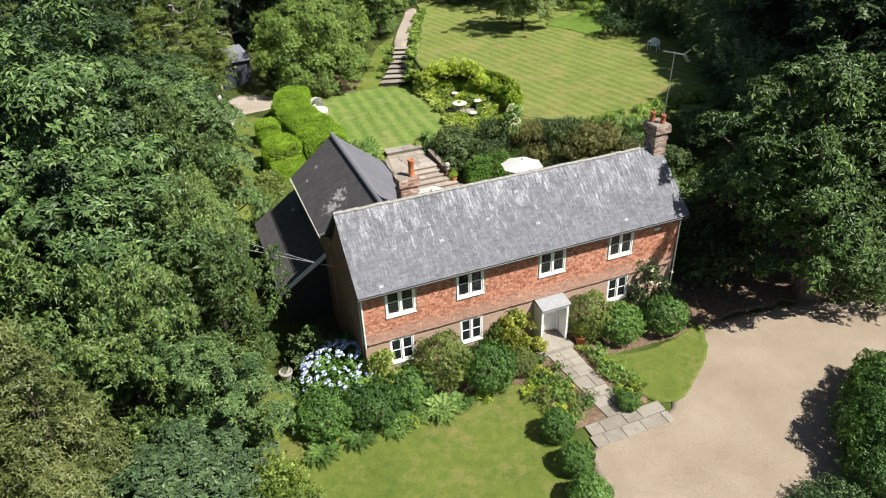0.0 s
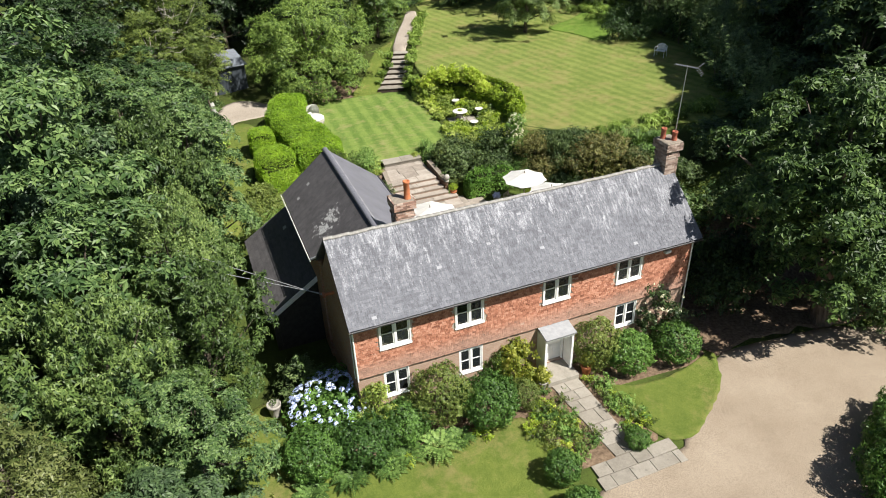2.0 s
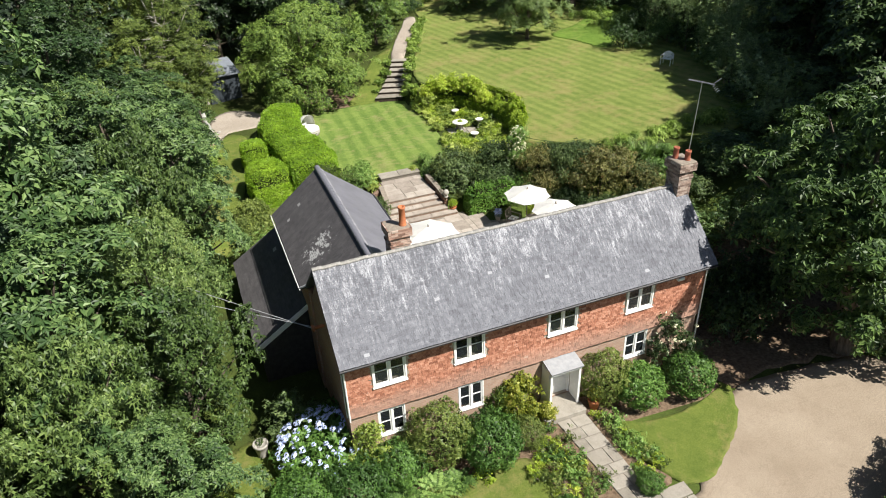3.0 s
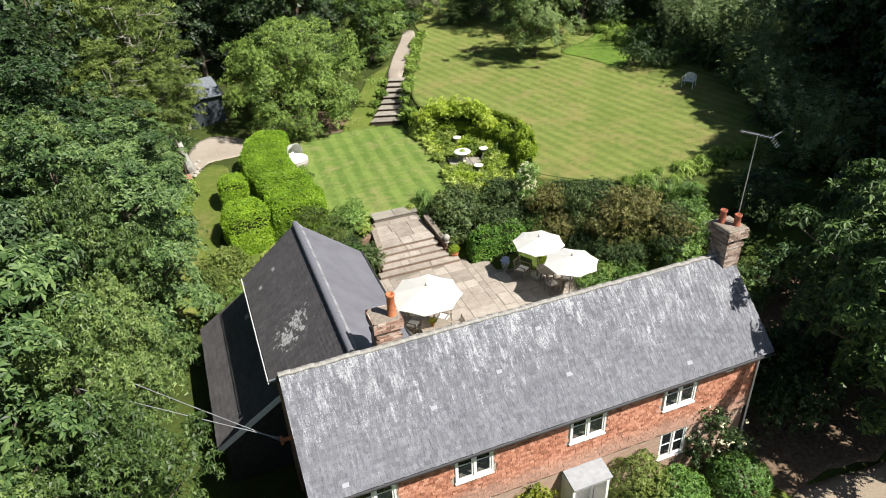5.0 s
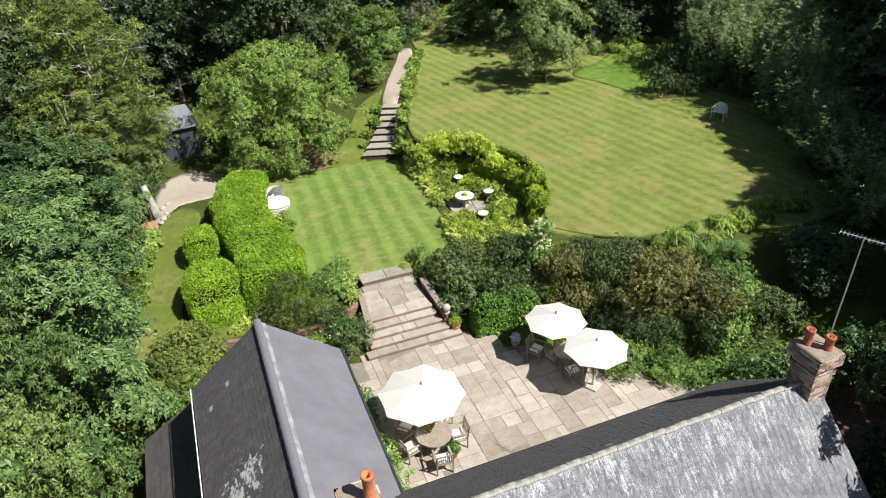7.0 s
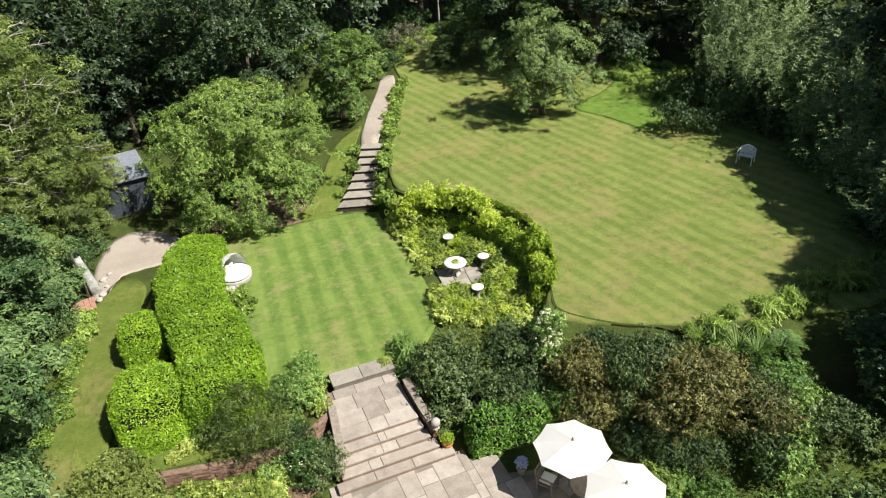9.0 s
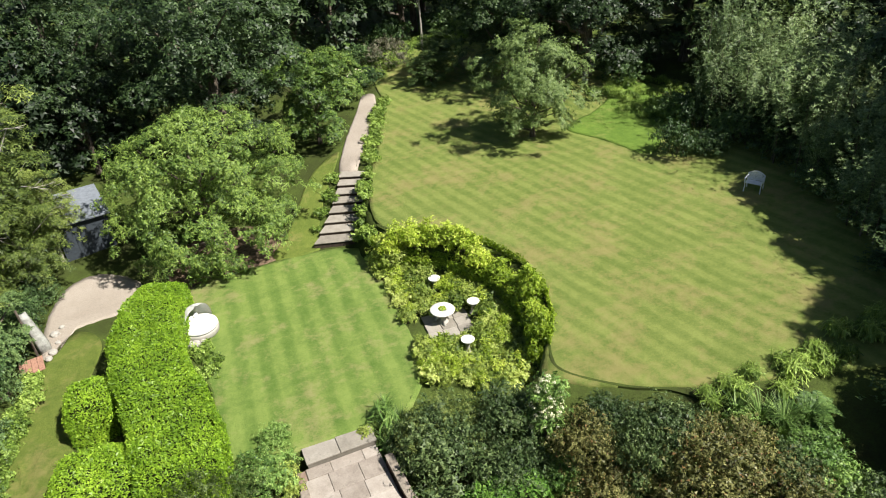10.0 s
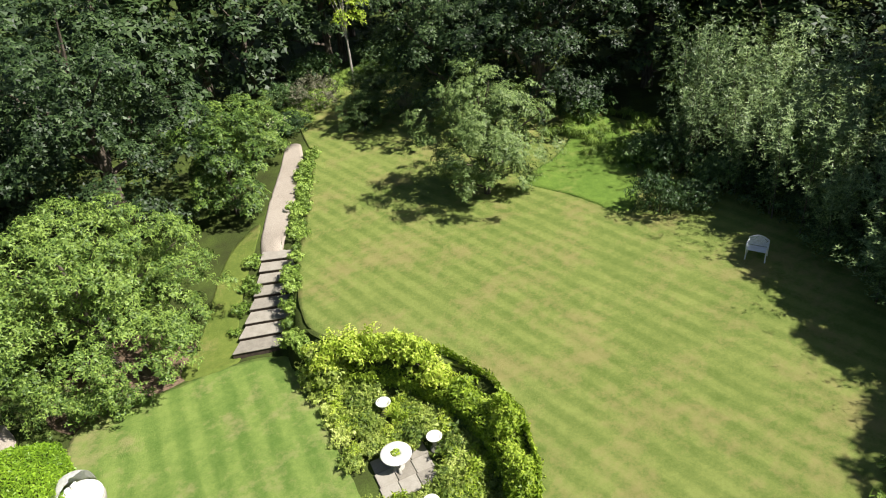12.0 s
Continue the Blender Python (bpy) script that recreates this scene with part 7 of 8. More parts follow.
# white-flowered bush by the steps, and climbers along the wing
WHITEBUSH = grow_bush("dark leafy bush with white flowers beside the terrace steps", 57, 1.3, 0.8, 3600, 0.10, LEAF_BOX, 26, 0.34)
plant(WHITEBUSH, 9.15, 34.9, 0, 1.0, first=True)
blossoms(WHITEBUSH, 26, 0.75, 0.5, 1.25, 12)
WALLSHRUB = grow_bush("green leafy shrub at the foot of the wing wall", 58, 1.4, 0.62, 2400, 0.11, LEAF_FERN, 24, 0.3)
set_out(WALLSHRUB, [(8.62, y, 57 * y, 0.95, 0.8 + 0.25 * math.sin(y * 2.1)) for y in (24.6, 25.5, 26.4, 27.3, 28.2, 29.1, 30.0, 30.9)])
GARDENSHRUB = grow_bush("loose grey-green shrub below the brick wall", 59, 1.5, 1.0, 4600, 0.10, LEAF_OLIVE, 34, 0.4)
set_out(GARDENSHRUB, [(23.7, 25.7, 20, 1.15, 0.95), (8.6, 36.5, 40, 0.6, 0.5), (3.4, 35.6, 0, 0.9, 0.8), (3.0, 34.2, 90, 0.95, 0.75), (4.3, 34.9, 180, 0.7, 0.55), (5.0, 33.0, 240, 0.8, 0.6), (6.9, 33.0, 300, 0.6, 0.5)])

# ---- paving ----


def within(outline, x, y):
    return reach(np.array([x]), np.array([y]), outline)[0] == 0.0


def paver(name, corners, top, thick, material, parent, rng, bevel=0.012):
    """One stone: a plate with softened upper edges, a little uneven."""
    bm = bmesh.new()
    cx, cy = sum(p[0] for p in corners) / len(corners), sum(p[1] for p in corners) / len(corners)
    n = len(corners)
    tilt = rng.normal(0, 0.004, 2)
    z = [top + tilt[0] * (p[0] - cx) + tilt[1] * (p[1] - cy) for p in corners]
    low = [bm.verts.new((p[0] - cx, p[1] - cy, -thick)) for p in corners]
    rim = [bm.verts.new((p[0] - cx, p[1] - cy, zz - top - bevel)) for p, zz in zip(corners, z)]
    cap = []
    for p, zz in zip(corners, z):
        d = Vector((cx - p[0], cy - p[1], 0)).normalized() * bevel * 1.4
        cap.append(bm.verts.new((p[0] - cx + d.x, p[1] - cy + d.y, zz - top)))
    bm.faces.new(cap)
    for a, b in ((low, rim), (rim, cap)):
        for i in range(n):
            j = (i + 1) % n
            bm.faces.new((a[i], a[j], b[j], b[i]))
    ob = part(name, bm, material, parent)
    ob.location = (cx, cy, top)
    return ob


PATIO = [(8.3, 23.3), (20.4, 23.3), (20.4, 27.2), (19.6, 27.9), (18.6, 28.8), (17.9, 29.9), (17.4, 31.4), (16.2, 31.9), (14.9, 32.3), (14.2, 33.3), (13.95, 33.7), (9.6, 33.7), (8.3, 33.95)]
bm = bmesh.new()
prism(bm, PATIO, -0.2, 0.236)
patio = tagged(part("patio", bm, JOINT), "terrace of riven buff sandstone slabs behind the house", "patio", kind="structure")
rng = np.random.default_rng(61)
U = 0.31
cols, rows = int(13 / U), int(10.6 / U)
taken = np.zeros((cols, rows), bool)
for j in range(rows):
    for i in range(cols):
        if taken[i, j]:
            continue
        w, h = ((2, 2), (3, 2), (2, 3), (3, 3), (4, 3), (3, 4), (2, 2))[rng.integers(7)]
        w, h = min(w, cols - i), min(h, rows - j)
        while w > 1 and taken[i:i + w, j].any():
            w -= 1
        while h > 1 and taken[i:i + w, j:j + h].any():
            h -= 1
        taken[i:i + w, j:j + h] = True
        x0, y0 = 8.0 + i * U, 23.9 + j * U
        if within(PATIO, x0 + w * U / 2, y0 + h * U / 2):
            g = 0.008
            k = [(x0 + g, y0 + g), (x0 + w * U - g, y0 + g), (x0 + w * U - g, y0 + h * U - g), (x0 + g, y0 + h * U - g)]
            k = [(a + rng.normal(0, 0.006), b + rng.normal(0, 0.006)) for a, b in k]
            paver("paving_slab", k, 0.245 + rng.normal(0, 0.004), 0.04, PAVING, patio, rng)

# terrace steps
steps = thing("terrace_steps", 0, 0, 0, 0, "broad sandstone steps rising from the terrace to the lawn", "steps")
EDGES = [(33.62, 0.42, 9.80, 13.85), (33.98, 0.59, 10.02, 13.42), (34.34, 0.76, 10.18, 13.26), (34.70, 0.93, 10.28, 13.16), (35.06, 1.10, 10.34, 13.10)]
for i, (y0, z, xa, xb) in enumerate(EDGES):
    y1 = EDGES[i + 1][0] + 0.06 if i < 4 else 37.62
    bm = bmesh.new()
    box(bm, (xa + 0.02, y0 + 0.025, -0.1), (xb - 0.02, y1, z - 0.055))
    part("riser", bm, RISER, steps, "darker brown stone riser" if i == 0 else "")
    xs = np.sort(np.concatenate([[xa, xb], rng.uniform(xa + 0.7, xb - 0.7, 2)]))
    if i < 4:
        for a, b in zip(xs, xs[1:]):
            paver("tread", [(a + 0.006, y0), (b - 0.006, y0), (b - 0.006, y1 - 0.02), (a + 0.006, y1 - 0.02)], z, 0.055, PAVING, steps, rng, 0.015)
    else:
        y = y0
        while y < y1 - 0.1:
            d = rng.uniform(0.55, 0.8)
            ye = min(y + d, y1) if y1 - y - d > 0.3 else y1
            xs = np.sort(np.concatenate([[xa, xb], np.linspace(xa, xb, 4)[1:3] + rng.normal(0, 0.2, 2)]))
            xs = xs + (y - y0) * 0.0
            sh = (y - y0) * np.array([0.16, 0.1, 0.05, 0.0])
            for a, b in zip(xs + sh, xs[1:] + sh[1:]):
                paver("tread", [(a + 0.006, y), (b - 0.006, y), (b - 0.006, ye - 0.01), (a + 0.006, ye - 0.01)], z + rng.normal(0, 0.003), 0.055, PAVING, steps, rng)
            y = ye
bm = bmesh.new()
box(bm, (10.80, 37.66, 0.9), (13.14, 38.30, 1.24))
part("riser", bm, JOINT, steps)
for a, b in ((10.76, 11.9), (11.91, 13.16)):
    paver("tread", [(a, 37.62), (b - 0.01, 37.62), (b - 0.01, 38.32), (a, 38.36)], 1.295, 0.055, OLD_PAVING, steps, rng)


BRICK_CORE = plain_material("weathered_brick_core", (0.20, 0.135, 0.10), 0.95, 0.1, 0.35, 9.0)


def low_brick_wall(name, line, tops, base, thick, label, coping=None, seed=1):
    """A garden wall of bricks along a line, with a core and a coping."""
    g = np.random.default_rng(seed)
    w = thing(name, 0, 0, 0, 0, label, "wall")
    corners = []
    for (a, b), (ta, tb) in zip(zip(line, line[1:]), zip(tops, tops[1:])):
        A, B = Vector((*a, 0)), Vector((*b, 0))
        L = (B - A).length
        u = (B - A) / L
        n = Vector((-u.y, u.x, 0))
        bm = bmesh.new()
        slab(bm, [A + n * thick * 0.47 + Vector((0, 0, ta - 0.01)), A - n * thick * 0.47 + Vector((0, 0, ta - 0.01)), B - n * thick * 0.47 + Vector((0, 0, tb - 0.01)), B + n * thick * 0.47 + Vector((0, 0, tb - 0.01))], max(ta, tb) - base)
        recalc(bm)
        part("core", bm, BRICK_CORE, w)
        for r in range(int((max(ta, tb) - base) / 0.075)):
            z = base + r * 0.075
            p = -(r % 2) * 0.11
            while p < L - 0.03:
                q0, q1 = max(p, 0), min(p + 0.215, L)
                p += 0.225
                top_here = ta + (tb - ta) * (q0 + q1) / 2 / L
                if q1 - q0 < 0.04 or z + 0.07 > top_here:
                    continue
                for s in (-1, 1):
                    o0, o1 = s * thick * 0.5 + g.normal(0, 0.004), s * (thick * 0.5 - 0.1)
                    corners.append([A + u * q + n * o + Vector((0, 0, zz)) for q, o, zz in ((q0, o0, z + 0.004), (q1, o0, z + 0.004), (q1, o1, z + 0.004), (q0, o1, z + 0.004), (q0, o0, z + 0.068), (q1, o0, z + 0.068), (q1, o1, z + 0.068), (q0, o1, z + 0.068))])
        if coping is not None:
            bm = bmesh.new()
            k = thick * 0.5 + 0.03
            slab(bm, [A + n * k + Vector((0, 0, ta + 0.05)), A - n * k + Vector((0, 0, ta + 0.05)), B - n * k + Vector((0, 0, tb + 0.05)), B + n * k + Vector((0, 0, tb + 0.05))], 0.058)
            bmesh.ops.bevel(bm, geom=bm.edges[:], offset=0.012, segments=1, affect="EDGES")
            recalc(bm)
            part("coping", bm, coping, w)
    verts = np.array([[tuple(v) for v in c] for c in corners])
    six = np.array([[3, 2, 1, 0], [4, 5, 6, 7], [0, 1, 5, 4], [1, 2, 6, 5], [2, 3, 7, 6], [3, 0, 4, 7]])
    me = quads("bricks", verts.reshape(-1, 3), (six[None] + 8 * np.arange(len(verts))[:, None, None]).reshape(-1, 4))
    bm = bmesh.new()
    bm.from_mesh(me)
    recalc(bm)
    bm.to_mesh(me)
    bm.free()
    link_mesh("bricks", me, GARDEN_BRICK, w)["kind"] = "stuff"
    return w


GARDEN_BRICK = island_brick("old_garden_brick", (0.11, 0.062, 0.042), (0.20, 0.12, 0.085), (0.29, 0.20, 0.15))
low_brick_wall("retaining_wall", [(10.40, 36.5), (9.6, 36.05), (8.3, 35.75), (6.9, 35.9), (5.5, 36.2), (4.4, 36.45)], [1.22, 1.15, 1.05, 1.0, 0.98, 0.95], 0.2, 0.24, "curved old red brick retaining wall", None, 2)
low_brick_wall("step_wall", [(10.44, 36.6), (10.26, 35.0), (10.0, 34.1)], [1.30, 1.18, 0.72], 0.15, 0.22, "low brick wall beside the terrace steps", COPING, 3)
low_brick_wall("step_wall", [(13.24, 36.7), (13.30, 35.2), (13.46, 34.4)], [1.42, 1.30, 1.0], 0.15, 0.22, "low brick wall with stone coping beside the terrace steps", COPING, 4)
ball = thing("ball_finial", 13.46, 34.36, 1.04, 0, "weathered stone ball on the wall end", "finial")
bm = bmesh.new()
lathe(bm, [(0.13, 0.0), (0.13, 0.04), (0.07, 0.07), (0.07, 0.09), (0.12, 0.13), (0.155, 0.2), (0.165, 0.27), (0.15, 0.34), (0.10, 0.40), (0.0, 0.43)], 20)
part("ball", bm, STONE_GREY, ball, smooth=True)

# front path and its paving
path = thing("front_path", 0, 0, 0, 0, "straight path of worn grey stone slabs to the front door", "path", kind="structure")
bm = bmesh.new()
slab(bm, [(11.48, 14.3, ground_at(11.9, 14.3) + 0.02), (12.42, 14.3, ground_at(11.9, 14.3) + 0.02), (12.26, 18.4, ground_at(11.7, 18.4) + 0.03), (11.08, 18.4, ground_at(11.7, 18.4) + 0.03)], 0.15)
part("bedding", bm, JOINT, path)
y = 14.36
while y < 18.2:
    d = rng.uniform(0.42, 0.72)
    ye = min(y + d, 18.3)
    f = lambda yy, s: (11.48 + (11.08 - 11.48) * (yy - 14.3) / 4.1) * (1 - s) + (12.42 + (12.26 - 12.42) * (yy - 14.3) / 4.1) * s
    cut = rng.uniform(0.35, 0.65)
    top = ground_at(11.8, (y + ye) / 2) + 0.05
    for s0, s1 in ((0.0, cut), (cut, 1.0)):
        paver("path_slab", [(f(y, s0) + 0.008, y + 0.008), (f(y, s1) - 0.008, y + 0.008), (f(ye, s1) - 0.008, ye - 0.008), (f(ye, s0) + 0.008, ye - 0.008)], top + rng.normal(0, 0.004), 0.05, OLD_PAVING, path, rng)
    y = ye
apron = thing("drive_apron", 0, 0, 0, 0, "band of grey stone slabs where the path meets the drive", "paving", kind="structure")
for r, (ya, yb) in enumerate(((13.32, 13.82), (13.84, 14.34))):
    x = 10.38 + 0.1 * r
    while x < 13.5:
        w = rng.uniform(0.5, 0.95)
        xe = min(x + w, 13.62)
        if 13.62 - xe < 0.25:
            xe = 13.62
        paver("path_slab", [(x + 0.008, ya + rng.normal(0, 0.01)), (xe - 0.008, ya + rng.normal(0, 0.01)), (xe - 0.008, yb), (x + 0.008, yb)], ground_at(12, (ya + yb) / 2) + 0.045 + rng.normal(0, 0.004), 0.07, OLD_PAVING, apron, rng)
        x = xe
doorstep = thing("door_step", 11.65, 18.3, 0, 0, "wide stone step at the front door", "step")
bm = bmesh.new()
box(bm, (-0.70, -0.22, -0.1), (0.66, 0.83, 0.26), 0.02)
part("block", bm, OLD_PAVING, doorstep)

# sleeper steps to the upper lawn
garden_steps = thing("garden_steps", 0, 0, 0, 0, "weathered sleeper steps with dark risers climbing the bank", "steps")
N2 = 8
for i in range(N2):
    t0, t1 = i / N2, (i + 1) / N2

    def spot2(t):
        c = Vector((15.66 + 2.82 * t + 0.25 * math.sin(math.pi * t), 51.45 + 4.95 * t, 0))
        half = 1.02 - 0.22 * t
        a = Vector((1.7, -0.55, 0)).normalized().lerp(Vector((1.23, -0.55, 0)).normalized(), t)
        return c - a * half, c + a * half

    (a, b), (d, e) = spot2(t0), spot2(t1)
    z = 0.93 + 0.19 * (i + 1)
    bm = bmesh.new()
    up = Vector((0, 0, z))
    slab(bm, [a + up, b + up, e + up + Vector((0.03, 0.06, 0)), d + up + Vector((0.03, 0.06, 0))], 0.05)
    bmesh.ops.bevel(bm, geom=bm.edges[:], offset=0.012, segments=1, affect="EDGES")
    part("tread", bm, OLD_PAVING, garden_steps)
    bm = bmesh.new()
    n = Vector((0.31, 0.95, 0)) * 0.05
    slab(bm, [a + n + up - Vector((0, 0, 0.052)), b + n + up - Vector((0, 0, 0.052)), b + n * 3 + up - Vector((0, 0, 0.052)), a + n * 3 + up - Vector((0, 0, 0.052))], 0.30)
    recalc(bm)
    part("riser", bm, DARK_WOOD, garden_steps, "dark timber riser" if i == 0 else "")

# paved circle in the sunk bed
court = thing("bed_paving", 0, 0, 0, 0, "small grey paved square in the flower bed", "paving", kind="structure")
for i in range(3):
    for j in range(3):
        x, y = 16.85 + i * 0.63 + 0.10 * j, 41.55 + j * 0.6 - 0.06 * i
        paver("bed_slab", [(x, y), (x + 0.61, y - 0.04), (x + 0.66, y + 0.55), (x + 0.05, y + 0.58)], ground_at(x, y) + 0.05, 0.07, OLD_PAVING, court, rng)

# ---- furniture of the terrace and garden ----


def parasol(x, y, z, radius, edge, apex, rz, label):
    p = thing("parasol", x, y, z, rz, label, "parasol", "parasols on the terrace")
    bm = bmesh.new()
    box(bm, (-0.26, -0.26, 0.0), (0.26, 0.26, 0.07), 0.02)
    lathe(bm, [(0.05, 0.07), (0.045, 0.3), (0.0, 0.3)], 12)
    part("base", bm, STONE_GREY, p, "grey weighted base")
    bm = bmesh.new()
    tube(bm, [(0, 0, 0.06), (0, 0, apex - 0.01)], [0.025, 0.022], 10)
    part("pole", bm, TEAK, p)
    bm = bmesh.new()
    top = bm.verts.new((0, 0, apex))
    rings = []
    sub = 4
    for k, f in enumerate((0.12, 0.4, 0.7, 1.0)):
        ring = []
        for i in range(8 * sub):
            a = 2 * math.pi * i / (8 * sub)
            w = (i % sub) / sub
            sag = math.sin(math.pi * w)
            chord = math.cos(math.pi / 8) / math.cos((w - 0.5) * math.pi / 4)
            r = radius * f * (chord - 0.026 * sag * f)
            ring.append(bm.verts.new((r * math.cos(a), r * math.sin(a), apex - (apex - edge) * f ** 1.08 - 0.010 * sag * f)))
        rings.append(ring)
    n = 8 * sub
    for i in range(n):
        bm.faces.new((top, rings[0][i], rings[0][(i + 1) % n]))
        for a, b in zip(rings, rings[1:]):
            bm.faces.new((a[i], b[i], b[(i + 1) % n], a[(i + 1) % n]))
    bmesh.ops.solidify(bm, geom=bm.faces[:], thickness=0.006)
    part("canopy", bm, CANVAS, p, "white canvas canopy")
    bm = bmesh.new()
    lathe(bm, [(0.0, 0.11), (0.02, 0.10), (0.03, 0.06), (0.018, 0.02), (0.05, 0.0), (0.05, -0.01)], 12, (0, 0, apex))
    part("finial", bm, TEAK, p)
    for i in range(8):
        a = 2 * math.pi * i / 8
        bm = bmesh.new()
        tube(bm, [(0.03 * math.cos(a), 0.03 * math.sin(a), apex - 0.05), (radius * 0.97 * math.cos(a), radius * 0.97 * math.sin(a), edge - 0.02)], [0.01, 0.008], 5)
        part("rib", bm, TEAK, p)
    return p


parasol(10.50, 29.1, 0.25, 1.50, 1.90, 2.34, 22, "large white parasol over the round terrace table")
parasol(16.58, 30.86, 0.25, 1.20, 1.82, 2.16, 10, "white parasol beside the hedge on the terrace")
parasol(17.08, 28.84, 0.25, 1.20, 1.82, 2.16, 30, "white parasol over garden chairs on the terrace")


def garden_chair():
    ch = thing("garden_chair", 0, 0, 0, 0, "weathered teak garden armchair with a pale cushion", "chair", "chairs on the terrace")
    for i in range(6):
        bm = bmesh.new()
        box(bm, (-0.25, -0.24 + i * 0.082, 0.405), (0.25, -0.175 + i * 0.082, 0.425), 0.004)
        part("seat_slat", bm, TEAK, ch)
    for x in (-0.27, 0.27):
        bm = bmesh.new()
        box(bm, (x - 0.025, -0.27, 0.0), (x + 0.025, -0.22, 0.64), 0.006)
        part("leg", bm, TEAK, ch)
        bm = bmesh.new()
        tube(bm, [(x, 0.24, 0.0), (x, 0.25, 0.42), (x, 0.34, 0.95)], [0.028, 0.028, 0.024], 6)
        part("leg", bm, TEAK, ch)
        bm = bmesh.new()
        box(bm, (x - 0.035, -0.29, 0.64), (x + 0.035, 0.29, 0.665), 0.008)
        part("armrest", bm, TEAK, ch)
        bm = bmesh.new()
        box(bm, (x - 0.018, -0.22, 0.36), (x + 0.018, 0.24, 0.405), 0.004)
        part("seat_rail", bm, TEAK, ch)
    for z, yy in ((0.50, 0.268), (0.90, 0.335)):
        bm = bmesh.new()
        box(bm, (-0.245, yy - 0.014, z - 0.03), (0.245, yy + 0.014, z + 0.03), 0.005)
        part("back_rail", bm, TEAK, ch)
    for i in range(7):
        x = -0.21 + i * 0.07
        bm = bmesh.new()
        tube(bm, [(x, 0.268, 0.5), (x, 0.335, 0.9)], [0.013, 0.013], 4)
        part("back_slat", bm, TEAK, ch)
    bm = bmesh.new()
    box(bm, (-0.23, -0.22, 0.428), (0.23, 0.22, 0.485), 0.025)
    part("cushion", bm, CUSHION, ch, "pale seat cushion")
    return ch


chair = garden_chair()
SPOTS = [(9.75, 28.35, 285), (10.55, 27.45, 355), (11.42, 28.25, 85), (9.9, 29.3, 225), (11.2, 29.2, 130), (15.95, 31.15, 215), (16.6, 29.5, 0), (17.5, 29.7, 50)]
for i, (x, y, r) in enumerate(SPOTS):
    m = pose(x, y, 0.25, 0, 0, r + 180)
    if i == 0:
        chair.matrix_basis = m
    else:
        copy_thing(chair, m)


def round_table(x, y, r, label):
    t = thing("round_table", x, y, 0.25, 20, label, "table")
    k = int(2 * r / 0.1)
    for i in range(k):
        bm = bmesh.new()
        x0, x1 = -r + i * 2 * r / k + 0.003, -r + (i + 1) * 2 * r / k - 0.003
        ya, yb = math.sqrt(max(r * r - x0 * x0, 0.003)), math.sqrt(max(r * r - x1 * x1, 0.003))
        prism(bm, [(x0, -ya), (x1, -yb), (x1, yb), (x0, ya)], 0.715, 0.745)
        recalc(bm)
        part("table_slat", bm, TEAK, t)
    for a in (45, 135, 225, 315):
        ca, sa = math.cos(radians(a)), math.sin(radians(a))
        bm = bmesh.new()
        tube(bm, [(r * 0.6 * ca, r * 0.6 * sa, 0), (r * 0.55 * ca, r * 0.55 * sa, 0.72)], [0.03, 0.03], 6)
        part("leg", bm, TEAK, t)
    bm = bmesh.new()
    for a in (45, 135):
        ca, sa = math.cos(radians(a)), math.sin(radians(a))
        tube(bm, [(-r * 0.58 * ca, -r * 0.58 * sa, 0.66), (r * 0.58 * ca, r * 0.58 * sa, 0.66)], [0.025, 0.025], 4)
    part("under_frame", bm, TEAK, t)
    return t


round_table(10.58, 28.35, 0.62, "round weathered teak table on the terrace")
round_table(16.75, 30.25, 0.5, "small round teak table between the parasols")


def potted(name, x, y, z, r, h, material, plant_label, label, seed, leaf_mat, width, tall, leaves=500):
    p = thing(name, x, y, z, 0, label, "plant pot")
    bm = bmesh.new()
    lathe(bm, [(r * 0.62, 0), (r * 0.72, h * 0.3), (r * 0.9, h * 0.8), (r * 1.02, h * 0.86), (r * 1.02, h), (r * 0.88, h), (r * 0.8, h * 0.85), (0, h * 0.82)], 18)
    recalc(bm)
    part("pot", bm, material, p, smooth=True)
    g = np.random.default_rng(seed)
    d = directions(leaves, g, -0.3)
    pts = d * (width, width, tall * 0.5) * g.uniform(0.5, 1.05, (leaves, 1)) + (0, 0, h + tall * 0.42)
    link_mesh("foliage", leaf_mesh("foliage", pts, d + g.normal(0, 0.5, d.shape), 0.10, 0.5, 0.2, g), leaf_mat, p, plant_label)
    return p


potted("potted_shrub", 13.72, 34.05, ground_at(13.72, 34.05), 0.2, 0.34, TERRACOTTA, "lime-green foliage", "terracotta pot with a lime-green shrub by the steps", 71, LEAF_LIME, 0.26, 0.5)
potted("potted_shrub", 12.72, 18.25, ground_at(12.72, 18.25), 0.24, 0.42, TERRACOTTA, "yellow-green foliage", "terracotta pot with a golden shrub by the front door", 72, LEAF_YELLOW, 0.30, 0.6)
potted("potted_shrub", 10.78, 18.2, ground_at(10.78, 18.2), 0.2, 0.36, STONE_GREY, "yellow-green foliage", "dark pot with a golden shrub beside the porch", 73, LEAF_YELLOW, 0.26, 0.5)
potted("potted_grass", 11.05, 27.75, 0.25, 0.14, 0.22, TERRACOTTA, "bright green foliage", "pot of bright green grass beside the terrace table", 74, LEAF_FERN, 0.24, 0.45)
potted("table_flowers", 10.5, 28.5, 0.995, 0.10, 0.14, TERRACOTTA, "yellowish flowers", "small pot of yellow flowers on the round table", 75, LEAF_YELLOW, 0.16, 0.24, 220)
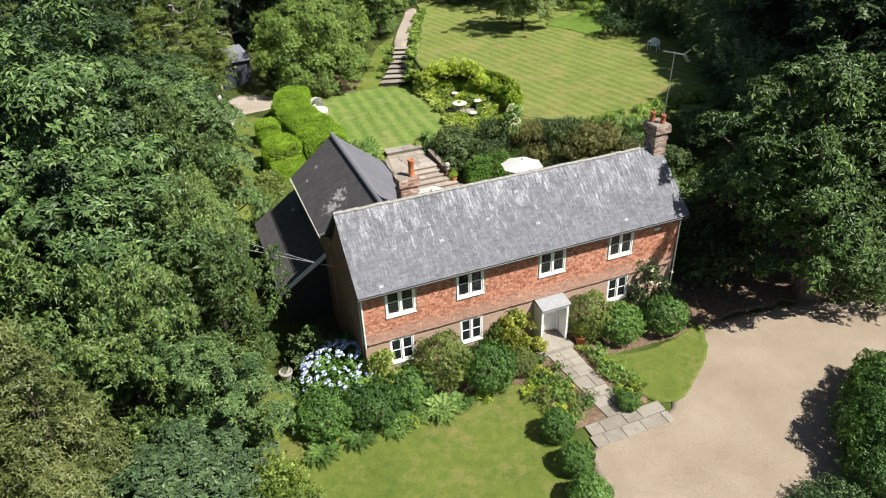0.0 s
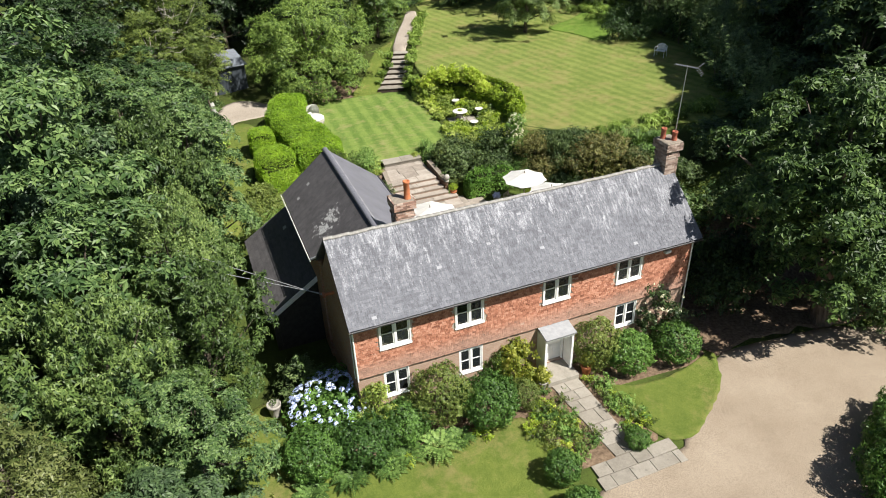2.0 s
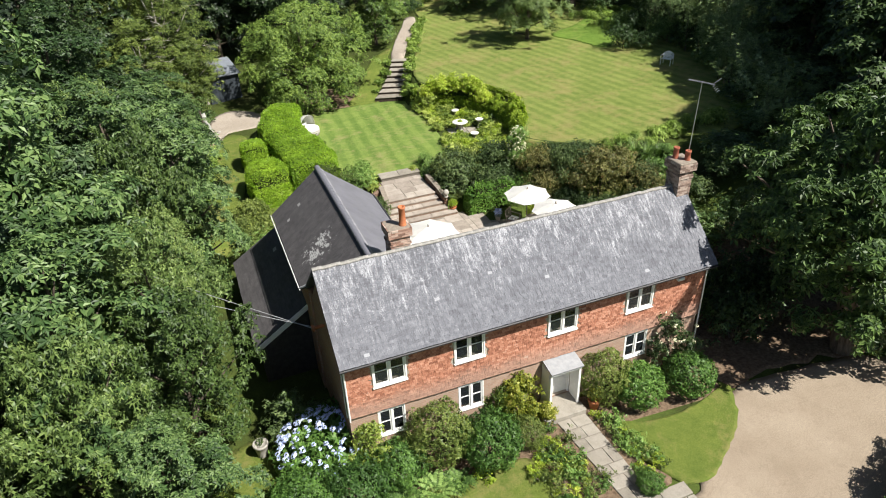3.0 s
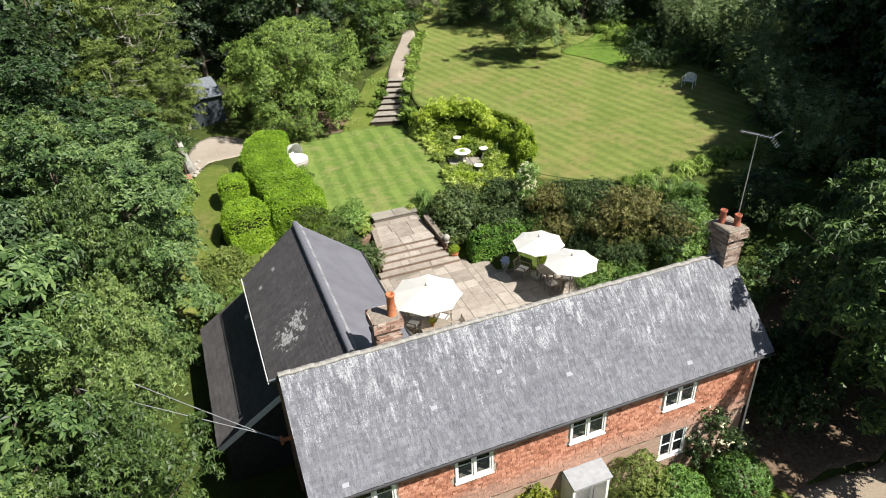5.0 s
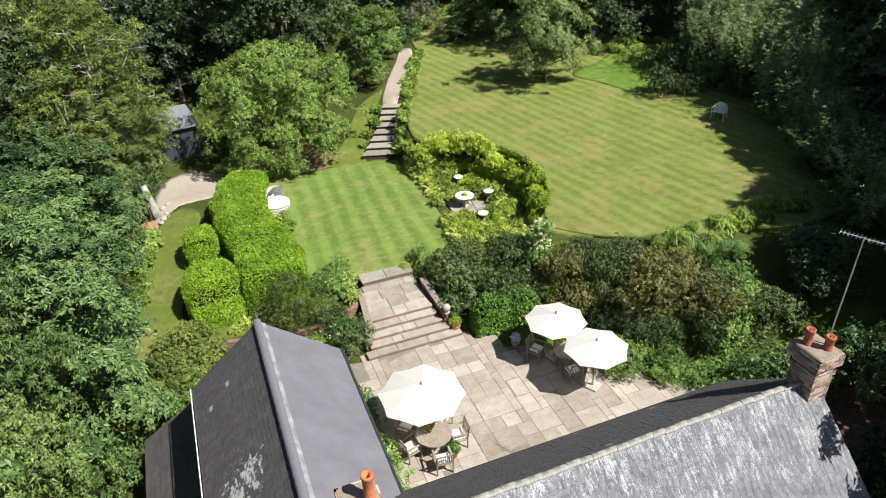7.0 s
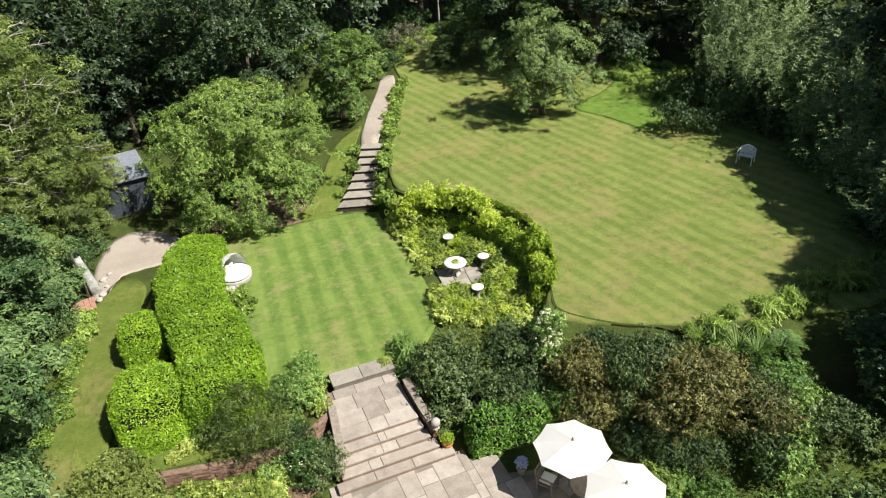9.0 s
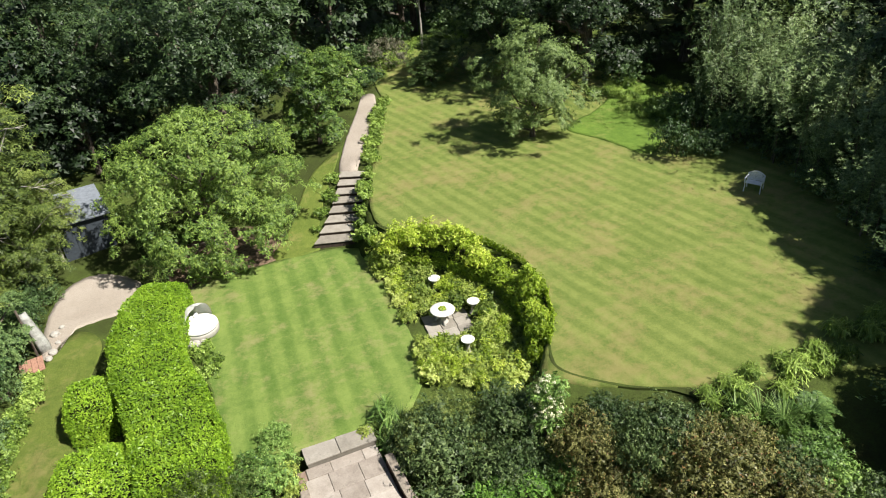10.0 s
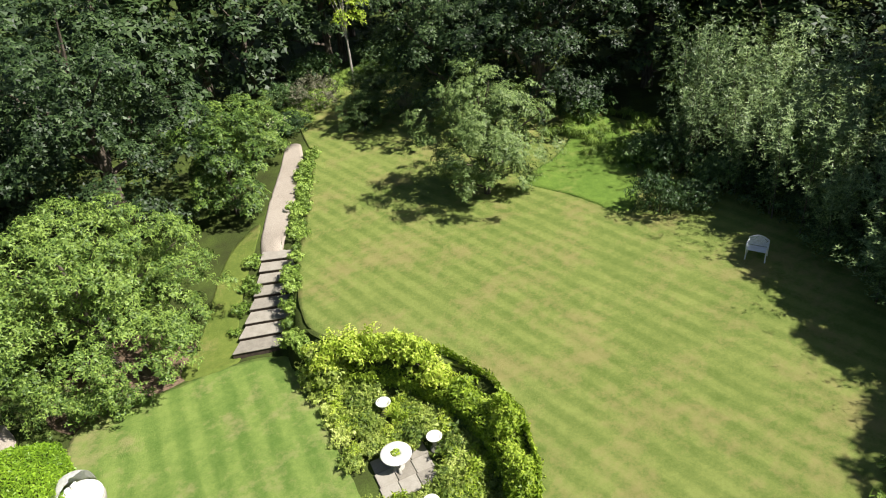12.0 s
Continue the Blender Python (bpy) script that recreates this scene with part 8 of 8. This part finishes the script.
potted("potted_shrub", 16.95, 31.0, 0.25, 0.2, 0.4, STONE_GREY, "yellow-green foliage", "potted golden shrub between the parasols", 76, LEAF_LIME, 0.32, 0.7)
potted("potted_flowers", 15.5, 32.05, 0.25, 0.18, 0.3, STONE_GREY, "lilac flowers", "pot of lilac flowers beside the low hedge", 77, FLOWER_BLUE, 0.22, 0.42, 300)
planter = potted("stone_planter", 1.18, 20.85, ground_at(1.18, 20.85), 0.26, 0.6, STONE_GREY, "sparse leaves", "round weathered stone planter at the lawn's edge", 78, LEAF_DARK, 0.16, 0.16, 60)


def pedestal_bowl(x, y, rz):
    z = ground_at(x, y)
    b = thing("pedestal_bowl", x, y, z, rz, "white stone bowl on a pedestal among the bed plants", "garden urn", "bowls round the stone table")
    bm = bmesh.new()
    lathe(bm, [(0.17, 0), (0.17, 0.05), (0.10, 0.09), (0.075, 0.25), (0.085, 0.42), (0.13, 0.46), (0, 0.46)], 18)
    part("pedestal", bm, STONE_GREY, b, smooth=True)
    bm = bmesh.new()
    lathe(bm, [(0.0, 0.46), (0.10, 0.46), (0.2, 0.52), (0.26, 0.60), (0.27, 0.625), (0.235, 0.625), (0.19, 0.565), (0.08, 0.53), (0.0, 0.525)], 24)
    recalc(bm)
    part("bowl", bm, STONE_WHITE, b, smooth=True)
    return b


for x, y in ((18.50, 45.10), (19.20, 42.62), (17.86, 40.36)):
    pedestal_bowl(x, y, 0)
z = ground_at(17.8, 42.62)
stable = thing("stone_table", 17.8, 42.62, z, 0, "round white cast-stone table with a carved pedestal", "table")
bm = bmesh.new()
lathe(bm, [(0.0, 0.60), (0.42, 0.60), (0.5, 0.625), (0.515, 0.655), (0.5, 0.68), (0.16, 0.685), (0.15, 0.66), (0.0, 0.66)], 32)
recalc(bm)
part("tabletop", bm, STONE_WHITE, stable, smooth=True)
bm = bmesh.new()
lathe(bm, [(0.24, 0), (0.24, 0.06), (0.12, 0.12), (0.10, 0.3), (0.16, 0.45), (0.13, 0.60), (0, 0.6)], 20)
part("pedestal", bm, STONE_GREY, stable, smooth=True)
for a in (20, 140, 260):
    bm = bmesh.new()
    ca, sa = math.cos(radians(a)), math.sin(radians(a))
    tube(bm, [(0.34 * ca, 0.34 * sa, 0.0), (0.28 * ca, 0.28 * sa, 0.16), (0.16 * ca, 0.16 * sa, 0.32), (0.22 * ca, 0.22 * sa, 0.58)], [0.07, 0.055, 0.05, 0.06], 8)
    part("carved_foot", bm, STONE_GREY, stable, smooth=True)
g = np.random.default_rng(79)
d = directions(140, g, 0.0)
link_mesh("centre_plant", leaf_mesh("centre_plant", d * (0.14, 0.14, 0.1) + (0, 0, 0.69), d + g.normal(0, 0.4, d.shape), 0.07, 0.6, 0.2, g), LEAF_LIME, stable, "small green plant in the table's centre")

# round rattan daybed
dz = ground_at(8.55, 47.0)
daybed = thing("round_daybed", 8.55, 47.0, dz, 40, "round white daybed with a raised hood beside the hedge", "daybed")
bm = bmesh.new()
lathe(bm, [(0.0, 0.02), (0.70, 0.02), (0.76, 0.10), (0.78, 0.28), (0.76, 0.34), (0.0, 0.34)], 32)
recalc(bm)
part("base", bm, STONE_GREY, daybed, "grey rattan base", smooth=True)
bm = bmesh.new()
lathe(bm, [(0.0, 0.345), (0.70, 0.345), (0.755, 0.385), (0.76, 0.45), (0.72, 0.495), (0.35, 0.515), (0.0, 0.515)], 32)
recalc(bm)
part("mattress", bm, CUSHION, daybed, "white round mattress", smooth=True)
bm = bmesh.new()
rings = []
for i in range(9):
    e = radians(4 + 84 * i / 8)
    swell = 0.80 * math.cos(e) ** 0.7
    rings.append([bm.verts.new((swell * math.cos(a), swell * math.sin(a) - 0.10 * math.sin(e), 0.34 + 1.02 * math.sin(e))) for a in np.linspace(radians(2), radians(178), 15)])
for a, b in zip(rings, rings[1:]):
    for i in range(14):
        bm.faces.new((a[i], a[i + 1], b[i + 1], b[i]))
bmesh.ops.solidify(bm, geom=bm.faces[:], thickness=0.04)
recalc(bm)
part("hood", bm, WICKER, daybed, "white hood", smooth=True)
for k in range(3):
    bm = bmesh.new()
    box(bm, (-0.36 + k * 0.26, 0.36, 0.52), (-0.13 + k * 0.26, 0.50, 0.70), 0.045)
    part("pillow", bm, CUSHION, daybed, "white pillow" if k == 0 else "")
stones = thing("rockery_stones", 8.25, 46.15, ground_at(8.25, 46.15), 0, "heap of brown rockery stones beside the daybed", "stones")
for i in range(6):
    bm = bmesh.new()
    bmesh.ops.create_icosphere(bm, subdivisions=2, radius=0.17)
    for v in bm.verts:
        v.co *= 1 + 0.3 * noise.noise(v.co * 6 + Vector((i * 3, 0, 0)))
    bmesh.ops.scale(bm, vec=(1, 0.8, 0.65), verts=bm.verts[:])
    part("stone", bm, STONE_GREY, stones).location = (0.24 * (i % 3) - 0.2, 0.26 * (i // 3) - 0.1, 0.08)


# ornate white bench at the far side of the lawn
def ornate_bench(x, y, rz):
    b = thing("garden_bench", x, y, ground_at(x, y) + 0.05, rz, "white painted cast-metal garden bench with a curved lattice back", "bench")
    W = 0.36
    for i in range(9):
        yy = -0.2 + i * 0.05
        bm = bmesh.new()
        box(bm, (-W, yy, 0.41), (W, yy + 0.035, 0.43), 0.004)
        part("seat_slat", bm, BENCH_PAINT, b)
    bm = bmesh.new()
    top = [(-W + i * W / 8, 0.27, 0.72 + 0.16 * math.sin(math.pi * i / 16)) for i in range(17)]
    tube(bm, top, [0.025] * 17, 6)
    tube(bm, [(-W, 0.25, 0.46), (W, 0.25, 0.46)], [0.02, 0.02], 6)
    for i in range(16):
        x0 = -W + i * W / 8
        for s in (-1, 1):
            x1 = min(max(x0 + s * 0.16, -W), W)
            k = int(round((x1 + W) / (W / 8)))
            tube(bm, [(x0, 0.25, 0.46), top[max(0, min(16, k))]], [0.016, 0.016], 4)
    part("backrest", bm, BENCH_PAINT, b)
    for x0 in (-W, W):
        bm = bmesh.new()
        tube(bm, [(x0, -0.24, 0), (x0 * 0.97, -0.2, 0.25), (x0, -0.22, 0.42), (x0 * 1.03, -0.24, 0.62), (x0 * 1.03, -0.1, 0.66), (x0, 0.26, 0.64)], [0.03, 0.024, 0.026, 0.026, 0.028, 0.026], 6)
        part("armrest", bm, BENCH_PAINT, b)
        bm = bmesh.new()
        tube(bm, [(x0, 0.3, 0), (x0, 0.25, 0.42), (x0, 0.28, 0.72)], [0.03, 0.026, 0.026], 6)
        part("leg", bm, BENCH_PAINT, b)
    return b


BENCH_PAINT = plain_material("white_bench_paint", (0.72, 0.74, 0.76), 0.6, 0.3, 0.15)
ornate_bench(33.5, 42.1, -60)

# garden shed and the stone post by the yard
shed = thing("garden_shed", 4.1, 57.6, ground_at(4.1, 57.6) - 0.25, 12, "small timber shed with a pale felt roof under the pines", "shed")
SHED_WALL = plain_material("grey_blue_shed_boards", (0.045, 0.055, 0.065), 0.8, 0.2, 0.2)
SHED_FELT = plain_material("pale_roof_felt", (0.17, 0.19, 0.215), 0.85, 0.2, 0.2)
for i in range(14):
    z0 = i * 0.15
    bm = bmesh.new()
    box(bm, (-1.2, -1.0, z0), (1.2, -0.97, z0 + 0.145))
    box(bm, (1.17, -0.97, z0), (1.2, 1.0, z0 + 0.145))
    box(bm, (-1.2, -0.97, z0), (-1.17, 1.0, z0 + 0.145))
    part("board", bm, SHED_WALL, shed)
bm = bmesh.new()
slab(bm, [(-1.35, -1.25, 2.12), (1.35, -1.25, 2.12), (1.35, 1.5, 2.75), (-1.35, 1.5, 2.75)], 0.06)
recalc(bm)
part("roof", bm, SHED_FELT, shed, "pale felt roof")
bm = bmesh.new()
box(bm, (-0.5, -1.03, 0.02), (0.2, -1.003, 1.9), 0.004)
sd = part("door", bm, SHED_WALL, shed)
bm = bmesh.new()
box(bm, (0.08, -1.06, 0.9), (0.12, -1.031, 1.05), 0.004)
part("handle", bm, DARK_METAL, sd)
post = thing("sheeted_post", 2.45, 48.95, ground_at(2.45, 48.95), 20, "leaning grey post wrapped in pale weathered sheeting", "post")
bm = bmesh.new()
tube(bm, [(0, 0, -0.15), (0.0, 0.02, 0.35), (-0.06, 0.06, 0.9), (-0.14, 0.12, 1.6), (-0.18, 0.16, 2.0)], [0.20, 0.21, 0.18, 0.14, 0.12], 8)
for v in bm.verts:
    v.co.x *= 1.25
    v.co.y = v.co.y * 0.7 + 0.05 * math.sin(v.co.x * 23 + v.co.z * 5)
part("sheeting", bm, plain_material("pale_sheeting", (0.33, 0.33, 0.30), 0.85, 0.2, 0.5, 4.0), post, smooth=True)
bm = bmesh.new()
tube(bm, [(-0.34, -0.16, -0.2), (-0.38, -0.05, 1.0), (-0.40, 0.10, 2.25)], [0.055, 0.05, 0.045], 7)
part("stake", bm, BARK, post, "dark wooden stake")
pad = thing("brick_pad", 2.0, 48.0, ground_at(2.0, 48.0) + 0.03, 10, "small patch of old red brick paving", "paving")
for i in range(4):
    for j in range(9):
        bm = bmesh.new()
        box(bm, (-0.45 + i * 0.225, -0.52 + j * 0.115, 0.0), (-0.235 + i * 0.225, -0.41 + j * 0.115, 0.05), 0.006)
        part("brick", bm, BRICK_RED, pad)

# rough stones lying at the yard's edge
rng = np.random.default_rng(44)
for x, y, r in ((2.75, 48.6, 0.18), (2.62, 48.2, 0.15), (2.9, 49.3, 0.12), (2.75, 50.0, 0.2), (3.0, 50.5, 0.13)):
    stone = thing("rubble_stone", x, y, ground_at(x, y), rng.uniform(0, 360), "pale rough stone lying on the ground", "stone", "stones at the yard")
    bm = bmesh.new()
    bmesh.ops.create_icosphere(bm, subdivisions=2, radius=r)
    for v in bm.verts:
        v.co *= 1 + rng.normal(0, 0.08)
        v.co.z = max(v.co.z * 0.7 + r * 0.4, -0.03)
    part("stone_body", bm, STONE_GREY, stone)

# ---- roof and wall tiles ----
def windows_clear(m, s0, s1, h0, h1):
    xa, xb, za, zb = X0 + s0, X0 + s1, HANG_Z + h0, HANG_Z + h1
    return not any(xb > a - 0.01 and xa < b + 0.01 and zb > SILL_U - 0.05 and za < HEAD_U + 0.03 for a, b in UPPER)


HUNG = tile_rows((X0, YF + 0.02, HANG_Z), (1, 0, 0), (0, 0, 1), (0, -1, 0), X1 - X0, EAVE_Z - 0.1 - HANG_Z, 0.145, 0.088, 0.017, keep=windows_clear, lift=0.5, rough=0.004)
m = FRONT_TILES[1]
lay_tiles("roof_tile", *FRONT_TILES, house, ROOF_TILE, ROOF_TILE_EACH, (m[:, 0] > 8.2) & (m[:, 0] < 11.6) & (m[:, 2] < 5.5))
lay_tiles("back_tile", *BACK_TILES, house, DARK_TILE, DARK_TILE, None)
lay_tiles("wing_tile", *WEST_TILES, house, WEST_TILE, WEST_TILE, None)
lay_tiles("wing_slate", *EAST_TILES, house, SLATE, SLATE, None)
lay_tiles("lean_to_tile", *LEAN_TILES, house, DARK_TILE, DARK_TILE, None)
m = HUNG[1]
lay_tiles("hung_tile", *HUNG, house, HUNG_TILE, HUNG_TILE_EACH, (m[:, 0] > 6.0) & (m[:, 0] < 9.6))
